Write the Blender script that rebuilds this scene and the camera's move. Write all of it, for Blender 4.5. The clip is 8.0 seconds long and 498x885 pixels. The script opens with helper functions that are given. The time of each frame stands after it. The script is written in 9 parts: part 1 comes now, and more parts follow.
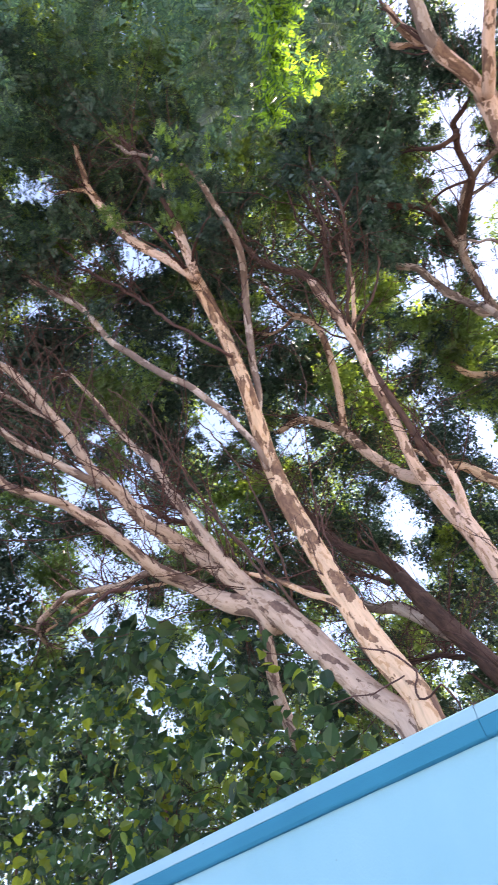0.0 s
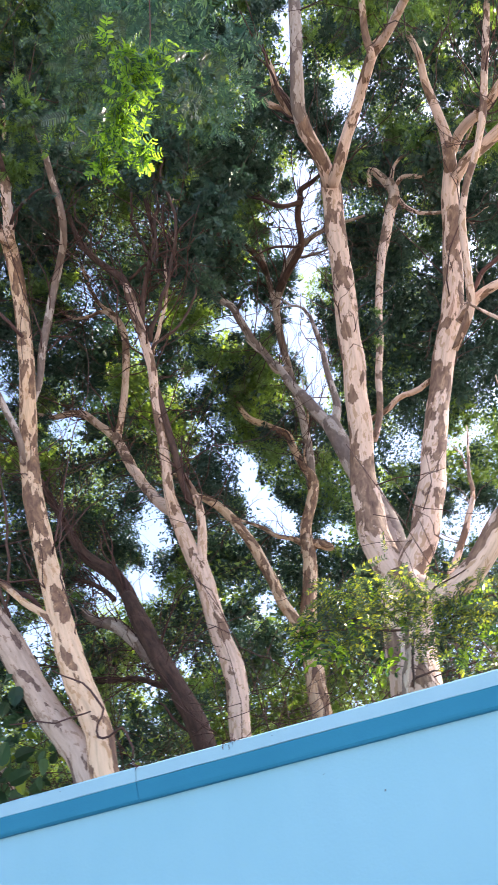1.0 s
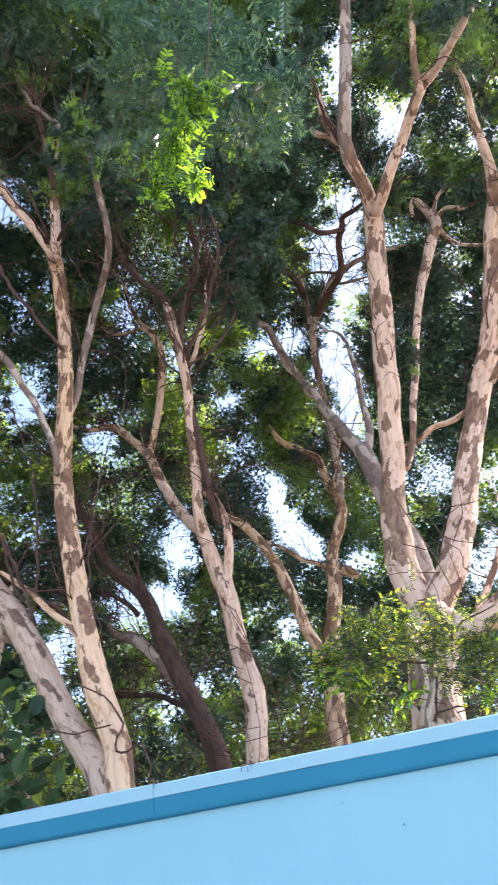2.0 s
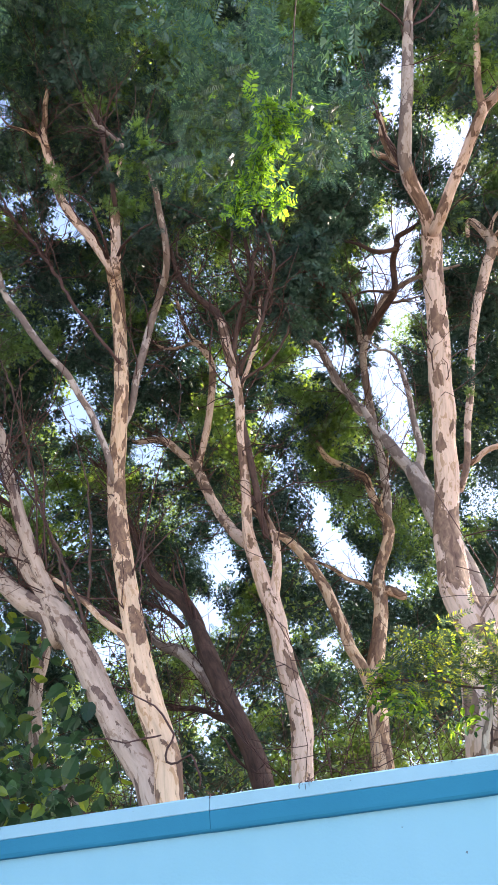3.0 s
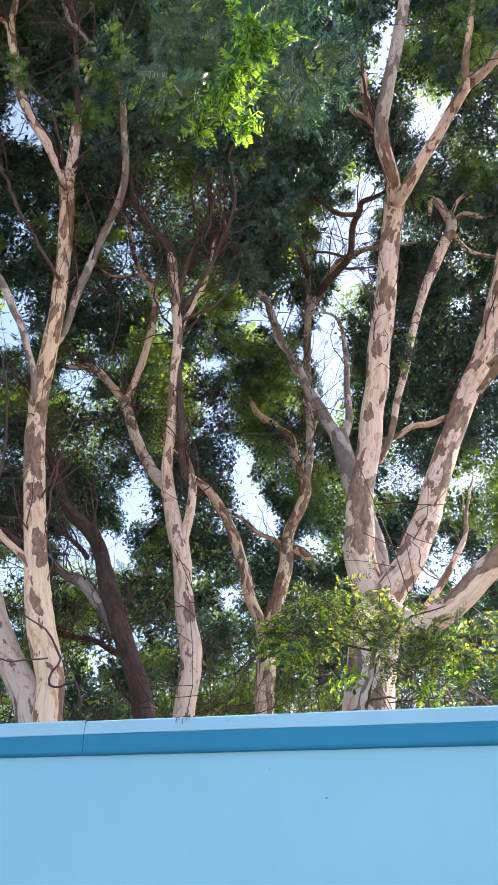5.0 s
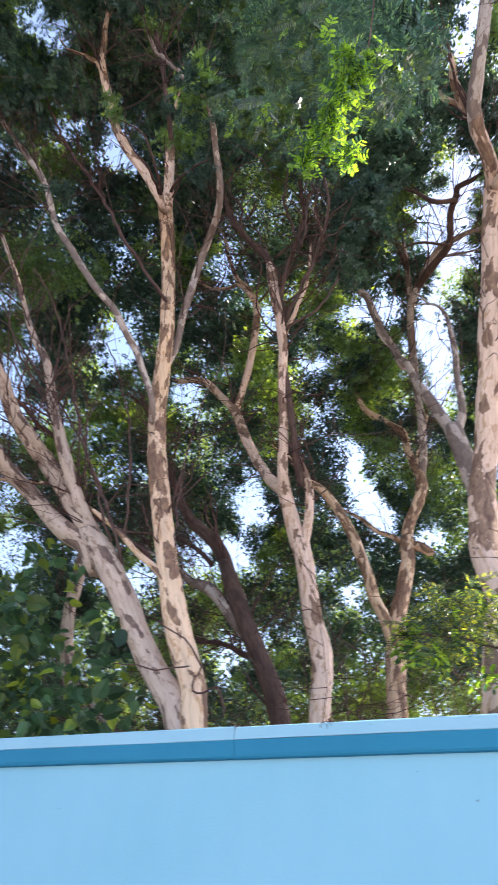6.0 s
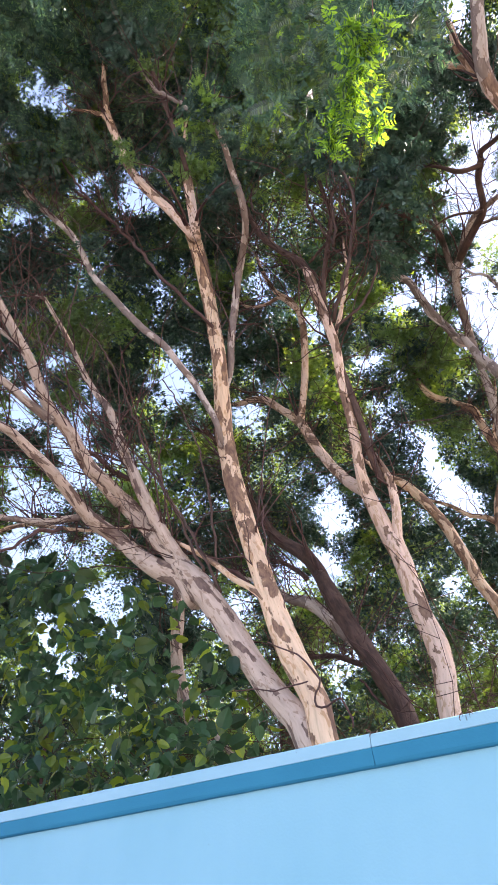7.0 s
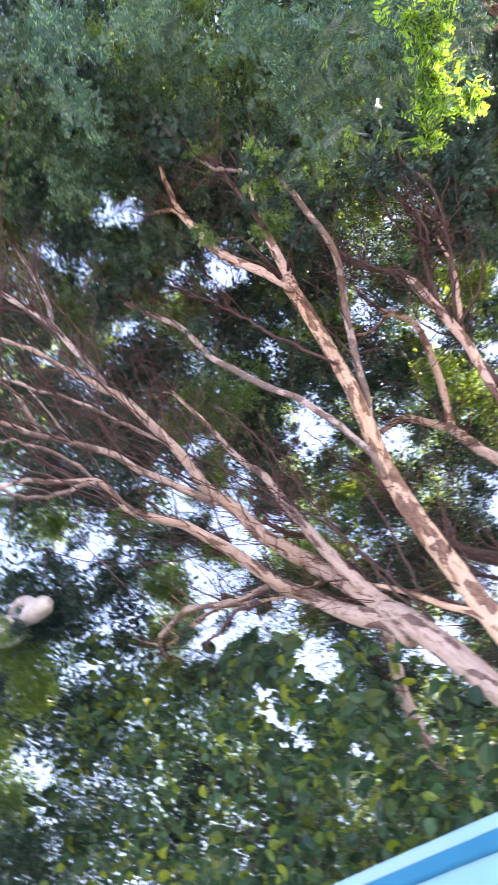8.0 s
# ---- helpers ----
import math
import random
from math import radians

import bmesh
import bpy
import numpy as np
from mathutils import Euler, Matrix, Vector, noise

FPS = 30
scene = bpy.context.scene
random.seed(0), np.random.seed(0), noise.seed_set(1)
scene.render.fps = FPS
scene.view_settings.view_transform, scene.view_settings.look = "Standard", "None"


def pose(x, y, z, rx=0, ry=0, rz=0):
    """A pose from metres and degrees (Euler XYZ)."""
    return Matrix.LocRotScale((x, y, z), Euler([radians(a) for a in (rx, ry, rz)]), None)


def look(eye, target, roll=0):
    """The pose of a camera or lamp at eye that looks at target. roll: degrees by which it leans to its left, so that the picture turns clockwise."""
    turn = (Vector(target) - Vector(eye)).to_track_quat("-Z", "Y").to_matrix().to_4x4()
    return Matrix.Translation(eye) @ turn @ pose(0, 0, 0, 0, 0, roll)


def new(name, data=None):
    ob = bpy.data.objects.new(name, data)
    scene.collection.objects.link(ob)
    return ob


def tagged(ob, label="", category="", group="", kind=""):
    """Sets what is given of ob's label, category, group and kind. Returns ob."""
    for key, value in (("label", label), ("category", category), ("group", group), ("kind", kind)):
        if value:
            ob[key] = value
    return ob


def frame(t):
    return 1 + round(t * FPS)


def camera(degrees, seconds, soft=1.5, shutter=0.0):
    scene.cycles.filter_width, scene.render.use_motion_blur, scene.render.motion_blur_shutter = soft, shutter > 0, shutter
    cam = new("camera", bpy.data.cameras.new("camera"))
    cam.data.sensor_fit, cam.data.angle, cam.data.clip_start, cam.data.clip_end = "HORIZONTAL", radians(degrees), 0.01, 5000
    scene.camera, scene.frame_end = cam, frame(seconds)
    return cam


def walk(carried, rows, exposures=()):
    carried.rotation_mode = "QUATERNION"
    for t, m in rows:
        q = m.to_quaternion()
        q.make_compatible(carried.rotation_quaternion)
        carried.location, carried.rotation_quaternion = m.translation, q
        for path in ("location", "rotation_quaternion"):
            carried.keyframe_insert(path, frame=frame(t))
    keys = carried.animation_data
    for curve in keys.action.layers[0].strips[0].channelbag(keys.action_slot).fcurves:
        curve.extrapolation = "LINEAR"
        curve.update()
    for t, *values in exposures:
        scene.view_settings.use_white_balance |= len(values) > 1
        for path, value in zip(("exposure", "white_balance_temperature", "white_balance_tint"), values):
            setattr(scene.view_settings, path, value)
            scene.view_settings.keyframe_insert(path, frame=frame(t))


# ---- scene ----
cam = camera(39.05, 8.0, soft=1.2, shutter=0.28)
walk(cam, [
    (0.0, pose(-0.144, 0.127, 1.452, 133.88, 7.93, 47.52)),
    (0.3, pose(-0.102, 0.077, 1.512, 133.17, 10.18, 43.80)),
    (0.5, pose(-0.039, 0.047, 1.571, 131.43, 9.36, 37.30)),
    (0.8, pose(0.080, 0.034, 1.626, 129.91, 7.85, 27.30)),
    (1.0, pose(0.115, 0.033, 1.637, 129.97, 7.42, 23.07)),
    (1.2, pose(0.124, 0.012, 1.646, 130.33, 6.25, 21.24)),
    (1.5, pose(0.125, -0.001, 1.643, 130.81, 4.88, 20.46)),
    (1.8, pose(0.122, -0.001, 1.626, 131.33, 4.02, 21.27)),
    (2.0, pose(0.104, -0.004, 1.621, 131.70, 3.70, 23.03)),
    (2.2, pose(0.072, -0.023, 1.628, 132.01, 2.62, 24.69)),
    (3.3, pose(-0.013, -0.067, 1.596, 133.27, -0.65, 22.40)),
    (3.5, pose(0.029, -0.020, 1.610, 133.19, -1.90, 19.31)),
    (3.6, pose(0.023, 0.002, 1.610, 133.14, -2.52, 17.54)),
    (3.8, pose(0.017, 0.023, 1.598, 132.50, -3.46, 14.84)),
    (4.0, pose(0.019, 0.037, 1.596, 131.13, -3.97, 13.80)),
    (4.2, pose(0.015, 0.045, 1.595, 130.59, -3.54, 13.49)),
    (5.3, pose(-0.009, 0.007, 1.602, 129.14, -2.35, 14.82)),
    (5.5, pose(0.000, 0.000, 1.600, 129.20, -3.09, 15.78)),
    (5.8, pose(-0.012, -0.101, 1.605, 128.70, -4.71, 19.65)),
    (6.0, pose(-0.034, -0.149, 1.588, 128.47, -4.62, 23.77)),
    (6.2, pose(-0.084, -0.127, 1.580, 128.55, -3.19, 27.98)),
    (6.5, pose(-0.122, -0.115, 1.571, 128.88, -0.34, 32.24)),
    (7.0, pose(-0.125, -0.100, 1.583, 129.57, 0.61, 34.89)),
    (7.2, pose(-0.140, -0.100, 1.617, 129.95, 0.55, 36.15)),
    (7.5, pose(-0.198, -0.136, 1.634, 131.07, 1.39, 39.83)),
    (7.8, pose(-0.241, -0.191, 1.643, 132.56, 4.28, 47.67)),
    (8.0, pose(-0.276, -0.162, 1.647, 134.58, 6.19, 55.23)),
], [(0.0, 2.26, 7470, 24), (0.5, 2.21, 7470, 22), (1.0, 1.98, 7160, 18), (1.5, 2.01, 7210, 18), (2.0, 2.06, 7260, 17), (3.5, 2.08, 7260, 17), (4.0, 1.83, 7090, 17), (5.5, 1.86, 7110, 17), (6.0, 1.98, 7180, 18), (6.5, 2.06, 7470, 21), (7.0, 2.16, 7480, 23), (7.5, 2.46, 7410, 27), (8.0, 2.7, 7120, 32)])

# ---- daylight: high sun behind the trees, open sky over the yard ----
SUN_FROM = Vector((0.72, 0.62, 0.95)).normalized()
world = bpy.data.worlds.new("sky")
scene.world = world
world.use_nodes = True
wn = world.node_tree
sky = wn.nodes.new("ShaderNodeTexSky")
sky.sky_type, sky.sun_disc = 'NISHITA', False
sky.sun_elevation = math.asin(SUN_FROM.z)
sky.sun_rotation = math.atan2(SUN_FROM.x, SUN_FROM.y)
sky.dust_density = 0.7
background = wn.nodes["Background"]
background.inputs[1].default_value = 0.15
wn.links.new(sky.outputs[0], background.inputs[0])
sun = new("sun", bpy.data.lights.new("sun", 'SUN'))
sun.data.energy, sun.data.angle, sun.data.color = 4.5, radians(0.53), (1.0, 0.95, 0.86)
sun.matrix_world = look(SUN_FROM * 60, (0, 0, 0))


# ---- materials ----
def material(name):
    m = bpy.data.materials.new(name)
    m.use_nodes = True
    nt = m.node_tree
    return m, nt, nt.nodes["Principled BSDF"]


def node(nt, kind, **values):
    n = nt.nodes.new(kind)
    for key, value in values.items():
        n.inputs[key.replace("_", " ")].default_value = value
    return n


def ramp(nt, source, stops, ease='LINEAR'):
    n = nt.nodes.new("ShaderNodeValToRGB")
    n.color_ramp.interpolation = ease
    while len(n.color_ramp.elements) < len(stops):
        n.color_ramp.elements.new(0.5)
    for e, (at, colour) in zip(n.color_ramp.elements, stops):
        e.position, e.color = at, (*colour, 1)
    nt.links.new(source, n.inputs[0])
    return n.outputs[0]


def mixed(nt, a, b, factor, blend='MIX'):
    n = nt.nodes.new("ShaderNodeMix")
    n.data_type, n.blend_type = 'RGBA', blend
    for socket, value in ((n.inputs[0], factor), (n.inputs[6], a), (n.inputs[7], b)):
        if isinstance(value, bpy.types.NodeSocket):
            nt.links.new(value, socket)
        else:
            socket.default_value = value if isinstance(value, float) else (*value, 1)
    return n.outputs[2]


def spot_on(nt, scale, grain=False):
    """Places for a texture: by the object, or for bark by the way round and along the limb."""
    m = nt.nodes.new("ShaderNodeMapping")
    m.inputs["Scale"].default_value = scale
    if grain:
        coord = nt.nodes.new("ShaderNodeAttribute")
        coord.attribute_name = "grain"
        nt.links.new(coord.outputs["Vector"], m.inputs[0])
    else:
        nt.links.new(nt.nodes.new("ShaderNodeTexCoord").outputs["Object"], m.inputs[0])
    return m.outputs[0]


def fractal(nt, at, scale, detail=4.0, rough=0.55, twist=0.0):
    n = node(nt, "ShaderNodeTexNoise", Scale=scale, Detail=detail, Roughness=rough, Distortion=twist)
    nt.links.new(at, n.inputs["Vector"])
    return n.outputs[0]


def relief(nt, bsdf, height, strength, distance):
    b = node(nt, "ShaderNodeBump", Strength=strength, Distance=distance)
    nt.links.new(height, b.inputs["Height"])
    nt.links.new(b.outputs[0], bsdf.inputs["Normal"])


def mottled_bark(name, pale, tan, dark, share, often=5.2, drawn=0.45):
    """Smooth bark that sheds in plates: pale new skin, tan and grey-brown older plates. share: how much is pale."""
    m, nt, bsdf = material(name)
    plates = fractal(nt, spot_on(nt, (1.0, 1.0, drawn), True), often, 5.0, 0.55, 0.35)
    flakes = fractal(nt, spot_on(nt, (1.0, 1.0, 0.38), True), 19.0, 4.0, 0.6, 0.9)
    streaks = fractal(nt, spot_on(nt, (1.0, 1.0, 0.12), True), 30.0, 5.0, 0.65)
    old = ramp(nt, plates, [(0.0, (0, 0, 0)), (share, (0, 0, 0)), (share + 0.010, (1, 1, 1))])
    rim = ramp(nt, plates, [(0.0, (1, 1, 1)), (share - 0.004, (1, 1, 1)), (share + 0.006, (0.55, 0.48, 0.45)), (share + 0.022, (1, 1, 1))])
    scar = ramp(nt, fractal(nt, spot_on(nt, (1.0, 1.0, 0.16), True), 14.0, 3.0, 0.55, 0.6), [(0.0, (0.42, 0.30, 0.26)), (0.30, (0.5, 0.38, 0.33)), (0.325, (1, 1, 1))])
    older = ramp(nt, flakes, [(0.0, (0, 0, 0)), (0.57, (0, 0, 0)), (0.59, (1, 1, 1))])
    fresh = ramp(nt, streaks, [(0.3, tuple(c * 0.78 for c in pale)), (0.5, pale), (0.75, tuple(min(1, c * 1.12) for c in pale))])
    worn = ramp(nt, flakes, [(0.28, tan), (0.42, tuple(0.35 * a + 0.65 * b for a, b in zip(tan, dark))), (0.6, dark)])
    skin = mixed(nt, fresh, tan, older)
    skin = mixed(nt, skin, worn, old)
    grain = ramp(nt, streaks, [(0.25, (0.84, 0.82, 0.80)), (0.6, (1, 1, 1))])
    skin = mixed(nt, mixed(nt, skin, rim, 0.8, 'MULTIPLY'), scar, 0.8, 'MULTIPLY')
    nt.links.new(mixed(nt, skin, grain, 0.7, 'MULTIPLY'), bsdf.inputs["Base Color"])
    bsdf.inputs["Roughness"].default_value = 0.78
    height = mixed(nt, mixed(nt, streaks, (0.9, 0.9, 0.9), 0.6), old, 0.45)
    relief(nt, bsdf, height, 0.7, 0.012)
    return m


def rough_bark(name, light, dark):
    m, nt, bsdf = material(name)
    ridges = fractal(nt, spot_on(nt, (1.0, 1.0, 0.2), True), 26.0, 6.0, 0.65, 0.4)
    blotch = fractal(nt, spot_on(nt, (1.0, 1.0, 0.5), True), 5.0, 3.0)
    base = ramp(nt, ridges, [(0.3, dark), (0.7, light)])
    tone = ramp(nt, blotch, [(0.35, (0.65, 0.62, 0.62)), (0.65, (1, 1, 1))])
    nt.links.new(mixed(nt, base, tone, 1.0, 'MULTIPLY'), bsdf.inputs["Base Color"])
    bsdf.inputs["Roughness"].default_value = 0.88
    relief(nt, bsdf, ridges, 0.9, 0.015)
    return m


def foliage(name, dark, light, glow, through_light, gloss=0.45, low=0.22, lit=0.2, by_leaf=False):
    """Leaf blades: reflected green, and a yellower green for the light that comes through. lit: random share tinted as
    if sunlit.
    """
    m, nt, bsdf = material(name)
    geo, info = nt.nodes.new("ShaderNodeNewGeometry"), nt.nodes.new("ShaderNodeObjectInfo")
    tone = ramp(nt, geo.outputs["Random Per Island"], [(0.0, dark), (0.6, tuple(0.6 * a + 0.4 * b for a, b in zip(dark, light))), (1.0, light)])
    whole = ramp(nt, info.outputs["Random"], [(0.0, (0.75, 0.8, 0.85)), (1.0, (1.15, 1.1, 0.9))])
    colour = mixed(nt, tone, whole, 1.0, 'MULTIPLY')
    nt.links.new(colour, bsdf.inputs["Base Color"])
    bsdf.inputs["Roughness"].default_value = gloss
    thin = nt.nodes.new("ShaderNodeBsdfTranslucent")
    dice = info.outputs["Random"]
    if by_leaf:
        total = nt.nodes.new("ShaderNodeMath")
        total.operation = 'ADD'
        nt.links.new(geo.outputs["Random Per Island"], total.inputs[0])
        nt.links.new(info.outputs["Random"], total.inputs[1])
        wrap = nt.nodes.new("ShaderNodeMath")
        wrap.operation = 'FRACT'
        nt.links.new(total.outputs[0], wrap.inputs[0])
        dice = wrap.outputs[0]
    # Sun and shade put into the tint: a random share glows, the rest stay dim.
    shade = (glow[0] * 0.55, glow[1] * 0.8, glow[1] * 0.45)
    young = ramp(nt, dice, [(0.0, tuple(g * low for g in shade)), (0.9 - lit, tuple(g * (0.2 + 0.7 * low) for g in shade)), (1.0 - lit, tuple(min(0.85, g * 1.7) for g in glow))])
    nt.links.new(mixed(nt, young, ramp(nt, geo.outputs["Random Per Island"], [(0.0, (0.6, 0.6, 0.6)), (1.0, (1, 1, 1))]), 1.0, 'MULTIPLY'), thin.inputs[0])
    mix = nt.nodes.new("ShaderNodeMixShader")
    mix.inputs[0].default_value = through_light
    nt.links.new(bsdf.outputs[0], mix.inputs[1])
    nt.links.new(thin.outputs[0], mix.inputs[2])
    nt.links.new(mix.outputs[0], nt.nodes["Material Output"].inputs[0])
    return m


def masonry_paint(name, colour, faded):
    """Limewash-like masonry paint on plaster, with faint patches, grime specks and trowel relief."""
    m, nt, bsdf = material(name)
    at = spot_on(nt, (1, 1, 1))
    patch, fine, drip = fractal(nt, at, 1.3, 4.0), fractal(nt, at, 70.0, 5.0), fractal(nt, spot_on(nt, (1, 1, 0.15)), 6.0, 4.0)
    base = ramp(nt, patch, [(0.3, colour), (0.7, faded)])
    dirt = ramp(nt, drip, [(0.3, (0.975, 0.98, 0.985)), (0.6, (1, 1, 1))])
    base = mixed(nt, base, dirt, 1.0, 'MULTIPLY')
    nt.links.new(base, bsdf.inputs["Base Color"])
    bsdf.inputs["Roughness"].default_value = 0.75
    bsdf.inputs["Specular IOR Level"].default_value = 0.25
    relief(nt, bsdf, fine, 0.25, 0.004)
    return m


BARK = mottled_bark("mottled_bark", (0.66, 0.465, 0.39), (0.46, 0.29, 0.20), (0.150, 0.082, 0.062), 0.525, 5.6)
BARK_BROWN = mottled_bark("brown_mottled_bark", (0.68, 0.465, 0.335), (0.51, 0.30, 0.18), (0.145, 0.076, 0.056), 0.51, 7.6, 0.34)
BARK_TAN = mottled_bark("tan_mottled_bark", (0.48, 0.355, 0.30), (0.32, 0.215, 0.168), (0.112, 0.064, 0.057), 0.54, 9.5, 0.26)
BARK_GREY = mottled_bark("grey_mottled_bark", (0.46, 0.37, 0.34), (0.32, 0.235, 0.20), (0.17, 0.12, 0.11), 0.47)
BARK_DARK = rough_bark("dark_bark", (0.150, 0.082, 0.068), (0.042, 0.023, 0.021))
BARK_WHITE = rough_bark("bleached_dead_wood", (0.75, 0.70, 0.68), (0.55, 0.50, 0.48))
TWIG = rough_bark("twig_bark", (0.145, 0.068, 0.064), (0.046, 0.023, 0.023))
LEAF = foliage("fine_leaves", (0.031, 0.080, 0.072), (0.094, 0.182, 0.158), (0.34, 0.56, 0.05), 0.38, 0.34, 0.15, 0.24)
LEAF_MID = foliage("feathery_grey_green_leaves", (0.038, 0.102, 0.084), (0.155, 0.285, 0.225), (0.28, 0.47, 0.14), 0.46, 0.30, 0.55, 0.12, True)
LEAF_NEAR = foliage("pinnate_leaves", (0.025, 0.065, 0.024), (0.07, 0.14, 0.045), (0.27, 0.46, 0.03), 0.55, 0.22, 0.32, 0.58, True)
# Darker copy of the pinnate leaves: shade of the dim sprays is in its colour.
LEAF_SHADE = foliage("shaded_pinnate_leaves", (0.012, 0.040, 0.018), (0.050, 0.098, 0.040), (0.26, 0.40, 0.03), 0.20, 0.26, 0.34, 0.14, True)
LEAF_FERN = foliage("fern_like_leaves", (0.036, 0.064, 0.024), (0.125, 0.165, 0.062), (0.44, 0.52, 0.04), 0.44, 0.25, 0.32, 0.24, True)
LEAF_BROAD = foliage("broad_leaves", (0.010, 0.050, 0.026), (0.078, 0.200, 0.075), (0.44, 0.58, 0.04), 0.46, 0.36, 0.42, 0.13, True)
WALL_PAINT = masonry_paint("sky_blue_wall_paint", (0.176, 0.408, 0.540), (0.200, 0.432, 0.570))
COPING_PAINT = masonry_paint("blue_coping_paint", (0.21, 0.415, 0.545), (0.25, 0.45, 0.585))
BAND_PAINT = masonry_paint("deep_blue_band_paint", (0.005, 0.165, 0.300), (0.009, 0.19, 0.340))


def speckled(name, stops, scale, rough=0.9):
    m, nt, bsdf = material(name)
    n = fractal(nt, spot_on(nt, (1, 1, 1)), scale, 8.0, 0.65)
    nt.links.new(ramp(nt, n, stops), bsdf.inputs["Base Color"])
    bsdf.inputs["Roughness"].default_value = rough
    relief(nt, bsdf, n, 0.6, 0.03)
    return m


EARTH = speckled("leaf_littered_earth", [(0.3, (0.09, 0.07, 0.045)), (0.55, (0.16, 0.13, 0.08)), (0.75, (0.10, 0.13, 0.05))], 3.0)
CONCRETE = speckled("yard_concrete", [(0.3, (0.28, 0.27, 0.25)), (0.7, (0.38, 0.37, 0.35))], 5.0)
GRIME = speckled("grime", [(0.3, (0.06, 0.11, 0.15)), (0.7, (0.12, 0.20, 0.26))], 30.0)


# ---- building blocks ----
def part(name, mesh, mat, parent=None, label=""):
    if isinstance(mesh, bmesh.types.BMesh):
        data = bpy.data.meshes.new(name)
        mesh.to_mesh(data)
        mesh.free()
    else:
        data = mesh
    if not data.materials:
        data.materials.append(mat)
    ob = new(name, data)
    ob.parent = parent
    return tagged(ob, label)


def slab(name, x0, x1, y0, y1, z0, z1, mat, parent=None, bevel=0.008, label=""):
    bm = bmesh.new()
    bmesh.ops.create_cube(bm, size=1.0)
    for v in bm.verts:
        v.co = Vector(((x0 + x1) / 2 + v.co.x * (x1 - x0), (y0 + y1) / 2 + v.co.y * (y1 - y0), (z0 + z1) / 2 + v.co.z * (z1 - z0)))
    if bevel:
        bmesh.ops.bevel(bm, geom=bm.edges[:], offset=bevel, segments=2, affect='EDGES')
    return part(name, bm, mat, parent, label)


def smooth_path(points, step):
    """Catmull-Rom through (x, y, z, r), resampled about every step metres."""
    p = [np.array(q, float) for q in points]
    p = [2 * p[0] - p[1], *p, 2 * p[-1] - p[-2]]
    out = []
    for a, b, c, d in zip(p, p[1:], p[2:], p[3:]):
        n = max(2, int(np.linalg.norm((c - b)[:3]) / step))
        for k in range(n):
            t = k / n
            out.append(0.5 * (2 * b + (c - a) * t + (2 * a - 5 * b + 4 * c - d) * t * t + (3 * b - a - 3 * c + d) * t ** 3))
    out.append(p[-2])
    return out


GRAIN = []


def tube(path, sides, lumps=0.0, seed=0):
    """Vertices and faces of a tapered round limb along a path of (x, y, z, r)."""
    verts, faces, GRAIN[:] = [], [], []
    far = seed * 1.7
    normal = Vector((1, 0.3, 0))
    count = len(path)
    for i, q in enumerate(path):
        ahead = Vector(path[min(i + 1, count - 1)][:3]) - Vector(path[max(i - 1, 0)][:3])
        if ahead.length < 1e-6:
            ahead = Vector((0, 0, 1))
        ahead.normalize()
        normal = (normal - ahead * normal.dot(ahead)).normalized()
        side = ahead.cross(normal)
        centre = Vector(q[:3])
        if i:
            far += (centre - Vector(path[i - 1][:3])).length
        for k in range(sides):
            a = 2 * math.pi * k / sides
            way = normal * math.cos(a) + side * math.sin(a)
            r = max(q[3], 0.002)
            if lumps:
                s = centre + way * r
                r *= 1 + lumps * noise.noise(Vector((s.x * 5 + seed, s.y * 5, s.z * 2.2))) + 0.5 * lumps * noise.noise(Vector((s.x * 14, s.y * 14 + seed, s.z * 8)))
            verts.append(tuple(centre + way * r))
            GRAIN.append((math.cos(a) * r + seed, math.sin(a) * r, far))
    for i in range(count - 1):
        for k in range(sides):
            a, b = i * sides + k, i * sides + (k + 1) % sides
            faces.append((a, b, b + sides, a + sides))
    faces.append(tuple(range(sides))[::-1])
    faces.append(tuple(range((count - 1) * sides, count * sides)))
    return verts, faces


def shell(name, verts, faces, mat, smooth=True):
    data = bpy.data.meshes.new(name)
    data.from_pydata(verts, [], faces)
    data.materials.append(mat)
    if len(GRAIN) == len(verts):
        data.attributes.new("grain", 'FLOAT_VECTOR', 'POINT').data.foreach_set("vector", [c for g in GRAIN for c in g])
    if smooth:
        data.polygons.foreach_set("use_smooth", [True] * len(data.polygons))
    return data


GROWTH = {}
ARMS = []


def tree(label, bark):
    ob = tagged(new("tree"), label, "tree", "trees behind the blue wall")
    ob["label"] = label
    GROWTH[ob.name] = []
    BARKS[ob.name] = bark
    return ob


BARKS = {}


ENDS = random.Random(23)


def offshoot(path):
    """A thin crooked shoot that carries a limb on past its end."""
    end, before = Vector(path[-1][:3]), Vector(path[-4][:3])
    way, at, r = (end - before).normalized(), Vector(path[-2][:3]), path[-1][3] * ENDS.uniform(0.15, 0.4)
    way = (way + Vector((ENDS.gauss(0, 0.35), ENDS.gauss(0, 0.35), ENDS.gauss(0.1, 0.25)))).normalized()
    line, long = [], min(1.4, r * 70)
    for k in range(12):
        line.append((at.x, at.y, at.z, r * (1 - 0.85 * k / 12)))
        way = (way + Vector((ENDS.gauss(0, 0.16), ENDS.gauss(0, 0.16), ENDS.gauss(0.02, 0.14)))).normalized()
        at = at + way * long / 12
    return line


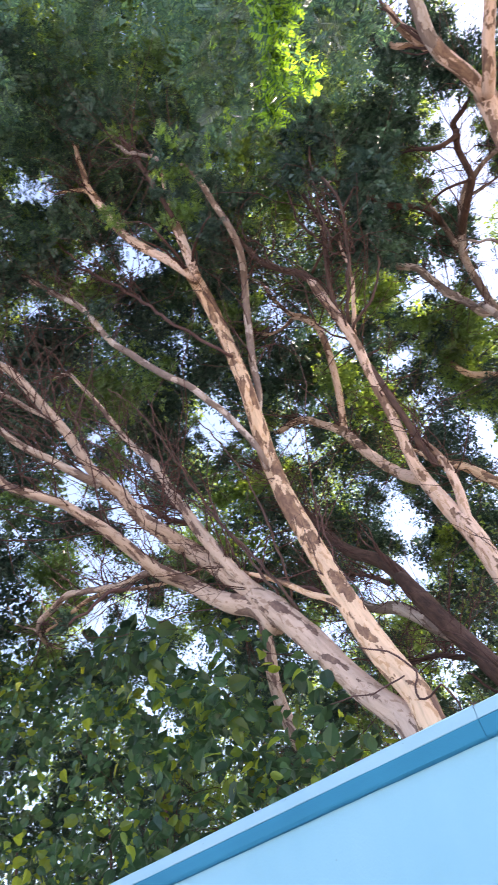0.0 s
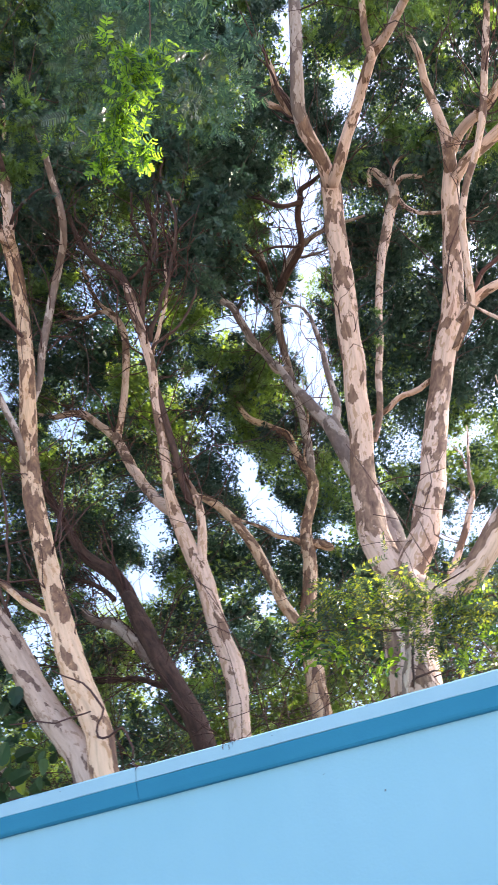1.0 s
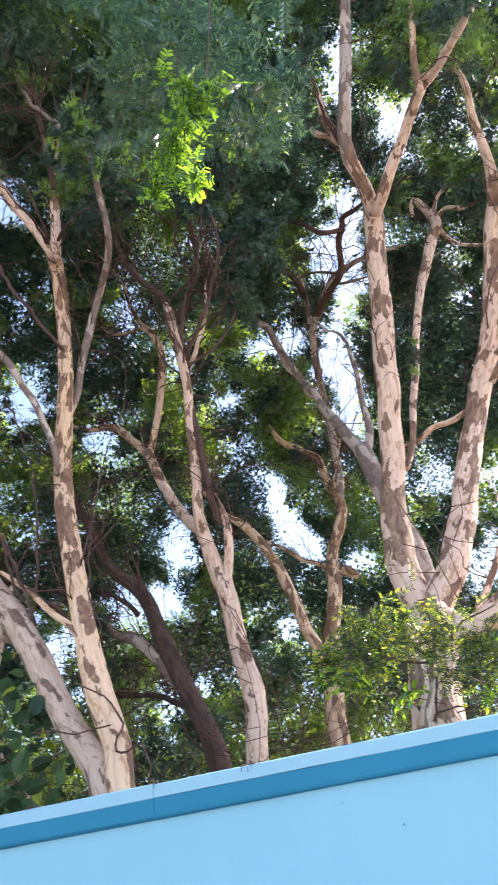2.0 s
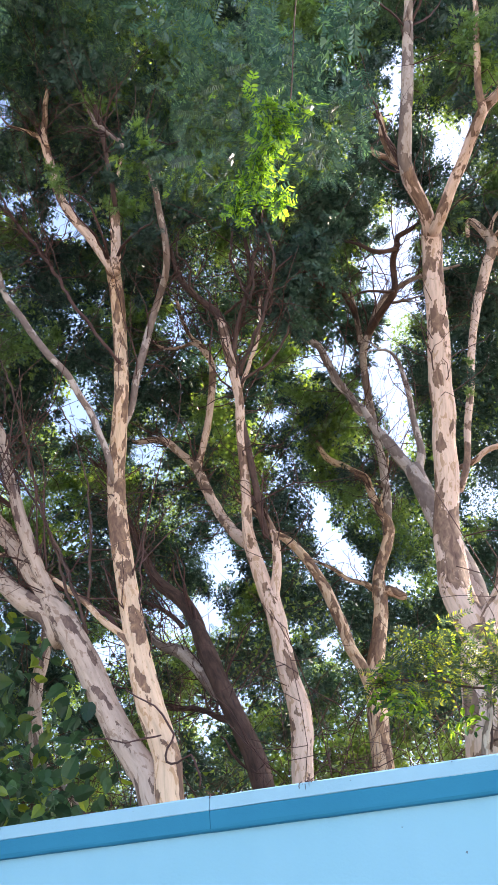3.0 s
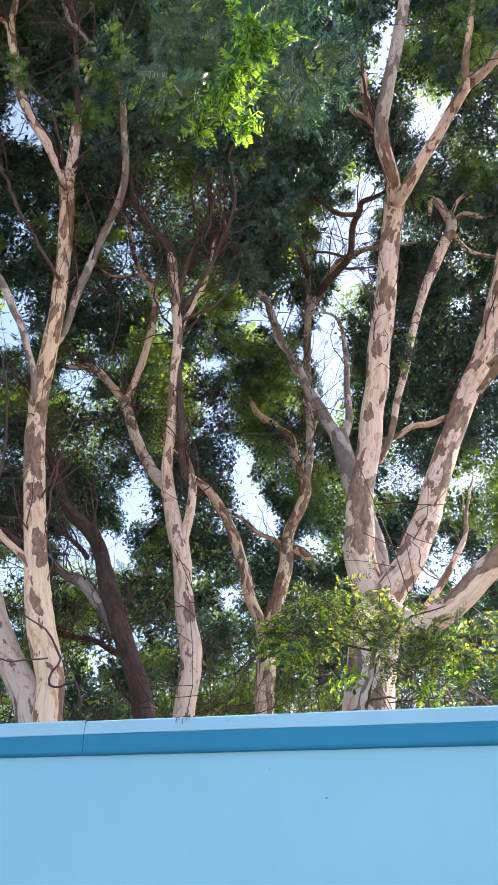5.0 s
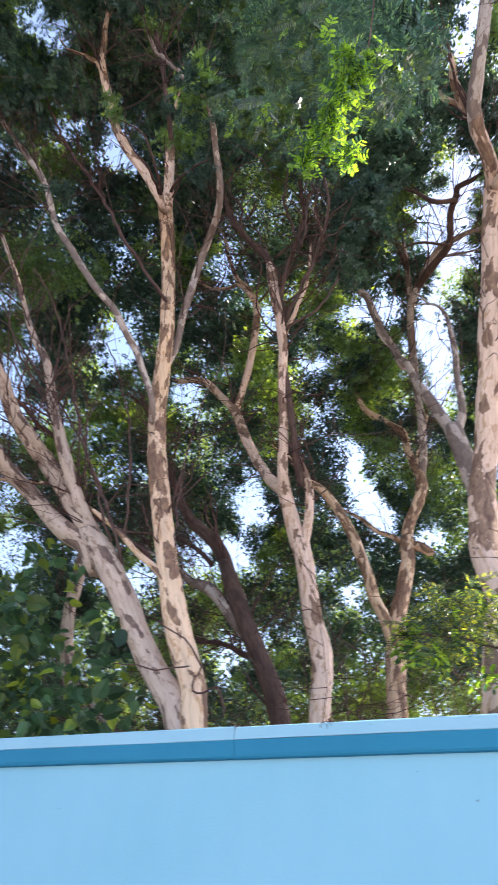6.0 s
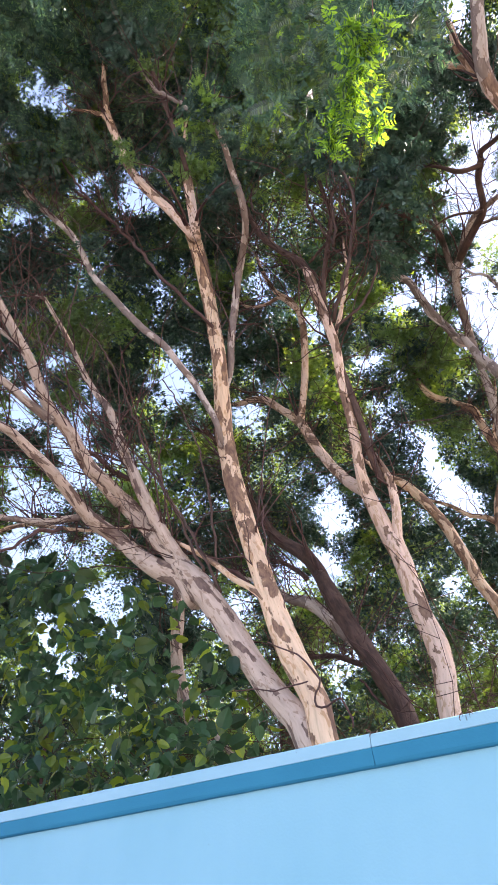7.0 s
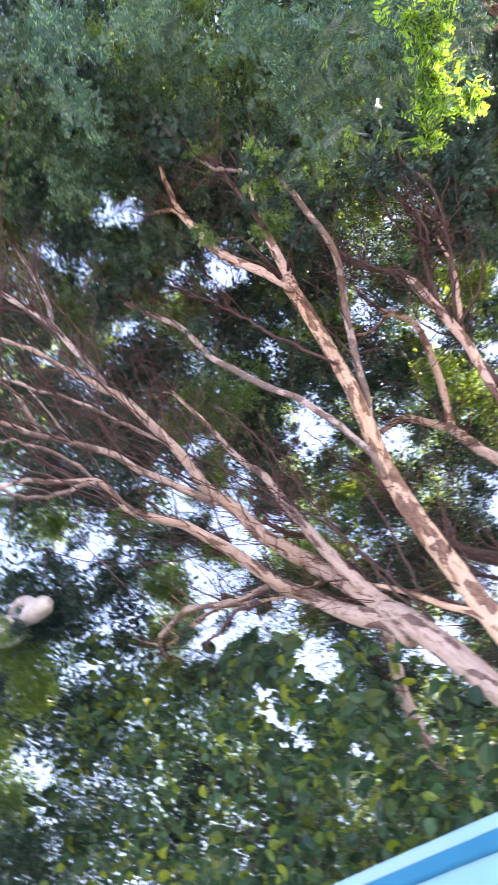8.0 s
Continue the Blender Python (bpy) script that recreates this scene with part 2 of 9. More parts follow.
def limb(owner, name, points, bark=None):
    """One trunk, limb or branch of a tree; a trunk goes on down to the ground and flares."""
    points = list(points)
    if name == "trunk":
        x, y, z, r = points[0]
        x2, y2, z2, r2 = points[1]
        lean = max(-0.35, min(0.35, (x - x2) / max(z2 - z, 0.2))) * 0.5
        down = [(x + lean * (z - h), y, h, r * k) for h, k in ((-0.15, 1.9), (0.15, 1.5), (0.6, 1.2), (z * 0.6, 1.08))]
        points = down + points
        owner.location = (0, 0, 0)
    big = max(q[3] for q in points)
    path = smooth_path(points, 0.10 if big > 0.05 else 0.07)
    seed = len(GROWTH[owner.name]) * 3.7
    wander, often = (0.010, 2.5) if big > 0.03 else (0.034, 4.6)
    for q in path[1:-1]:
        n = noise.noise_vector(Vector((q[0] * often + seed, q[1] * often, q[2] * often)))
        q[:3] += np.array(n) * wander
    verts, faces = tube(path, 16 if big > 0.06 else 10 if big > 0.025 else 7, 0.10, seed)
    mat = bark or BARKS[owner.name]
    if big < 0.028 and bark is None:
        mat = TWIG
    ob = part(name, shell(name, verts, faces, mat), mat, owner)
    GROWTH[owner.name].append(path)
    ARMS.append((owner, ob, np.array(path)[:, :3]))
    return ob


def twigs(owner, count, length, seed, up=0.3, spread=1.0, thick=0.007, follow=0.8, low=0.33, crook=0.3, bare=4.4):
    """Fine crooked twigs that leave the limbs of a tree, as one mesh."""
    rnd = random.Random(seed)
    verts, faces = [], []
    paths = [p for p in GROWTH[owner.name] if len(p) > 4 and max(q[3] for q in p) > 0.022]
    lines = [offshoot(p) for p in paths for _ in range(2) if p[-1][3] < 0.09]
    for _ in range(count):
        path = rnd.choices(paths, [len(p) for p in paths])[0]
        k = min(rnd.randrange(int(len(path) * low), 1 + int(len(path) * 0.8)), len(path) - 2)
        q, grain = path[k], Vector(path[k + 1][:3]) - Vector(path[k - 1][:3])
        way = (Vector((rnd.gauss(0, spread), rnd.gauss(0, spread), rnd.gauss(up, 0.6))).normalized() + grain.normalized() * follow).normalized()
        if q[2] < bare:
            continue
        at, r = Vector(q[:3]), thick * rnd.uniform(0.6, 1.5)
        long = length * rnd.uniform(0.5, 1.5)
        steps = 7
        line = []
        for k in range(steps):
            line.append((at.x, at.y, at.z, r * (1 - 0.75 * k / steps)))
            way = (way + Vector((rnd.gauss(0, crook), rnd.gauss(0, crook), rnd.gauss(0.03, crook)))).normalized()
            at = at + way * long / steps
        lines.append(line)
        for fork in (2, 4):
            if rnd.random() < 0.6:
                at, r = Vector(line[fork][:3]), line[fork][3] * 0.7
                side = (way * 0.7 + Vector((rnd.gauss(0, 0.6), rnd.gauss(0, 0.6), rnd.gauss(0.1, 0.5)))).normalized()
                shoot = []
                for k in range(5):
                    shoot.append((at.x, at.y, at.z, r * (1 - 0.75 * k / 5)))
                    side = (side + Vector((rnd.gauss(0, 0.35), rnd.gauss(0, 0.35), rnd.gauss(0.03, 0.3)))).normalized()
                    at = at + side * long * 0.5 / 5
                lines.append(shoot)
    grain = []
    for line in lines:
        v, f = tube(line, 3)
        grain += GRAIN
        faces += [tuple(i + len(verts) for i in face) for face in f]
        verts += v
    GRAIN[:] = grain
    tagged(part("twig", shell("twig", verts, faces, TWIG), TWIG, owner), kind="stuff")


def carry_on(owner, seed):
    """Limbs that would end bluntly go on, thinner and crooked, into the crown, fork once and end in leaves."""
    rnd = random.Random(seed)
    arms = [a for a in ARMS if a[0] is owner]
    starts = [Vector(a[2][0]) for a in arms]
    ends = []
    for (_, ob, _), path in zip(arms, list(GROWTH[owner.name])):
        tip, r = Vector(path[-1][:3]), path[-1][3]
        if r < 0.011 or ob.name.startswith("trunk") or any((tip - p).length < 0.45 for p in starts):
            continue
        way = (tip - Vector(path[-5][:3])).normalized()
        at, long, line = Vector(path[-1][:3]), min(2.2, 26 * r + 0.3), []
        for k in range(10):
            line.append((at.x, at.y, at.z, r * (1 - 0.8 * k / 10)))
            way = (way + Vector((rnd.gauss(0, 0.16), rnd.gauss(0, 0.16), rnd.gauss(0.05, 0.12)))).normalized()
            at = at + way * long / 10
        mat = ob.data.materials[0]
        limb(owner, "branch", line, mat)
        fork = line[rnd.randrange(2, 5)]
        at, way, shoot = Vector(fork[:3]), (way + Vector((rnd.gauss(0, 0.7), rnd.gauss(0, 0.7), rnd.gauss(0.2, 0.3)))).normalized(), []
        for k in range(8):
            shoot.append((at.x, at.y, at.z, fork[3] * 0.6 * (1 - 0.8 * k / 8)))
            way = (way + Vector((rnd.gauss(0, 0.2), rnd.gauss(0, 0.2), rnd.gauss(0.05, 0.15)))).normalized()
            at = at + way * long * 0.7 / 8
        limb(owner, "branch", shoot, mat)
        ends += [line[-1], line[6], shoot[-1]]
    return ends


def brushwood(owner, x0, x1, y0, y1, count, top, seed):
    """A tangle of thin bare stems that arch up from the ground, with side shoots, as one mesh."""
    rnd = random.Random(seed)
    lines = []
    for _ in range(count):
        at, r = Vector((rnd.uniform(x0, x1), rnd.uniform(y0, y1), -0.05)), rnd.uniform(0.008, 0.017)
        way, long, line = Vector((rnd.gauss(0, 0.2), rnd.gauss(0, 0.12), 1)).normalized(), rnd.uniform(0.7, 1.0) * top, []
        drift = Vector((rnd.gauss(0, 0.10), rnd.gauss(0, 0.05), -0.04))
        for k in range(16):
            line.append((at.x, at.y, at.z, r * (1 - 0.8 * k / 16)))
            way = (way + drift * k / 10 + Vector((rnd.gauss(0, 0.13), rnd.gauss(0, 0.08), rnd.gauss(0, 0.08)))).normalized()
            at = at + way * long / 16
        lines.append(line)
        for fork in (8, 10, 11, 12, 13, 14):
            at, side, shoot = Vector(line[fork][:3]), Vector((rnd.gauss(0, 1), rnd.gauss(0, 0.5), rnd.gauss(0.4, 0.5))).normalized(), []
            for k in range(6):
                shoot.append((at.x, at.y, at.z, r * 0.4 * (1 - 0.7 * k / 6)))
                side = (side + Vector((rnd.gauss(0, 0.3), rnd.gauss(0, 0.2), rnd.gauss(0, 0.25)))).normalized()
                at = at + side * rnd.uniform(0.08, 0.2)
            lines.append(shoot)
    verts, faces, grain = [], [], []
    for line in lines:
        v, f = tube(line, 3)
        grain += GRAIN
        faces += [tuple(i + len(verts) for i in face) for face in f]
        verts += v
    GRAIN[:] = grain
    tagged(part("bramble", shell("bramble", verts, faces, TWIG), TWIG, owner), kind="stuff")


def unit_rows(a):
    return a / np.maximum(np.linalg.norm(a, axis=1, keepdims=True), 1e-9)


def strewn(name, template, polygons, origin, along, up, size, mat):
    """A mesh of many copies of a small leaf shape: template points are (along, across, above)."""
    along = unit_rows(along)
    across = unit_rows(np.cross(up, along))
    above = np.cross(along, across)
    t = np.array(template, float)
    v = (origin[:, None, :] + size[:, None, None] * (t[None, :, 0, None] * along[:, None, :] + t[None, :, 1, None] * across[:, None, :] + t[None, :, 2, None] * above[:, None, :]))
    return v.reshape(-1, 3), [tuple(i + k * len(t) for i in f) for k in range(len(origin)) for f in polygons]


def pinna(pairs, length, leaflet, width, stalk=True):
    """A feather of leaflets in pairs along a rib, slightly cupped."""
    pts, polys = [], []
    for i in range(pairs):
        u = length * (0.12 + 0.88 * i / (pairs - 1))
        grow = 0.75 + 0.5 * math.sin(math.pi * min(1, (i + 1) / pairs) * 0.85)
        for s in (-1, 1):
            k, w, l = len(pts), width * grow, leaflet * grow
            pts += [(u - w * 0.5, s * 0.002, 0), (u + l * 0.35, s * l, -0.06 * l), (u + w * 0.5, s * l * 0.25, 0.08 * l)]
            polys.append((k, k + 1, k + 2))
    if stalk:
        k = len(pts)
        pts += [(0, -0.0015, -0.001), (length, -0.0008, -0.001), (length, 0.0008, 0.001), (0, 0.0015, 0.001)]
        polys.append((k, k + 1, k + 2, k + 3))
    return pts, polys


def clump_mesh(name, radius, seed, fine, coarse, leaf_size, mat, twig_count=9):
    """A clump of fine foliage: feathers and single blades along short twigs that fan out from its middle."""
    g = np.random.default_rng(seed)
    tips = unit_rows(g.normal(size=(twig_count, 3)) * (1, 1, 0.75)) * radius * g.uniform(0.6, 1.05, (twig_count, 1))

    def spots(n):
        which = g.integers(0, twig_count, n)
        s = g.uniform(0.15, 1.0, (n, 1)) ** 0.75
        stray = np.where(g.random((n, 1)) < 0.09, 0.34, 0.15)
        return tips[which] * s + g.normal(size=(n, 3)) * radius * stray, tips[which] / radius

    area = math.pi * radius * radius
    n = max(8, int(fine * area))
    at, out = spots(n)
    t, f = pinna(6, 0.15 * leaf_size, 0.050 * leaf_size, 0.026 * leaf_size, False)
    v1, f1 = strewn(name, t, f, at, out * 0.8 + g.normal(size=(n, 3)) * 0.6 + (0, 0, -0.25), g.normal(size=(n, 3)) * 0.55 + (0, 0, 1), g.uniform(0.75, 1.25, n), mat)
    n = max(6, int(coarse * area))
    at, out = spots(n)
    blade = [(0, -0.012, 0), (0.082, -0.006, 0.004), (0.030, 0.036, -0.004)]
    v2, f2 = strewn(name, blade, [(0, 1, 2)], at * 0.85, out * 0.5 + g.normal(size=(n, 3)), g.normal(size=(n, 3)) * 0.7 + (0, 0, 0.6), g.uniform(0.8, 1.4, n), mat)
    data = bpy.data.meshes.new(name)
    data.from_pydata(np.concatenate([v1, v2]).tolist(), [], f1 + [tuple(i + len(v1) for i in q) for q in f2])
    data.materials.append(mat)
    return data


CLUMP_SIZES = (0.25, 0.42, 0.70, 1.10)
CLUMP_MESHES = {(size, k): clump_mesh("leaf_clump", size, 31 + 7 * k + int(size * 100), 130, 560, 0.90, LEAF, 7 + int(size * 8))
          for size in CLUMP_SIZES for k in range(3)}
TURN = random.Random(11)


def crown(owner, clumps, wide=1.0):
    """Hangs leaf clumps (x, y, z, radius) on a tree."""
    for x, y, z, r in clumps:
        size = min(CLUMP_SIZES, key=lambda s: abs(math.log(s / r)))
        ob = tagged(part("leaf_clump", CLUMP_MESHES[size, TURN.randrange(3)], LEAF, owner), kind="stuff")
        s = r / size * wide
        ob.matrix_basis = pose(x, y, z, TURN.uniform(-15, 15), TURN.uniform(-15, 15), TURN.uniform(0, 360)) @ Matrix.Diagonal((s, s, s * 0.95, 1))


def tufts(owner, spots):
    """Small leafy tufts (x, y, z, radius) at the ends of the limbs."""
    for x, y, z, r in spots:
        arm = min((a for a in ARMS if a[0] is owner), key=lambda a: np.linalg.norm(a[2] - (x, y, z), axis=1).min())[1]
        ob = tagged(part("leaf_tuft", CLUMP_MESHES[0.42, TURN.randrange(3)], LEAF, arm), kind="stuff")
        s = r / 0.42 * 1.1
        ob.matrix_basis = pose(x, y, z, TURN.uniform(-25, 25), TURN.uniform(-25, 25), TURN.uniform(0, 360)) @ Matrix.Diagonal((s, s, s * 0.9, 1))


def blade_clump(name, radius, seed, per_area, size, mat, shape, polys, droop=0.3):
    """A clump of larger single blades."""
    g = np.random.default_rng(seed)
    n = max(6, int(per_area * math.pi * radius * radius))
    at = unit_rows(g.normal(size=(n, 3))) * radius * g.uniform(0.1, 1.0, (n, 1)) ** 0.55 * np.where(g.random((n, 1)) < 0.08, 1.35, 1.0)
    v, f = strewn(name, shape, polys, at, at / radius * 0.5 + g.normal(size=(n, 3)) * 0.7 + (0, 0, -droop), g.normal(size=(n, 3)) * 0.6 + (0, 0, 0.8), size * g.uniform(0.6, 1.3, n), mat)
    data = bpy.data.meshes.new(name)
    data.from_pydata(v.tolist(), [], f)
    data.materials.append(mat)
    return data


LANCE = ([(0, -0.12, 0), (1, -0.08, 0.04), (0.38, 0.42, -0.03)], [(0, 1, 2)])
FAR_SIZES = (0.4, 0.8, 1.5)
FAR_MESHES = {(size, k): blade_clump("leaf_clump", size, 90 + k + int(size * 10), 860, 0.098, LEAF, *LANCE) for size in FAR_SIZES for k in range(3)}


def far_crown(owner, clumps):
    for x, y, z, r in clumps:
        size = min(FAR_SIZES, key=lambda s: abs(math.log(s / r)))
        ob = tagged(part("leaf_clump", FAR_MESHES[size, TURN.randrange(3)], LEAF, owner), kind="stuff")
        s = r / size * 1.1
        ob.matrix_basis = pose(x, y, z, TURN.uniform(-20, 20), TURN.uniform(-20, 20), TURN.uniform(0, 360)) @ Matrix.Diagonal((s, s, s, 1))


NEAR_SIZES = (0.25, 0.45, 0.75)
NEAR_MESHES = {(size, k): clump_mesh("leaf_clump", size, 130 + k + int(size * 50), 250, 70, 0.84, LEAF_MID, 10 + int(size * 16)) for size in NEAR_SIZES for k in range(3)}


def near_crown(owner, clumps):
    for x, y, z, r in clumps:
        size = min(NEAR_SIZES, key=lambda s: abs(math.log(s / r)))
        ob = tagged(part("leaf_clump", NEAR_MESHES[size, TURN.randrange(3)], LEAF_MID, owner), kind="stuff")
        s = r / size * 1.1
        ob.matrix_basis = pose(x, y, z, TURN.uniform(-15, 15), TURN.uniform(-15, 15), TURN.uniform(0, 360)) @ Matrix.Diagonal((s, s, s, 1))


# heart-shaped blade, folded along the midrib and curling at the tip
HEART = ([(0, 0, 0), (-0.02, 0.18, 0.05), (0.16, 0.36, 0.10), (0.48, 0.38, 0.06), (0.80, 0.20, -0.03), (1.0, 0.0, -0.16), (0.80, -0.20, 0.02), (0.48, -0.38, 0.10), (0.16, -0.36, 0.07), (-0.02, -0.18, 0.05), (0.40, 0, 0.0)],
         [(0, 10, 2, 1), (10, 3, 2), (10, 4, 3), (10, 5, 4), (10, 6, 5), (10, 7, 6), (10, 8, 7), (10, 0, 9, 8)])
SHRUB_SIZES = {0.5: 62, 0.2: 120}
SHRUB_MESHES = {(size, k): blade_clump("leaf_clump", size, 170 + k, per_area, 0.140, LEAF_BROAD, *HEART, droop=0.5) for size, per_area in SHRUB_SIZES.items() for k in range(4)}


def shrub_crown(owner, clumps, thin=1.0):
    for x, y, z, r in clumps:
        if TURN.random() < thin * (0.70 if z > 4.5 else 0.42 if z > 3.5 else 0.12):
            continue
        size = 0.5 if r > 0.32 else 0.2
        ob = tagged(part("leaf_clump", SHRUB_MESHES[size, TURN.randrange(4)], LEAF_BROAD, owner), kind="stuff")
        s = max(0.85, r / size * 1.1)
        ob.matrix_basis = pose(x, y, z, TURN.uniform(-15, 15), TURN.uniform(-15, 15), TURN.uniform(0, 360)) @ Matrix.Diagonal((s, s, s, 1))


def pinnate_leaf(seed, pairs, length, leaflet, width, mat):
    """One whole feather leaf: a bent rib with oval leaflets in pairs."""
    g = random.Random(seed)
    verts, faces = [], []
    bend = g.uniform(0.15, 0.5)

    def rib(u):
        return Vector((length * u, 0, -bend * length * u * u))

    for i in range(pairs):
        u = 0.14 + 0.86 * i / (pairs - 1)
        grow = 0.62 + 0.5 * math.sin(math.pi * (0.15 + 0.75 * u))
        for s in (-1, 1):
            root = rib(u)
            out = Vector((0.30 + 0.35 * u + g.uniform(-0.1, 0.1), s, g.uniform(-0.30, 0.15))).normalized()
            wide = Vector((0, 0, 1)).cross(out).normalized()
            l, w, k = leaflet * grow * g.uniform(0.85, 1.1), width * grow, len(verts)
            lift = Vector((0, 0, w * 0.25))
            verts += [root, root + out * l * 0.3 + wide * w * 0.45 + lift, root + out * l * 0.75 + wide * w * 0.42 + lift, root + out * l, root + out * l * 0.75 - wide * w * 0.42 + lift, root + out * l * 0.3 - wide * w * 0.45 + lift]
            faces += [(k, k + 1, k + 2, k + 3), (k, k + 3, k + 4, k + 5)]
    for i in range(4):
        a, b, k = rib(i / 4), rib((i + 1) / 4), len(verts)
        verts += [a + Vector((0, 0.0015, 0)), a - Vector((0, 0.0015, 0)), b - Vector((0, 0.0015, 0)), b + Vector((0, 0.0015, 0))]
        faces.append((k, k + 1, k + 2, k + 3))
    GRAIN.clear()
    return shell("leaf", [tuple(v) for v in verts], faces, mat, False)


LEAF_MESHES = [pinnate_leaf(200 + k, 6 + k % 3, 0.085, 0.027, 0.0110, LEAF_NEAR) for k in range(5)]
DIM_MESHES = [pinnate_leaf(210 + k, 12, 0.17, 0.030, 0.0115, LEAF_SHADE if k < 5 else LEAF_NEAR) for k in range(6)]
TIP_MESHES = [pinnate_leaf(230 + k, 3, 0.12, 0.075, 0.034, LEAF_NEAR) for k in range(3)]
FERN_MESHES = [pinnate_leaf(220 + k, 11, 0.27, 0.048, 0.017, LEAF_FERN) for k in range(6)] + [pinnate_leaf(240, 7, 0.17, 0.044, 0.020, LEAF_NEAR)]


def leaf_spray(owner, clusters, meshes, count, size, tilt=28, droop=18):
    """Single feather leaves gathered in clusters (x, y, z, radius)."""
    for x, y, z, r in clusters:
        for _ in range(count):
            off = Vector((TURN.gauss(0, 0.5), TURN.gauss(0, 0.5), TURN.gauss(0, 0.45))) * r
            ob = part("leaf", meshes[TURN.randrange(len(meshes))], None, owner)
            s = TURN.uniform(0.75, 1.2) * size
            ob.matrix_basis = pose(x + off.x, y + off.y, z + off.z, TURN.gauss(0, tilt), TURN.gauss(droop, tilt), TURN.uniform(0, 360)) @ Matrix.Diagonal((s, s, s, 1))


# ---- ground, yard, wall ----
bm = bmesh.new()
bmesh.ops.create_grid(bm, x_segments=60, y_segments=60, size=1500)
for v in bm.verts:
    v.co.z = -0.02
tagged(part("ground", bm, EARTH), "brown earth with leaf litter under the trees", "ground", kind="structure")
tagged(slab("pavement", -14, 9, -12, 3.19, -0.1, 0.0, CONCRETE, bevel=0.0), "grey concrete yard in front of the wall", "pavement", kind="structure")

wall = tagged(new("wall_north"), "tall sky-blue painted masonry wall with a projecting coping", "wall", kind="structure")
slab("wall_face", -16.0, 9.0, 3.20, 3.42, -0.2, 2.60, WALL_PAINT, wall, 0.0)


def course(name, x0, x1, profile, mat, parent, label, seed):
    """A long moulded course of the wall's head: its profile (y, z) drawn along x, with slightly wavering edges."""
    verts, faces = [], []
    n, m = int((x1 - x0) / 0.06), len(profile)
    for i in range(n + 1):
        x = x0 + (x1 - x0) * i / n
        for k, (y, z) in enumerate(profile):
            shake = noise.noise_vector(Vector((x * 6, k * 9.1 + seed, 0))) * 0.0016 + noise.noise_vector(Vector((x * 1.1, k * 5.3, seed))) * 0.002
            verts.append((x, y + shake.y, z + shake.z))
    for i in range(n):
        for k in range(m):
            a, b = i * m + k, i * m + (k + 1) % m
            faces.append((a, a + m, b + m, b))
    faces += [tuple(range(m)), tuple(range(n * m, n * m + m))[::-1]]
    GRAIN.clear()
    return part(name, shell(name, verts, faces, mat, False), mat, parent, label)


JOINT = -1.66
for x0, x1, dz in ((-16.0, JOINT - 0.0015, 0.003), (JOINT + 0.0015, 9.0, 0.0)):
    coping = course("coping", x0, x1, [(3.152, 2.600), (3.150, 2.603), (3.150, 2.657 + dz), (3.157, 2.664 + dz), (3.47, 2.672 + dz), (3.47, 2.600)], COPING_PAINT, wall, "pale blue coping", dz * 900)
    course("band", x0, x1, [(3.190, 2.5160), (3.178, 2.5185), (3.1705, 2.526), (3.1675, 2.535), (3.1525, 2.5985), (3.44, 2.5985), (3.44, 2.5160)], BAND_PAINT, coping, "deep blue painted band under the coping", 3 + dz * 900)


def stain(owner, x, y, z, wide, high, seed):
    """A small ragged patch of grime that lies 1 mm proud of a face towards the yard."""
    g = random.Random(seed)
    verts = [(x, y - 0.001, z)]
    for k in range(12):
        a, r = 2 * math.pi * k / 12, g.uniform(0.5, 1.1)
        verts.append((x + math.cos(a) * wide * r / 2, y - 0.001, z + math.sin(a) * high * r / 2))
    part("stain", shell("stain", verts, [(0, k + 1, (k + 1) % 12 + 1) for k in range(12)], GRIME, False), GRIME, owner)


stain(wall, -0.516, 3.20, 2.323, 0.011, 0.013, 1)
stain(wall, -0.764, 3.20, 2.442, 0.010, 0.005, 2)
stain(wall, 1.2, 3.20, 2.2, 0.012, 0.008, 3)
stain(wall, -2.675, 3.20, 2.303, 0.006, 0.010, 4)
for k, (x, z, wide, high) in enumerate(((-1.170, 2.640, 0.006, 0.036), (-1.152, 2.650, 0.005, 0.024), (-1.185, 2.655, 0.004, 0.012), (-1.660, 2.652, 0.007, 0.020), (-0.500, 2.655, 0.010, 0.004),
                                        (-0.955, 2.640, 0.008, 0.004), (-2.08, 2.645, 0.006, 0.006), (-2.9, 2.652, 0.009, 0.005), (-3.6, 2.635, 0.007, 0.010), (0.1, 2.650, 0.008, 0.004))):
    stain(wall, x, 3.148, z, wide, high, 10 + k)

# ---- trees behind the wall ----
tree_a = tree("tall tree with mottled cream bark, forking high, behind the wall", BARK_BROWN)
tree_b = tree("leaning tree with mottled bark and long branches spreading sideways", BARK_TAN)
tree_c = tree("dark brown-barked leaning tree standing between the pale ones", BARK_DARK)
tree_m = tree("slender pale mottled tree splitting into three crooked stems", BARK)
tree_s = tree("crooked brown mottled tree with zigzag upper limbs against the sky", BARK_BROWN)
tree_r = tree("stout pale mottled tree dividing low into several thick stems", BARK)
tree_f = tree("thin mottled brown trunk standing among broad-leaved shrubs", BARK_TAN)
tree_w = tree("bleached white dead trunk with a curled broken branch", BARK_WHITE)

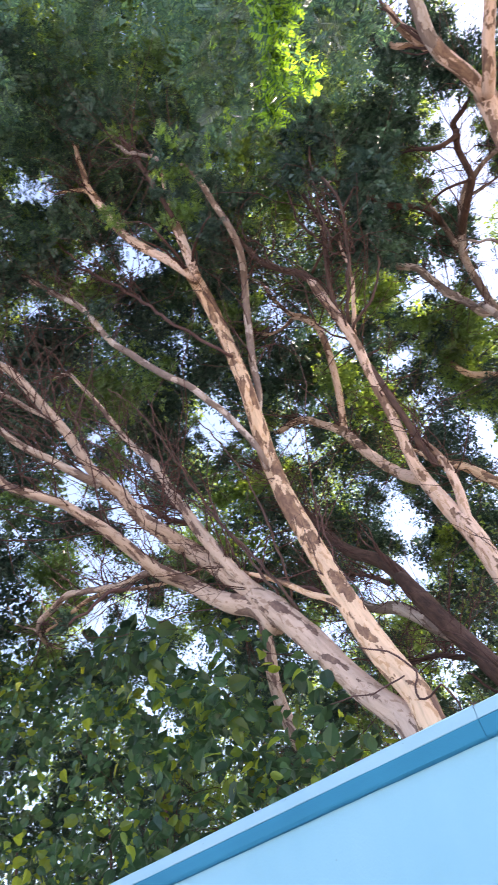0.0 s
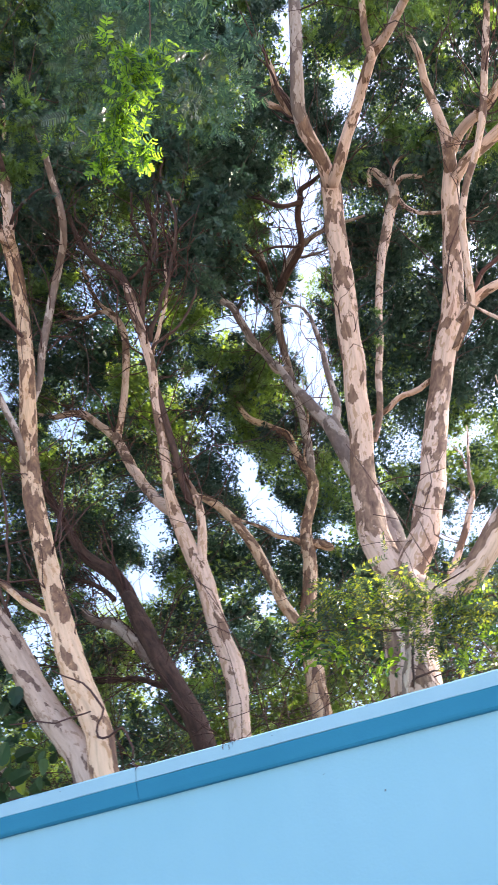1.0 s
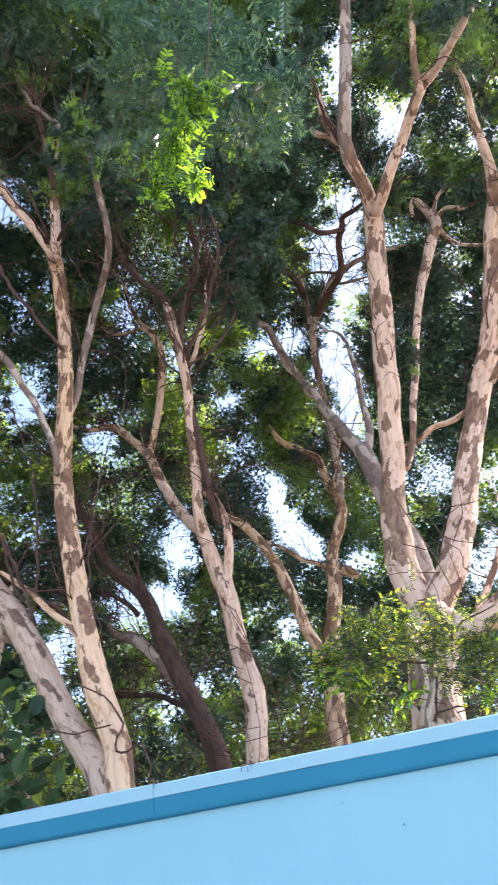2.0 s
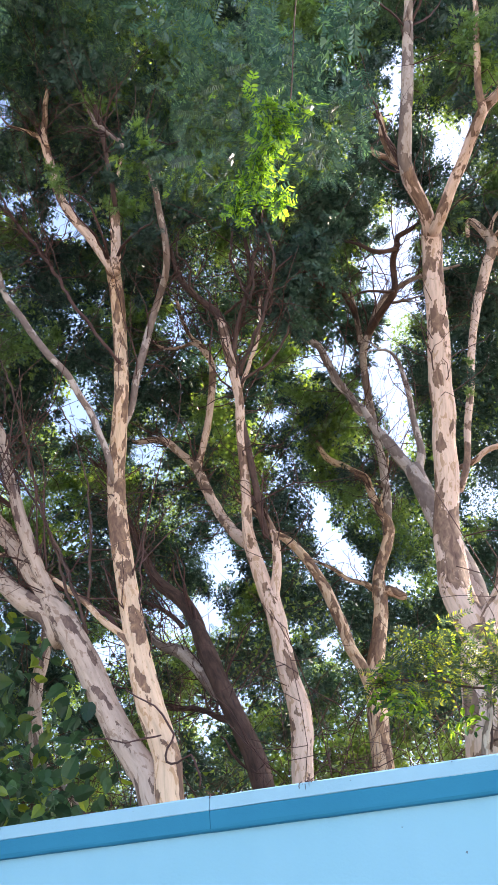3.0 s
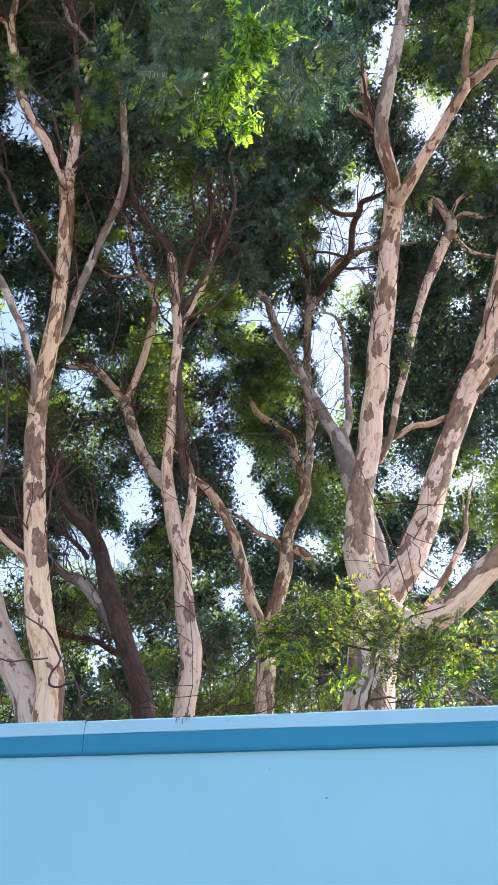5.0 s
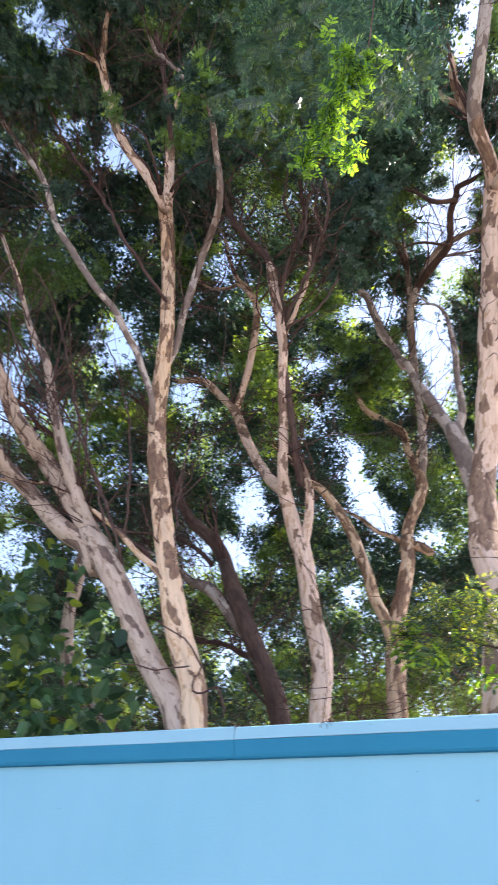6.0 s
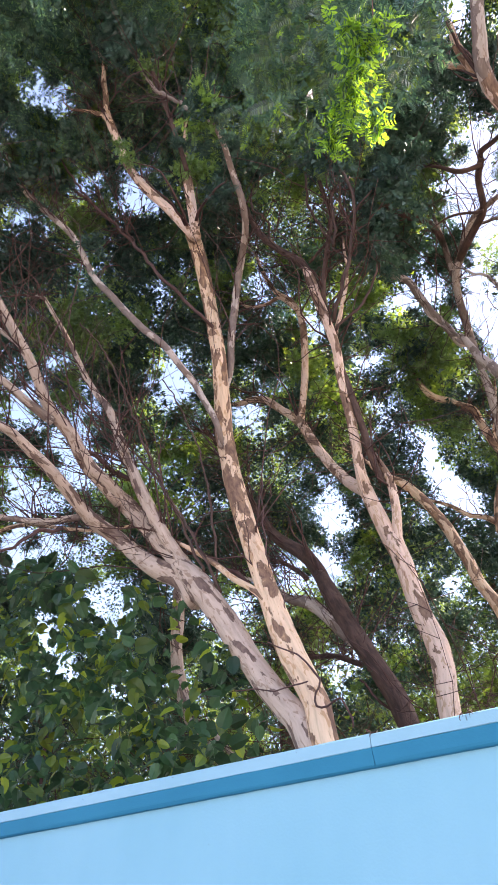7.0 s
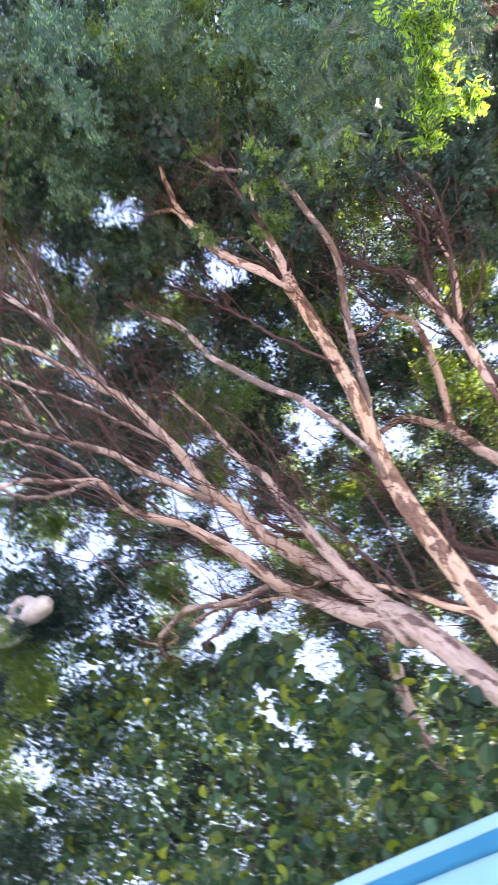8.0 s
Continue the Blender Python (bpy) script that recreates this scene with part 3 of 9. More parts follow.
# tree_a
limb(tree_a, "trunk", [(-2.50, 4.20, 3.08, 0.097), (-2.58, 4.25, 3.34, 0.092), (-2.80, 4.30, 3.80, 0.105), (-3.02, 4.40, 4.35, 0.097), (-3.26, 4.50, 5.00, 0.096), (-3.48, 4.55, 5.72, 0.098), (-3.67, 4.60, 6.55, 0.095), (-3.62, 4.50, 6.87, 0.094), (-3.58, 4.40, 7.19, 0.086), (-3.55, 4.30, 7.54, 0.084), (-3.72, 4.30, 8.63, 0.089), (-3.72, 4.00, 9.39, 0.092), (-3.55, 3.70, 9.19, 0.081)])
limb(tree_a, "limb", [(-3.53, 3.72, 9.12, 0.067), (-3.86, 3.52, 9.79, 0.059), (-4.09, 3.31, 10.19, 0.061), (-4.24, 3.11, 10.60, 0.058), (-4.33, 2.91, 11.10, 0.059), (-4.39, 2.70, 11.53, 0.049), (-4.37, 2.50, 12.13, 0.038)], BARK)
limb(tree_a, "limb", [(-3.48, 3.72, 9.04, 0.060), (-3.52, 3.62, 9.71, 0.063), (-3.53, 3.51, 10.29, 0.061), (-3.46, 3.41, 10.42, 0.050), (-3.38, 3.30, 10.54, 0.025)], BARK)
limb(tree_a, "limb", [(-3.34, 3.30, 9.85, 0.031), (-3.29, 3.03, 10.14, 0.030), (-3.40, 2.77, 11.02, 0.032), (-3.52, 2.50, 11.87, 0.030)], BARK_DARK)
limb(tree_a, "limb", [(-3.62, 4.55, 6.87, 0.027), (-3.62, 4.52, 7.08, 0.037), (-3.52, 4.50, 7.37, 0.041), (-3.49, 4.47, 7.72, 0.045), (-3.44, 4.44, 8.07, 0.046), (-3.36, 4.41, 8.67, 0.048), (-3.18, 4.27, 9.04, 0.045), (-2.94, 4.00, 9.09, 0.044), (-2.80, 3.74, 9.22, 0.043), (-2.77, 3.48, 9.50, 0.040), (-2.69, 3.21, 9.62, 0.033), (-2.66, 2.95, 9.70, 0.026)], BARK_GREY)
limb(tree_a, "limb", [(-3.59, 4.45, 6.26, 0.030), (-3.53, 4.30, 6.40, 0.033), (-3.75, 4.15, 7.02, 0.037), (-3.84, 4.00, 7.22, 0.038), (-3.99, 3.85, 7.55, 0.039), (-4.23, 3.70, 7.86, 0.040), (-4.65, 3.55, 8.57, 0.042), (-4.92, 3.40, 9.02, 0.040), (-5.07, 3.25, 9.51, 0.041), (-5.27, 3.10, 9.96, 0.043), (-5.94, 2.95, 11.01, 0.042), (-6.61, 2.80, 12.18, 0.041), (-7.39, 2.65, 14.11, 0.036), (-8.55, 2.50, 16.88, 0.030)], BARK_GREY)
limb(tree_a, "branch", [(-3.55, 4.20, 7.87, 0.020), (-3.62, 4.05, 7.98, 0.020), (-3.83, 3.90, 8.34, 0.020), (-4.00, 3.75, 8.63, 0.021), (-4.50, 3.60, 9.64, 0.023), (-4.95, 3.45, 10.46, 0.024), (-5.39, 3.30, 11.19, 0.021), (-6.11, 3.15, 12.35, 0.019), (-6.82, 3.00, 13.62, 0.015)])
limb(tree_a, "branch", [(-5.06, 3.25, 10.63, 0.016), (-5.15, 3.13, 10.81, 0.016), (-5.46, 3.02, 11.50, 0.017), (-5.61, 2.90, 11.89, 0.013)])
limb(tree_a, "branch", [(-4.32, 2.75, 11.33, 0.037), (-4.57, 2.70, 11.79, 0.035), (-4.81, 2.65, 12.10, 0.027), (-5.12, 2.60, 12.44, 0.020)])
limb(tree_a, "branch", [(-2.66, 2.90, 9.66, 0.016), (-2.86, 2.82, 10.00, 0.023), (-3.15, 2.74, 10.54, 0.024), (-3.42, 2.66, 11.03, 0.025), (-3.67, 2.58, 11.82, 0.022), (-3.80, 2.50, 12.30, 0.019)], BARK_GREY)
limb(tree_a, "branch", [(-2.87, 4.12, 3.79, 0.005), (-2.81, 4.12, 3.74, 0.005), (-2.70, 4.12, 3.66, 0.006), (-2.56, 4.11, 3.55, 0.007), (-2.44, 4.11, 3.42, 0.008), (-2.48, 4.11, 3.33, 0.007), (-2.47, 4.11, 3.24, 0.008), (-2.38, 4.11, 3.22, 0.007), (-2.28, 4.10, 3.25, 0.007), (-2.24, 4.10, 3.16, 0.007), (-2.22, 4.10, 3.04, 0.006)])
limb(tree_a, "branch", [(-3.15, 4.05, 3.46, 0.004), (-2.96, 4.06, 3.42, 0.005), (-2.78, 4.06, 3.40, 0.005), (-2.64, 4.07, 3.41, 0.006), (-2.52, 4.08, 3.40, 0.005)])
limb(tree_a, "branch", [(-3.06, 4.40, 5.57, 0.006), (-3.05, 4.39, 5.24, 0.006), (-3.04, 4.38, 4.95, 0.007), (-3.00, 4.37, 4.71, 0.007), (-2.88, 4.36, 4.37, 0.005), (-2.80, 4.35, 4.01, 0.005)])
limb(tree_a, "branch", [(-3.20, 4.50, 4.43, 0.021), (-3.40, 4.53, 4.68, 0.022), (-3.65, 4.55, 4.90, 0.020), (-3.90, 4.57, 5.11, 0.018), (-4.15, 4.60, 5.25, 0.013)])
limb(tree_a, "branch", [(-2.95, 4.30, 4.18, 0.027), (-3.15, 4.36, 4.41, 0.029), (-3.41, 4.41, 4.64, 0.028), (-3.80, 4.47, 5.02, 0.024), (-4.29, 4.52, 5.41, 0.020), (-4.77, 4.58, 5.79, 0.019), (-5.45, 4.63, 6.00, 0.020), (-6.36, 4.69, 6.41, 0.025), (-7.15, 4.74, 6.78, 0.030), (-7.96, 4.80, 6.93, 0.032)])

# tree_c
limb(tree_c, "branch", [(-3.12, 7.00, 4.06, 0.015), (-3.24, 6.97, 4.16, 0.015), (-3.36, 6.93, 4.31, 0.015), (-3.47, 6.90, 4.49, 0.012)])
limb(tree_c, "trunk", [(-3.04, 7.00, 4.00, 0.119), (-3.26, 7.00, 4.55, 0.113), (-3.62, 7.10, 5.23, 0.115), (-3.91, 7.20, 5.84, 0.108), (-4.09, 7.30, 6.20, 0.075)])
limb(tree_c, "limb", [(-3.99, 7.30, 5.97, 0.095), (-4.13, 7.33, 6.29, 0.098), (-4.40, 7.37, 6.67, 0.094), (-4.81, 7.40, 7.08, 0.081), (-5.15, 7.43, 7.70, 0.060), (-5.48, 7.47, 8.33, 0.053), (-5.89, 7.50, 9.14, 0.038)])
limb(tree_c, "limb", [(-3.43, 7.10, 4.86, 0.078), (-3.70, 7.15, 5.19, 0.088), (-3.98, 7.20, 5.53, 0.084), (-4.26, 7.25, 5.80, 0.080), (-4.56, 7.30, 5.96, 0.063), (-4.78, 7.35, 6.17, 0.049), (-5.04, 7.40, 6.36, 0.031)], BARK_GREY)
limb(tree_c, "branch", [(-3.47, 7.30, 4.74, 0.033), (-3.79, 7.42, 4.95, 0.038), (-4.10, 7.55, 5.14, 0.032), (-4.50, 7.67, 5.26, 0.029), (-4.84, 7.80, 5.37, 0.022)])
limb(tree_c, "branch", [(-4.22, 7.20, 6.12, 0.037), (-4.46, 7.33, 6.39, 0.034), (-4.80, 7.47, 6.69, 0.028), (-5.20, 7.60, 6.96, 0.021)])

# tree_b
limb(tree_b, "trunk", [(-2.60, 4.22, 2.99, 0.110), (-2.87, 4.30, 3.39, 0.103), (-3.15, 4.35, 3.75, 0.102), (-3.44, 4.40, 4.18, 0.110), (-3.84, 4.45, 4.72, 0.120), (-4.12, 4.50, 5.03, 0.094)])
limb(tree_b, "limb", [(-3.86, 4.50, 4.58, 0.099), (-4.08, 4.50, 4.87, 0.104), (-4.41, 4.50, 5.10, 0.099), (-4.75, 4.50, 5.40, 0.087), (-4.99, 4.40, 5.65, 0.084), (-5.03, 4.17, 5.69, 0.078), (-5.05, 3.98, 5.77, 0.071), (-5.07, 3.72, 5.92, 0.065), (-5.09, 3.46, 6.03, 0.059), (-5.11, 3.23, 6.11, 0.056), (-5.12, 3.07, 6.17, 0.053), (-5.13, 2.91, 6.20, 0.049), (-5.14, 2.68, 6.17, 0.046), (-5.13, 2.45, 6.14, 0.042), (-5.12, 2.32, 6.16, 0.036), (-5.11, 2.16, 6.27, 0.033), (-5.10, 2.03, 6.34, 0.031), (-5.08, 1.90, 6.31, 0.027), (-4.96, 1.58, 6.06, 0.023), (-4.70, 1.19, 5.72, 0.019), (-4.26, 0.86, 5.16, 0.014), (-3.58, 0.50, 4.45, 0.008)])
limb(tree_b, "limb", [(-3.88, 4.50, 4.65, 0.100), (-4.05, 4.50, 4.97, 0.100), (-4.27, 4.50, 5.25, 0.099), (-4.58, 4.50, 5.64, 0.100), (-4.88, 4.43, 6.02, 0.096), (-4.93, 4.11, 6.16, 0.086), (-4.96, 3.92, 6.23, 0.080), (-4.98, 3.72, 6.39, 0.077), (-4.98, 3.59, 6.52, 0.074), (-5.01, 3.40, 6.62, 0.068), (-5.03, 3.23, 6.74, 0.062), (-5.04, 3.07, 6.95, 0.056), (-5.06, 2.88, 7.19, 0.054), (-5.10, 2.62, 7.46, 0.051), (-5.14, 2.42, 7.68, 0.052), (-5.19, 2.23, 7.85, 0.049), (-5.23, 2.06, 7.91, 0.042), (-5.28, 1.83, 8.03, 0.033), (-5.35, 1.51, 8.17, 0.029), (-5.43, 1.25, 8.35, 0.026), (-5.44, 0.86, 8.32, 0.022), (-5.61, 0.50, 8.53, 0.016)])
limb(tree_b, "limb", [(-5.22, 2.11, 7.91, 0.039), (-5.27, 1.97, 8.18, 0.040), (-5.33, 1.83, 8.40, 0.040), (-5.43, 1.64, 8.74, 0.038), (-5.55, 1.48, 9.09, 0.039), (-5.72, 1.25, 9.44, 0.036), (-6.10, 0.86, 10.10, 0.035), (-7.20, 0.50, 11.73, 0.031)], BARK_GREY)
limb(tree_b, "branch", [(-5.56, 1.46, 9.12, 0.032), (-5.72, 1.41, 9.76, 0.034), (-6.08, 1.25, 10.81, 0.033), (-6.73, 1.06, 12.40, 0.033), (-7.69, 0.93, 14.67, 0.033), (-9.41, 0.86, 18.96, 0.028)], BARK_GREY)
limb(tree_b, "limb", [(-5.03, 3.36, 6.56, 0.049), (-5.08, 3.00, 6.63, 0.046), (-5.11, 2.75, 6.70, 0.042), (-5.13, 2.48, 6.74, 0.039), (-5.14, 2.16, 6.84, 0.035), (-5.13, 1.83, 6.80, 0.032), (-5.06, 1.51, 6.68, 0.028), (-4.94, 1.25, 6.51, 0.026), (-4.66, 0.86, 6.22, 0.022), (-4.22, 0.50, 5.74, 0.015)], BARK_GREY)
limb(tree_b, "branch", [(-4.99, 1.33, 6.57, 0.019), (-5.01, 1.22, 6.79, 0.019), (-5.04, 1.06, 7.06, 0.017), (-4.98, 0.86, 7.07, 0.014), (-4.79, 0.60, 6.92, 0.010)], BARK_GREY)
limb(tree_b, "branch", [(-5.10, 1.67, 6.74, 0.014), (-5.11, 1.51, 6.96, 0.014), (-5.13, 1.31, 7.16, 0.012), (-5.15, 1.19, 7.33, 0.009)], BARK_GREY)
limb(tree_b, "branch", [(-5.07, 2.80, 7.24, 0.025), (-5.14, 2.42, 7.35, 0.025), (-5.18, 2.16, 7.41, 0.025), (-5.21, 1.90, 7.52, 0.022), (-5.23, 1.58, 7.52, 0.018), (-5.18, 1.25, 7.40, 0.018), (-5.04, 0.86, 7.25, 0.014), (-4.83, 0.60, 7.00, 0.011)], BARK_GREY)
limb(tree_b, "branch", [(-5.09, 1.95, 6.32, 0.022), (-4.97, 1.64, 5.99, 0.021), (-4.80, 1.38, 5.69, 0.017), (-4.57, 1.12, 5.42, 0.013), (-4.26, 0.86, 5.14, 0.010)], BARK_GREY)
limb(tree_b, "branch", [(-5.09, 1.93, 6.35, 0.017), (-5.07, 1.77, 6.45, 0.019), (-4.99, 1.45, 6.42, 0.016), (-4.80, 1.12, 6.22, 0.013), (-4.53, 0.86, 5.87, 0.009)], BARK_GREY)
limb(tree_b, "branch", [(-4.81, 4.40, 6.31, 0.025), (-4.89, 4.11, 6.34, 0.025), (-4.94, 3.85, 6.41, 0.022), (-4.97, 3.66, 6.51, 0.019), (-5.00, 3.49, 6.56, 0.015)])
limb(tree_b, "branch", [(-4.91, 4.34, 5.99, 0.052), (-4.94, 4.14, 6.08, 0.046), (-4.97, 3.97, 6.16, 0.040)])
limb(tree_b, "branch", [(-3.77, 4.45, 4.82, 0.015), (-3.91, 4.40, 5.18, 0.015), (-4.21, 4.35, 5.81, 0.016), (-4.46, 4.30, 6.39, 0.014), (-4.61, 4.25, 6.80, 0.015), (-5.17, 4.20, 8.13, 0.013), (-5.52, 4.15, 8.81, 0.010), (-5.95, 4.10, 9.46, 0.010)], BARK_DARK)
limb(tree_b, "branch", [(-3.57, 4.45, 4.56, 0.014), (-3.66, 4.40, 4.79, 0.014), (-3.97, 4.35, 5.43, 0.013), (-4.31, 4.30, 6.03, 0.013), (-4.74, 4.25, 6.64, 0.011), (-5.29, 4.20, 7.34, 0.012), (-5.88, 4.15, 8.14, 0.009), (-6.64, 4.10, 9.00, 0.010)], BARK_DARK)
limb(tree_b, "branch", [(-3.67, 4.50, 4.64, 0.012), (-3.64, 4.47, 5.00, 0.012), (-3.68, 4.43, 5.47, 0.013), (-3.81, 4.40, 6.11, 0.010), (-4.04, 4.37, 6.83, 0.008), (-4.17, 4.33, 7.13, 0.008), (-4.39, 4.30, 7.58, 0.008)], BARK_DARK)
limb(tree_b, "branch", [(-4.29, 4.40, 5.44, 0.013), (-4.61, 4.32, 6.00, 0.014), (-4.90, 4.24, 6.62, 0.011), (-5.56, 4.16, 7.58, 0.012), (-5.97, 4.08, 8.34, 0.009), (-6.82, 4.00, 9.69, 0.011)], BARK_DARK)
limb(tree_b, "limb", [(-3.88, 4.50, 4.70, 0.042), (-4.10, 4.48, 5.09, 0.061), (-4.31, 4.36, 5.50, 0.066), (-4.52, 4.30, 5.94, 0.066), (-4.69, 4.26, 6.31, 0.062), (-4.88, 4.21, 6.77, 0.059), (-5.09, 4.17, 7.33, 0.048), (-5.47, 4.10, 7.96, 0.040), (-5.78, 3.83, 8.78, 0.031), (-6.14, 3.57, 9.61, 0.024)])
limb(tree_b, "branch", [(-5.07, 3.77, 5.45, 0.020), (-5.04, 3.43, 5.19, 0.019), (-4.95, 3.21, 4.93, 0.015), (-4.82, 2.93, 4.64, 0.010)])
limb(tree_b, "branch", [(-5.10, 4.30, 5.84, 0.043), (-5.37, 4.34, 6.02, 0.042), (-5.84, 4.39, 6.18, 0.044), (-6.27, 4.43, 6.33, 0.042), (-6.95, 4.47, 6.65, 0.041), (-7.52, 4.51, 6.92, 0.043), (-7.98, 4.56, 6.97, 0.044), (-8.41, 4.60, 7.00, 0.041)])

# tree_f
limb(tree_f, "trunk", [(-5.15, 6.60, 3.84, 0.063), (-5.29, 6.57, 4.11, 0.072), (-5.57, 6.54, 4.38, 0.081), (-5.68, 6.51, 4.69, 0.083), (-5.81, 6.49, 5.22, 0.079), (-5.78, 6.46, 5.66, 0.082), (-5.77, 6.43, 6.14, 0.077), (-5.65, 6.40, 6.53, 0.047)])
limb(tree_f, "branch", [(-5.53, 6.40, 4.46, 0.027), (-5.28, 6.33, 4.26, 0.029), (-4.92, 6.27, 3.97, 0.028), (-4.68, 6.20, 3.75, 0.024)])

# tree_w
limb(tree_w, "trunk", [(-21.74, 4.50, 8.99, 0.426), (-17.27, 3.90, 9.92, 0.394), (-13.45, 3.43, 9.27, 0.330), (-10.82, 3.10, 8.01, 0.250), (-10.45, 3.07, 7.88, 0.190), (-10.20, 3.05, 7.80, 0.120), (-9.80, 3.03, 7.67, 0.115), (-9.40, 3.00, 7.55, 0.160), (-9.05, 3.00, 7.47, 0.150), (-8.88, 3.00, 7.43, 0.070)])
limb(tree_w, "branch", [(-9.35, 3.00, 7.56, 0.120), (-9.60, 2.99, 7.82, 0.095), (-9.88, 2.98, 8.02, 0.078), (-10.20, 2.97, 8.12, 0.060), (-10.45, 2.96, 8.10, 0.025)])

# tree_m
limb(tree_m, "trunk", [(-2.19, 5.90, 3.64, 0.094), (-2.19, 5.95, 3.97, 0.103), (-2.22, 6.00, 4.26, 0.109), (-2.30, 6.00, 4.55, 0.099), (-2.36, 6.00, 4.86, 0.096), (-2.41, 6.00, 5.18, 0.096), (-2.49, 6.00, 5.53, 0.103)])
limb(tree_m, "limb", [(-2.49, 6.00, 5.43, 0.084), (-2.56, 5.94, 5.72, 0.086), (-2.64, 5.86, 6.09, 0.078), (-2.62, 5.74, 6.23, 0.063), (-2.59, 5.62, 6.57, 0.057), (-2.56, 5.50, 6.98, 0.058), (-2.55, 5.38, 7.50, 0.057), (-2.51, 5.26, 7.85, 0.054), (-2.55, 5.14, 8.24, 0.059), (-2.61, 5.06, 8.71, 0.064), (-2.65, 5.01, 9.05, 0.060), (-2.70, 4.99, 9.26, 0.014)])
limb(tree_m, "limb", [(-2.44, 6.00, 5.25, 0.041), (-2.42, 5.98, 5.51, 0.054), (-2.38, 5.97, 5.77, 0.049), (-2.37, 5.95, 6.07, 0.047), (-2.41, 5.92, 6.29, 0.044), (-2.46, 5.88, 6.45, 0.039), (-2.49, 5.85, 6.56, 0.029)])
limb(tree_m, "limb", [(-2.45, 5.87, 6.15, 0.036), (-2.47, 5.74, 6.42, 0.039), (-2.46, 5.60, 6.72, 0.040), (-2.48, 5.48, 7.05, 0.040), (-2.54, 5.34, 7.75, 0.040), (-2.55, 5.18, 8.32, 0.037), (-2.48, 5.05, 8.78, 0.035), (-2.29, 4.95, 9.38, 0.033), (-2.17, 4.87, 9.80, 0.031), (-2.22, 4.78, 10.61, 0.026), (-2.10, 4.60, 11.20, 0.018)], BARK_DARK)
limb(tree_m, "branch", [(-2.38, 5.00, 7.93, 0.023), (-2.26, 4.88, 8.07, 0.023), (-1.96, 4.77, 8.62, 0.024), (-1.80, 4.65, 9.06, 0.021), (-1.69, 4.53, 9.54, 0.021), (-1.80, 4.42, 10.16, 0.018), (-1.63, 4.30, 10.59, 0.015)], BARK_DARK)
limb(tree_m, "branch", [(-2.13, 4.75, 8.97, 0.017), (-2.05, 4.69, 9.44, 0.018), (-1.99, 4.62, 9.90, 0.018), (-1.80, 4.56, 10.41, 0.015), (-1.71, 4.50, 10.63, 0.011)], BARK_DARK)
limb(tree_m, "branch", [(-2.20, 4.90, 9.18, 0.018), (-2.41, 4.80, 10.06, 0.019), (-2.38, 4.70, 10.70, 0.016), (-2.16, 4.60, 11.31, 0.012)], BARK_DARK)
limb(tree_m, "branch", [(-2.62, 5.00, 9.27, 0.018), (-2.40, 4.97, 9.38, 0.018), (-2.13, 4.95, 9.44, 0.015), (-1.83, 4.93, 9.31, 0.014), (-1.62, 4.90, 9.36, 0.011)], BARK_DARK)
limb(tree_m, "branch", [(-2.41, 5.10, 7.90, 0.017), (-2.24, 5.12, 8.03, 0.017), (-2.04, 5.15, 8.20, 0.017), (-1.82, 5.17, 8.63, 0.014), (-1.78, 5.20, 8.98, 0.011)], BARK_DARK)
limb(tree_m, "branch", [(-2.86, 4.75, 9.42, 0.018), (-3.01, 4.71, 9.77, 0.019), (-3.03, 4.67, 10.19, 0.015), (-3.24, 4.64, 10.64, 0.016), (-3.23, 4.60, 11.03, 0.012)], BARK_DARK)
limb(tree_m, "branch", [(-2.51, 5.30, 8.05, 0.028), (-2.40, 5.24, 8.26, 0.028), (-2.29, 5.18, 8.43, 0.024), (-2.18, 5.12, 8.71, 0.021), (-2.14, 5.06, 9.02, 0.018), (-2.10, 5.00, 9.41, 0.015)])
limb(tree_m, "limb", [(-2.63, 5.05, 9.05, 0.051), (-2.74, 4.99, 9.37, 0.056), (-2.88, 4.93, 9.56, 0.049), (-3.04, 4.88, 9.82, 0.046), (-3.24, 4.82, 10.21, 0.043), (-3.33, 4.76, 10.51, 0.036), (-3.44, 4.70, 11.14, 0.025)], BARK_DARK)
limb(tree_m, "limb", [(-2.67, 5.95, 6.15, 0.070), (-2.97, 6.20, 6.56, 0.071), (-3.26, 6.45, 7.03, 0.069), (-3.62, 6.70, 7.72, 0.070), (-3.94, 6.95, 8.42, 0.075), (-4.17, 7.20, 8.92, 0.070)])
limb(tree_m, "limb", [(-4.05, 7.10, 8.63, 0.060), (-4.30, 7.18, 9.05, 0.062), (-4.55, 7.27, 9.39, 0.064), (-4.86, 7.35, 9.81, 0.062), (-5.21, 7.43, 10.06, 0.058), (-5.61, 7.52, 10.23, 0.045), (-6.09, 7.60, 10.63, 0.031)])
limb(tree_m, "limb", [(-4.15, 7.20, 8.79, 0.061), (-4.05, 7.13, 9.07, 0.057), (-3.94, 7.07, 9.48, 0.058), (-3.85, 7.00, 9.91, 0.059), (-3.80, 6.93, 10.44, 0.061), (-3.81, 6.87, 10.87, 0.057), (-3.94, 6.80, 11.28, 0.044), (-4.17, 6.73, 11.58, 0.039), (-4.38, 6.67, 12.21, 0.036), (-4.51, 6.60, 12.87, 0.026)])
limb(tree_m, "branch", [(-3.73, 6.60, 10.67, 0.032), (-4.05, 6.65, 11.25, 0.034), (-4.38, 6.70, 11.36, 0.029), (-4.77, 6.75, 11.62, 0.025), (-5.11, 6.80, 12.12, 0.021)])

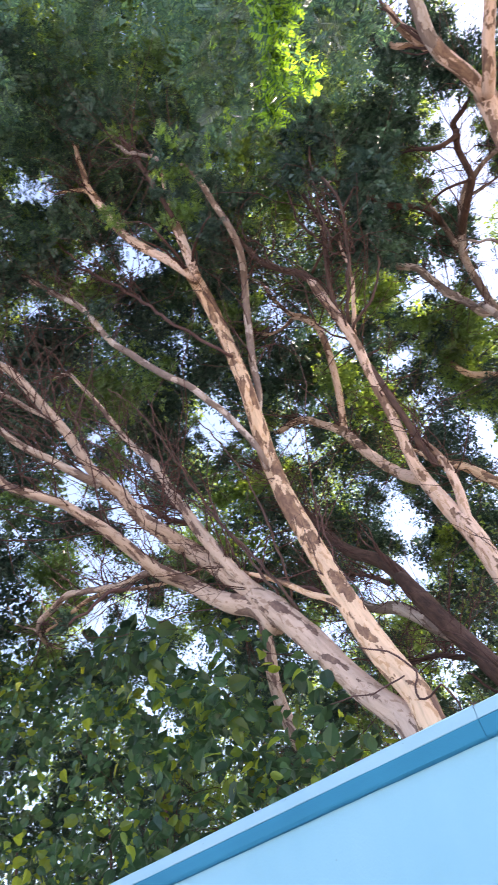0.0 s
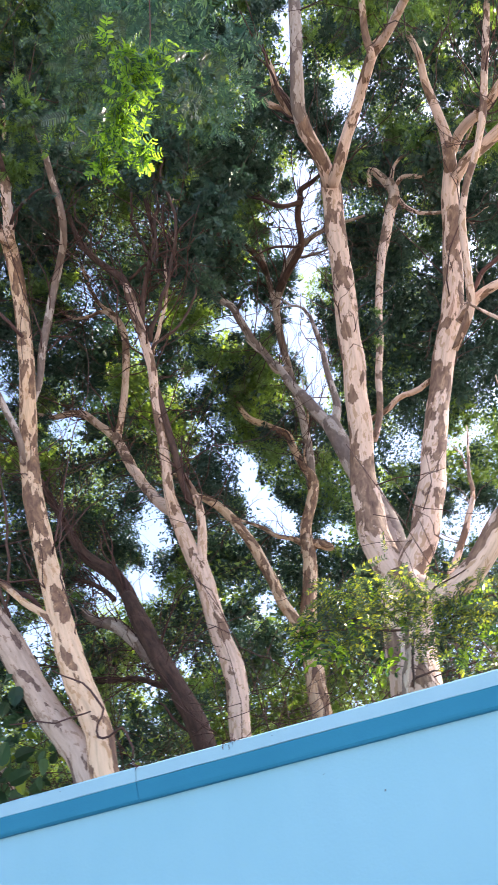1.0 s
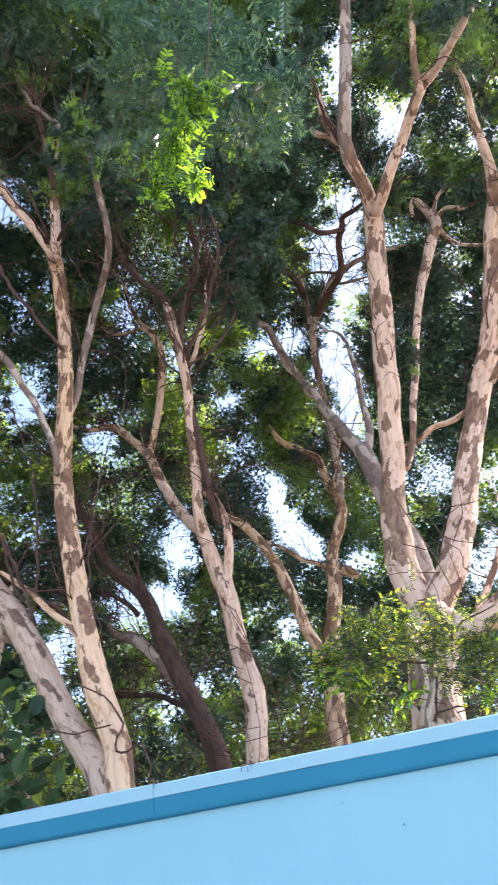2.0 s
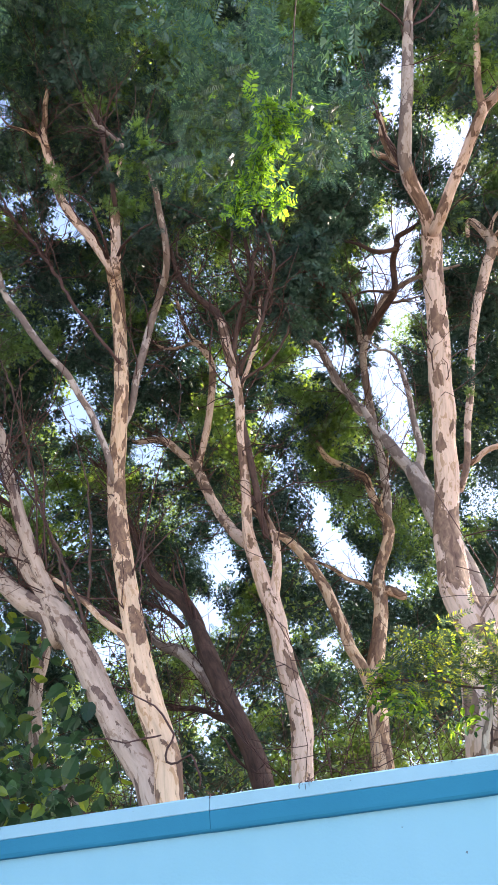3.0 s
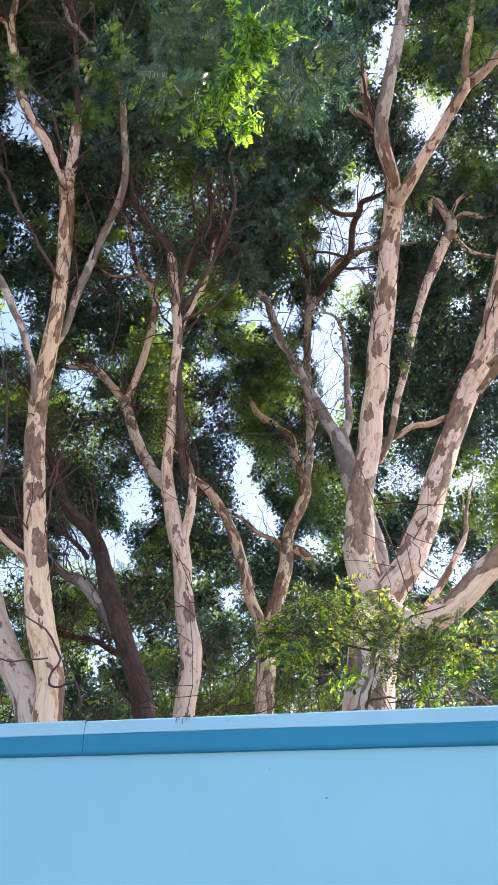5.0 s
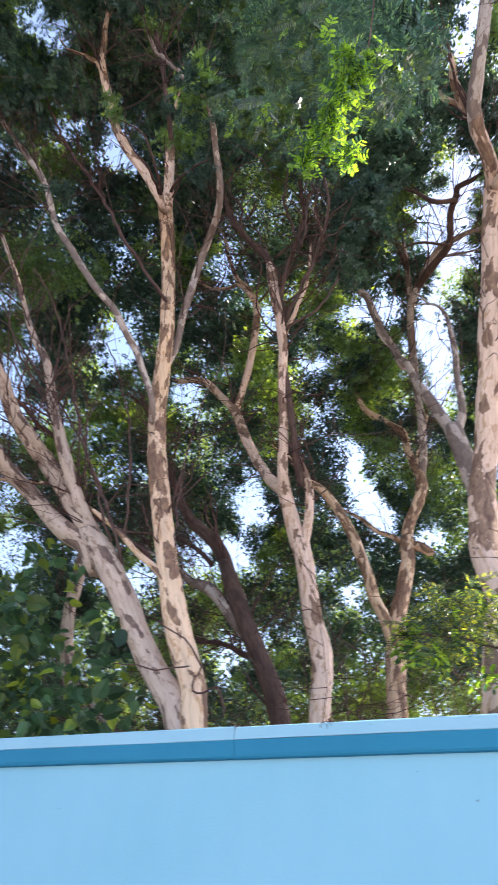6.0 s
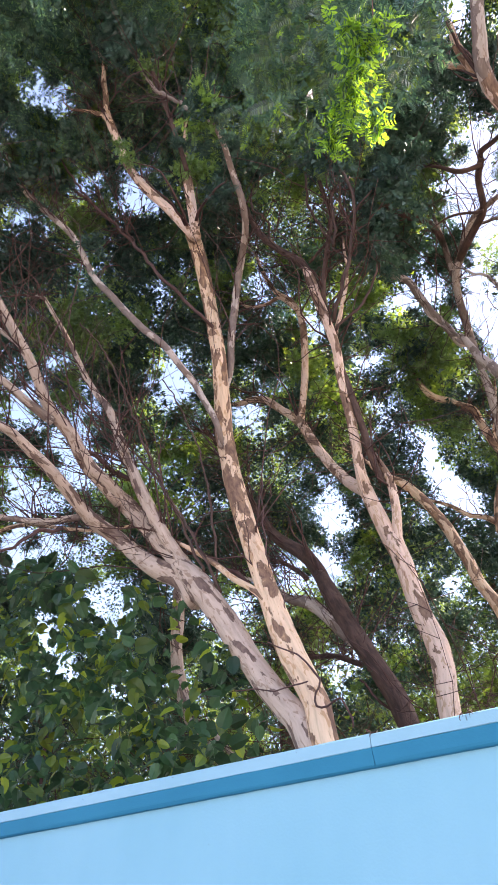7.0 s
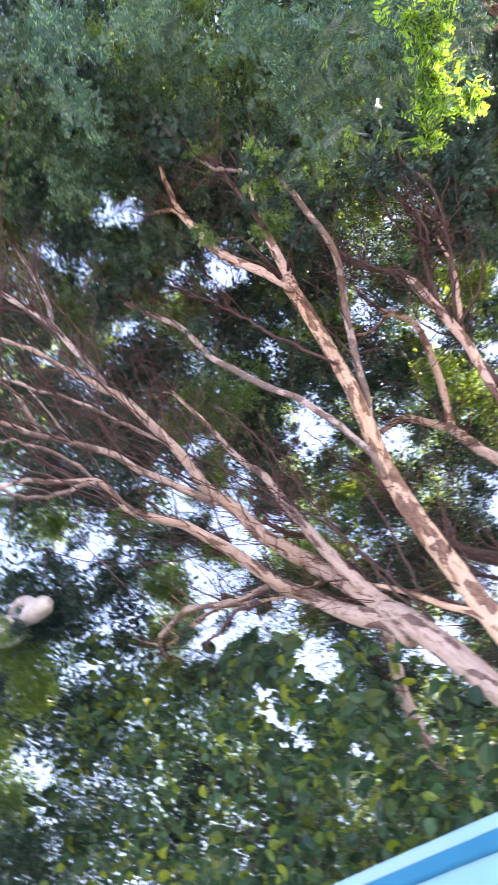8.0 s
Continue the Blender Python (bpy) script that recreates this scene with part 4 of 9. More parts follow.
# tree_r
limb(tree_r, "branch", [(-0.38, 4.79, 3.59, 0.008), (-0.42, 4.79, 3.47, 0.010), (-0.46, 4.78, 3.36, 0.010), (-0.49, 4.78, 3.23, 0.009)], BARK_DARK)
limb(tree_r, "branch", [(-0.49, 4.80, 3.27, 0.008), (-0.41, 4.80, 3.28, 0.008), (-0.29, 4.80, 3.29, 0.006)], BARK_DARK)
limb(tree_r, "trunk", [(-0.50, 5.00, 3.34, 0.181), (-0.47, 5.02, 3.57, 0.179), (-0.41, 5.05, 3.88, 0.186), (-0.39, 5.10, 4.06, 0.178), (-0.37, 5.12, 4.18, 0.132)])
limb(tree_r, "limb", [(-0.40, 5.10, 3.92, 0.119), (-0.42, 5.18, 4.18, 0.134), (-0.49, 5.26, 4.45, 0.135), (-0.53, 5.34, 4.73, 0.136), (-0.52, 5.42, 5.07, 0.132), (-0.50, 5.50, 5.43, 0.124), (-0.44, 5.50, 5.74, 0.117), (-0.37, 5.43, 6.03, 0.116), (-0.32, 5.35, 6.32, 0.115), (-0.24, 5.27, 6.61, 0.117), (-0.19, 5.19, 6.93, 0.116), (-0.13, 5.11, 7.26, 0.119), (-0.06, 5.03, 7.60, 0.115), (-0.00, 4.94, 7.97, 0.111), (0.07, 4.86, 8.36, 0.111), (0.15, 4.76, 8.73, 0.113), (0.20, 4.60, 8.87, 0.109)])
limb(tree_r, "limb", [(0.17, 4.62, 8.79, 0.083), (0.18, 4.43, 8.81, 0.078), (0.16, 4.24, 8.88, 0.077), (0.12, 4.05, 9.00, 0.080), (0.13, 3.90, 9.10, 0.076)])
# Grey bark puts the shade on this upper stem into its colour.
limb(tree_r, "limb", [(0.12, 4.05, 9.00, 0.078), (0.13, 3.86, 9.12, 0.078), (0.22, 3.67, 9.32, 0.074), (0.35, 3.48, 9.72, 0.070), (0.51, 3.29, 10.33, 0.066), (0.62, 3.10, 10.69, 0.058)], BARK_GREY)
limb(tree_r, "branch", [(0.08, 4.05, 9.36, 0.057), (0.03, 3.86, 9.39, 0.056), (0.00, 3.67, 9.45, 0.046), (0.02, 3.52, 9.50, 0.034), (0.03, 3.44, 9.58, 0.010)])
limb(tree_r, "branch", [(0.05, 4.05, 9.56, 0.039), (-0.05, 3.97, 9.58, 0.035), (-0.14, 3.88, 9.59, 0.036), (-0.18, 3.83, 9.65, 0.031), (-0.20, 3.80, 9.68, 0.010)])
limb(tree_r, "limb", [(0.20, 4.62, 8.77, 0.076), (0.31, 4.41, 8.68, 0.068), (0.52, 4.19, 8.83, 0.061), (0.75, 3.98, 8.98, 0.060), (0.91, 3.77, 9.03, 0.059), (1.01, 3.55, 8.92, 0.057), (1.11, 3.34, 8.66, 0.048), (1.23, 3.13, 8.48, 0.041), (1.36, 2.91, 8.33, 0.037), (1.51, 2.70, 8.24, 0.028)])
limb(tree_r, "limb", [(0.95, 3.45, 8.61, 0.038), (0.97, 3.30, 8.77, 0.038), (1.02, 3.15, 8.96, 0.035), (1.09, 3.00, 9.20, 0.033)])
limb(tree_r, "limb", [(-0.44, 5.10, 3.90, 0.119), (-0.37, 5.16, 4.13, 0.132), (-0.25, 5.22, 4.35, 0.131), (-0.13, 5.29, 4.55, 0.126), (-0.03, 5.35, 4.83, 0.120), (0.09, 5.41, 5.12, 0.117), (0.19, 5.47, 5.45, 0.108), (0.31, 5.54, 5.79, 0.110), (0.44, 5.60, 6.15, 0.111), (0.57, 5.60, 6.48, 0.108), (0.72, 5.58, 6.80, 0.111), (0.88, 5.51, 7.09, 0.112), (1.01, 5.45, 7.41, 0.108), (1.12, 5.38, 7.76, 0.104), (1.23, 5.25, 8.05, 0.099), (1.34, 5.12, 8.34, 0.100), (1.47, 5.00, 8.64, 0.094)])
limb(tree_r, "limb", [(1.43, 5.00, 8.55, 0.075), (1.51, 4.83, 8.82, 0.069), (1.54, 4.67, 9.02, 0.056), (1.53, 4.50, 9.25, 0.050), (1.53, 4.33, 9.47, 0.044), (1.58, 4.17, 9.71, 0.038), (1.54, 4.00, 9.92, 0.032)])
limb(tree_r, "limb", [(1.54, 4.90, 8.81, 0.063), (1.64, 4.72, 8.79, 0.056), (1.74, 4.54, 8.65, 0.054), (1.88, 4.36, 8.48, 0.049), (2.04, 4.18, 8.46, 0.045), (2.23, 4.00, 8.44, 0.038)])
limb(tree_r, "limb", [(1.44, 5.00, 8.45, 0.068), (1.59, 4.92, 8.54, 0.068), (1.79, 4.85, 8.58, 0.067), (2.03, 4.78, 8.63, 0.067), (2.36, 4.70, 8.75, 0.054)])
limb(tree_r, "limb", [(0.72, 5.35, 6.41, 0.033), (0.87, 5.22, 6.52, 0.041), (1.00, 5.09, 6.64, 0.043), (1.08, 4.95, 6.88, 0.038), (1.15, 4.82, 7.13, 0.036), (1.22, 4.69, 7.38, 0.036), (1.38, 4.56, 7.67, 0.036), (1.62, 4.43, 8.01, 0.036), (1.84, 4.30, 8.40, 0.040), (2.06, 4.16, 8.94, 0.038), (2.26, 4.03, 9.42, 0.036), (2.47, 3.90, 9.94, 0.031)])
limb(tree_r, "limb", [(0.87, 5.30, 6.69, 0.050), (1.03, 5.22, 6.79, 0.056), (1.19, 5.15, 6.81, 0.049), (1.35, 5.08, 6.77, 0.046), (1.62, 5.00, 6.75, 0.037)])
limb(tree_r, "branch", [(1.10, 5.20, 6.93, 0.025), (1.27, 5.13, 7.06, 0.025), (1.46, 5.07, 7.13, 0.022), (1.63, 5.00, 7.21, 0.017)])
limb(tree_r, "limb", [(-0.31, 5.10, 4.03, 0.129), (-0.12, 5.07, 3.92, 0.105), (0.04, 5.04, 3.96, 0.098), (0.20, 5.01, 4.04, 0.092), (0.32, 4.99, 4.15, 0.092), (0.46, 4.96, 4.28, 0.091), (0.75, 4.93, 4.51, 0.081), (1.04, 4.90, 4.78, 0.069)])
limb(tree_r, "branch", [(-0.05, 5.20, 4.08, 0.028), (0.04, 5.20, 4.24, 0.029), (0.16, 5.20, 4.38, 0.027), (0.26, 5.20, 4.49, 0.025), (0.34, 5.20, 4.69, 0.021)])
limb(tree_r, "limb", [(-0.39, 5.40, 4.35, 0.103), (-0.42, 5.70, 4.90, 0.118), (-0.49, 6.00, 5.37, 0.122), (-0.55, 6.10, 5.71, 0.119), (-0.62, 6.20, 6.06, 0.115), (-0.72, 6.35, 6.59, 0.109), (-0.80, 6.50, 7.06, 0.102)], BARK_GREY)
limb(tree_r, "limb", [(-0.79, 6.50, 6.93, 0.081), (-0.94, 6.62, 7.39, 0.078), (-1.11, 6.75, 7.90, 0.070), (-1.25, 6.88, 8.31, 0.058), (-1.38, 7.00, 8.84, 0.040)], BARK_GREY)
limb(tree_r, "limb", [(-0.77, 6.50, 6.97, 0.067), (-0.67, 6.58, 7.37, 0.052), (-0.69, 6.65, 7.93, 0.040), (-0.68, 6.72, 8.52, 0.038), (-0.72, 6.80, 9.30, 0.028)], BARK_GREY)
limb(tree_r, "limb", [(-0.30, 5.65, 5.95, 0.034), (-0.24, 5.75, 6.16, 0.035), (-0.14, 5.84, 6.53, 0.036), (-0.05, 5.94, 7.04, 0.041), (0.07, 6.03, 7.56, 0.043), (0.26, 6.12, 8.40, 0.046), (0.45, 6.22, 9.13, 0.056), (0.60, 6.31, 9.59, 0.069), (0.83, 6.41, 10.27, 0.076), (1.00, 6.51, 10.76, 0.083), (1.04, 6.60, 11.26, 0.069)])
limb(tree_r, "branch", [(1.02, 6.60, 10.97, 0.068), (0.96, 6.60, 11.49, 0.061), (0.85, 6.60, 11.75, 0.049), (0.75, 6.60, 11.36, 0.026)])
limb(tree_r, "branch", [(1.04, 6.60, 11.03, 0.034), (1.22, 6.50, 11.08, 0.034), (1.45, 6.40, 10.78, 0.033), (1.79, 6.30, 10.73, 0.024)])
limb(tree_r, "branch", [(1.01, 6.60, 10.92, 0.034), (1.08, 6.53, 10.42, 0.033), (1.17, 6.47, 10.12, 0.028), (1.34, 6.40, 9.87, 0.023)])
limb(tree_r, "branch", [(1.03, 6.60, 11.18, 0.030), (1.24, 6.53, 11.54, 0.026), (1.53, 6.47, 11.55, 0.021), (1.76, 6.40, 11.43, 0.017)])
limb(tree_r, "branch", [(-0.31, 6.00, 6.48, 0.030), (-0.07, 5.92, 6.49, 0.030), (0.14, 5.85, 6.51, 0.030), (0.47, 5.78, 6.53, 0.029), (0.65, 5.70, 6.49, 0.023)])

# tree_s
limb(tree_s, "trunk", [(-2.04, 8.20, 4.37, 0.122), (-2.03, 8.20, 4.81, 0.124), (-2.02, 8.20, 5.17, 0.120), (-1.99, 8.22, 5.55, 0.108), (-1.90, 8.25, 5.96, 0.098), (-1.82, 8.30, 6.40, 0.098), (-1.84, 8.45, 6.84, 0.097)])
limb(tree_s, "limb", [(-1.88, 8.50, 6.66, 0.088), (-1.83, 8.55, 7.10, 0.086), (-1.75, 8.60, 7.37, 0.084), (-1.59, 8.65, 7.86, 0.082), (-1.71, 8.70, 8.27, 0.062), (-1.82, 8.75, 8.79, 0.064), (-1.88, 8.80, 9.08, 0.061), (-2.15, 8.85, 9.41, 0.058), (-2.47, 8.90, 9.77, 0.059), (-2.62, 8.95, 10.11, 0.046), (-2.73, 9.00, 10.53, 0.031)])
limb(tree_s, "branch", [(-1.86, 8.50, 6.75, 0.056), (-2.08, 8.53, 6.97, 0.037), (-2.28, 8.55, 7.09, 0.033), (-2.51, 8.57, 7.35, 0.030), (-2.73, 8.60, 7.54, 0.022)])
limb(tree_s, "branch", [(-1.86, 8.50, 6.75, 0.072), (-1.68, 8.40, 6.67, 0.071), (-1.51, 8.30, 6.50, 0.058), (-1.46, 8.27, 6.46, 0.010)])
limb(tree_s, "branch", [(-1.63, 8.70, 7.97, 0.030), (-1.68, 8.67, 8.24, 0.027), (-1.53, 8.63, 8.70, 0.023), (-1.42, 8.60, 9.19, 0.018)])
limb(tree_s, "limb", [(-2.02, 8.18, 5.10, 0.085), (-2.06, 8.05, 5.36, 0.080), (-2.12, 8.00, 5.55, 0.077), (-2.21, 7.95, 5.75, 0.075), (-2.29, 7.90, 6.14, 0.074), (-2.45, 7.85, 6.65, 0.070), (-2.64, 7.80, 7.06, 0.068), (-2.86, 7.75, 7.41, 0.060), (-3.14, 7.70, 7.68, 0.040)])
# Upper limb in grey instead of brown bark: the colour carries its shade.
limb(tree_s, "limb", [(-1.67, 8.80, 7.85, 0.070), (-1.56, 8.67, 8.39, 0.067), (-1.51, 8.53, 8.97, 0.068), (-1.52, 8.40, 10.40, 0.063), (-1.47, 8.13, 10.81, 0.059), (-1.37, 7.87, 11.08, 0.063), (-1.10, 7.60, 11.31, 0.068)], BARK_GREY)
limb(tree_s, "limb", [(-1.12, 7.20, 10.65, 0.059), (-0.95, 6.94, 10.54, 0.062), (-0.69, 6.68, 10.51, 0.056), (-0.50, 6.42, 10.45, 0.050), (-0.41, 6.16, 10.76, 0.046), (-0.26, 5.90, 10.78, 0.049)], BARK_DARK)
limb(tree_s, "branch", [(-0.28, 5.95, 10.81, 0.041), (-0.23, 5.86, 10.89, 0.041), (-0.05, 5.78, 10.82, 0.036), (0.20, 5.69, 10.79, 0.024), (0.43, 5.60, 10.65, 0.016)], BARK_DARK)
limb(tree_s, "branch", [(-0.29, 5.95, 10.75, 0.037), (-0.48, 5.91, 10.72, 0.033), (-0.63, 5.88, 10.79, 0.037), (-0.79, 5.84, 11.03, 0.025), (-0.95, 5.80, 11.16, 0.017)], BARK_DARK)
limb(tree_s, "branch", [(-0.50, 6.20, 10.12, 0.020), (-0.75, 6.20, 10.26, 0.021), (-0.97, 6.20, 10.37, 0.017), (-1.08, 6.20, 10.34, 0.012)], BARK_DARK)
# The next two limbs also have their shade coloured in by grey bark.
limb(tree_s, "limb", [(-1.41, 7.80, 9.51, 0.053), (-1.56, 7.70, 9.45, 0.058), (-1.68, 7.60, 9.82, 0.059), (-1.80, 7.50, 10.07, 0.064), (-1.92, 7.40, 10.54, 0.065), (-2.00, 7.30, 10.85, 0.061), (-2.23, 7.20, 11.12, 0.062), (-2.40, 7.10, 11.35, 0.063), (-2.46, 7.00, 11.55, 0.053)], BARK_GREY)
limb(tree_s, "limb", [(-1.52, 8.40, 10.30, 0.060), (-1.49, 8.30, 10.85, 0.058), (-1.43, 8.10, 11.44, 0.055), (-1.38, 7.80, 11.93, 0.050), (-1.36, 7.60, 12.30, 0.034), (-1.38, 7.40, 12.70, 0.020), (-1.42, 7.20, 13.20, 0.010)], BARK_GREY)
limb(tree_s, "limb", [(-1.38, 7.70, 11.85, 0.050), (-1.33, 7.35, 11.60, 0.056), (-1.43, 7.10, 11.83, 0.058), (-1.70, 6.95, 12.04, 0.058), (-1.90, 6.80, 12.31, 0.049), (-1.98, 6.65, 12.69, 0.045), (-2.13, 6.50, 13.18, 0.041), (-2.26, 6.35, 13.50, 0.036), (-2.45, 6.20, 13.88, 0.026)], BARK_DARK)

LEAFY_ENDS = {owner.name: carry_on(owner, 70 + k) for k, owner in enumerate((tree_a, tree_b, tree_c, tree_m, tree_r, tree_s))}
for owner, count, length, seed, follow, up, thick, crook in (
        (tree_a, 300, 0.9, 1, 0.9, 0.3, 0.0070, 0.34), (tree_b, 360, 1.1, 2, 1.1, 0.3, 0.0070, 0.38), (tree_c, 200, 1.0, 3, 1.0, 0.3, 0.0075, 0.3),
        (tree_m, 200, 0.9, 4, 0.7, 0.2, 0.0080, 0.42), (tree_s, 360, 0.9, 5, 0.8, 0.2, 0.0075, 0.36), (tree_r, 260, 0.8, 6, 0.8, 0.2, 0.0065, 0.36),
        (tree_a, 90, 2.2, 11, 1.6, 0.3, 0.0075, 0.16), (tree_b, 200, 2.4, 12, 1.5, 0.45, 0.0075, 0.20), (tree_c, 60, 2.0, 13, 1.4, 0.4, 0.0080, 0.18),
        (tree_m, 45, 2.0, 14, 1.2, 0.3, 0.0090, 0.26), (tree_s, 90, 2.2, 15, 1.2, 0.3, 0.0085, 0.22), (tree_r, 40, 1.6, 16, 1.6, 0.4, 0.0070, 0.22),
        (tree_b, 120, 1.5, 22, 1.3, 0.4, 0.0095, 0.28), (tree_c, 40, 1.6, 23, 0.8, 0.4, 0.0110, 0.32), (tree_m, 60, 1.3, 24, 0.6, 0.3, 0.0110, 0.38)):
    twigs(owner, count, length, seed, up=up, follow=follow, low={tree_b: 0.08, tree_r: 0.5}.get(owner, 0.25), thick=thick, crook=crook, bare={tree_r: 6.6, tree_s: 6.9}.get(owner, 4.4))
tufts(tree_a, [(-2.96, 3.04, 10.63, 0.25), (-3.44, 3.47, 10.29, 0.34), (-3.40, 3.58, 10.55, 0.25), (-3.82, 2.30, 12.01, 0.22), (-3.53, 2.62, 11.56, 0.26), (-3.53, 2.25, 11.77, 0.36), (-2.72, 2.82, 9.82, 0.31), (-2.62, 2.80, 9.79, 0.28), (-2.95, 3.11, 9.69, 0.16), (-3.43, 4.21, 9.03, 0.11), (-3.00, 3.55, 9.32, 0.22), (-2.65, 3.31, 9.72, 0.17), (-8.55, 2.50, 17.39, 0.47), (-8.35, 2.57, 16.86, 0.59), (-8.49, 2.49, 16.84, 0.58), (-4.98, 3.44, 9.00, 0.14), (-4.85, 3.24, 9.47, 0.20), (-5.95, 2.98, 10.96, 0.21), (-6.61, 3.14, 13.47, 0.47), (-6.89, 2.95, 13.72, 0.27), (-6.61, 2.82, 13.77, 0.25), (-5.64, 3.04, 11.90, 0.22), (-5.21, 2.82, 11.76, 0.28), (-5.85, 2.86, 11.67, 0.46)])
tufts(tree_a, [(-5.22, 2.86, 12.48, 0.26), (-5.26, 2.73, 12.47, 0.11), (-4.94, 2.65, 12.39, 0.11), (-3.75, 2.70, 12.15, 0.35), (-3.85, 2.18, 12.21, 0.40), (-3.78, 2.47, 12.34, 0.23), (-8.24, 4.88, 6.93, 0.14), (-8.01, 4.80, 6.87, 0.24), (-3.98, 2.88, 10.19, 0.15), (-4.06, 2.78, 10.44, 0.14), (-3.24, 3.08, 10.09, 0.12), (-3.26, 2.98, 10.01, 0.11), (-2.49, 2.98, 9.23, 0.10)])
tufts(tree_c, [(-3.52, 6.88, 4.43, 0.09), (-3.30, 7.13, 4.44, 0.27), (-3.52, 7.08, 4.66, 0.08), (-4.84, 7.17, 6.34, 0.19), (-4.80, 7.10, 6.15, 0.21), (-5.03, 7.68, 5.65, 0.17), (-4.93, 7.88, 5.45, 0.23), (-4.96, 7.83, 5.36, 0.33), (-5.28, 7.73, 7.06, 0.29), (-5.32, 7.58, 7.07, 0.24), (-5.07, 7.56, 6.88, 0.26)])
tufts(tree_m, [(-1.91, 4.35, 10.16, 0.33), (-1.81, 4.48, 10.57, 0.37), (-1.85, 4.54, 10.69, 0.30), (-1.61, 4.54, 10.61, 0.36), (-1.95, 4.46, 10.66, 0.31), (-1.65, 4.48, 10.69, 0.17), (-1.68, 4.50, 10.70, 0.24), (-1.68, 4.22, 10.56, 0.35), (-2.19, 4.51, 11.25, 0.28), (-2.29, 4.87, 11.31, 0.34), (-1.82, 4.92, 11.23, 0.20), (-1.67, 4.93, 9.52, 0.17), (-1.62, 4.69, 9.56, 0.17), (-1.76, 5.24, 8.97, 0.21), (-1.82, 5.41, 9.12, 0.36), (-1.62, 5.21, 8.81, 0.15), (-3.29, 4.57, 11.19, 0.27), (-3.29, 4.26, 11.11, 0.40), (-3.06, 4.51, 11.33, 0.24), (-6.03, 7.68, 10.53, 0.16), (-6.34, 7.55, 10.80, 0.28), (-6.29, 7.48, 10.54, 0.25), (-5.05, 6.92, 11.98, 0.21), (-5.22, 6.55, 12.25, 0.25)])
tufts(tree_m, [(-5.34, 6.72, 12.21, 0.43)])
tufts(tree_r, [(0.19, 3.28, 9.83, 0.09), (0.51, 3.53, 9.98, 0.12), (0.06, 3.16, 10.12, 0.22), (-0.23, 3.88, 9.73, 0.23), (-0.20, 3.63, 9.60, 0.20), (1.61, 2.57, 8.00, 0.26), (1.44, 2.62, 8.28, 0.18), (1.20, 2.72, 8.30, 0.16), (1.13, 3.21, 9.11, 0.29), (1.35, 3.04, 9.19, 0.31), (1.13, 2.91, 9.26, 0.25), (1.64, 3.76, 9.72, 0.22), (1.63, 4.23, 10.24, 0.27), (1.56, 3.85, 10.05, 0.28), (2.39, 3.76, 9.69, 0.25), (2.60, 4.11, 10.10, 0.32), (2.62, 3.88, 10.07, 0.23), (1.93, 5.14, 6.88, 0.19), (1.69, 6.43, 10.87, 0.40), (1.83, 6.25, 10.78, 0.39), (1.74, 6.41, 10.75, 0.24), (1.87, 6.36, 11.41, 0.31), (1.67, 6.36, 11.39, 0.41), (1.94, 6.40, 11.56, 0.25)])
tufts(tree_s, [(-2.68, 8.84, 10.76, 0.38), (-2.52, 8.62, 10.68, 0.38), (-2.69, 9.12, 10.52, 0.46), (-2.14, 8.63, 8.68, 0.22), (-2.23, 8.80, 9.29, 0.16), (-1.52, 8.56, 9.36, 0.22), (-1.55, 8.61, 8.99, 0.11), (0.41, 5.67, 10.79, 0.35), (0.40, 5.55, 10.75, 0.24), (0.41, 5.67, 10.73, 0.37), (-1.07, 5.51, 11.14, 0.32), (-2.40, 6.03, 13.63, 0.39), (-2.63, 6.27, 14.01, 0.45), (-2.40, 6.24, 14.08, 0.28)])

thicket = tagged(new("thicket"), "tangle of bare reddish-brown twigs between the trunks", "brushwood")
for k in range(14):
    brushwood(thicket, -8.5 + 0.8 * k, -7.7 + 0.8 * k, 6.2, 9.0, 30, 6.4, 61 + k)

# ---- crowns ----
for owner in (tree_a, tree_m, tree_r):
    crown(owner, [(x, y, z, TURN.uniform(0.18, 0.34)) for x, y, z, _ in LEAFY_ENDS[owner.name] if z > 8.6 and y < 6 and x > -5])
crown(tree_a, [(-5.4, 5.5, 11.6, 0.19), (-4.3, 6.1, 11.7, 0.17), (-5.4, 3.5, 12.3, 0.30), (-5.4, 6.6, 12.4, 0.81), (-6.3, 1.2, 12.4, 0.23), (-5.6, 3.5, 12.5, 0.17), (-4.6, 2.6, 12.5, 0.19), (-5.1, 2.9, 12.6, 0.38), (-4.26, 5.07, 12.25, 0.35), (-3.59, 4.71, 12.65, 0.35), (-4.32, 4.99, 13.21, 0.35), (-4.31, 4.31, 12.64, 0.35), (-4.62, 4.24, 12.21, 0.35), (-4.38, 5.12, 12.82, 0.35), (-4.36, 4.79, 13.21, 0.35), (-4.67, 5.09, 12.13, 0.35), (-4.67, 4.89, 12.02, 0.35), (-4.03, 4.75, 12.71, 0.35), (-3.86, 4.50, 12.35, 0.35), (-1.3, 5.7, 12.6, 0.95), (-5.1, 2.1, 12.7, 0.14), (-4.6, 3.5, 12.7, 0.30), (-6.2, -1.5, 12.8, 0.98), (-5.5, -0.2, 12.8, 0.95)])
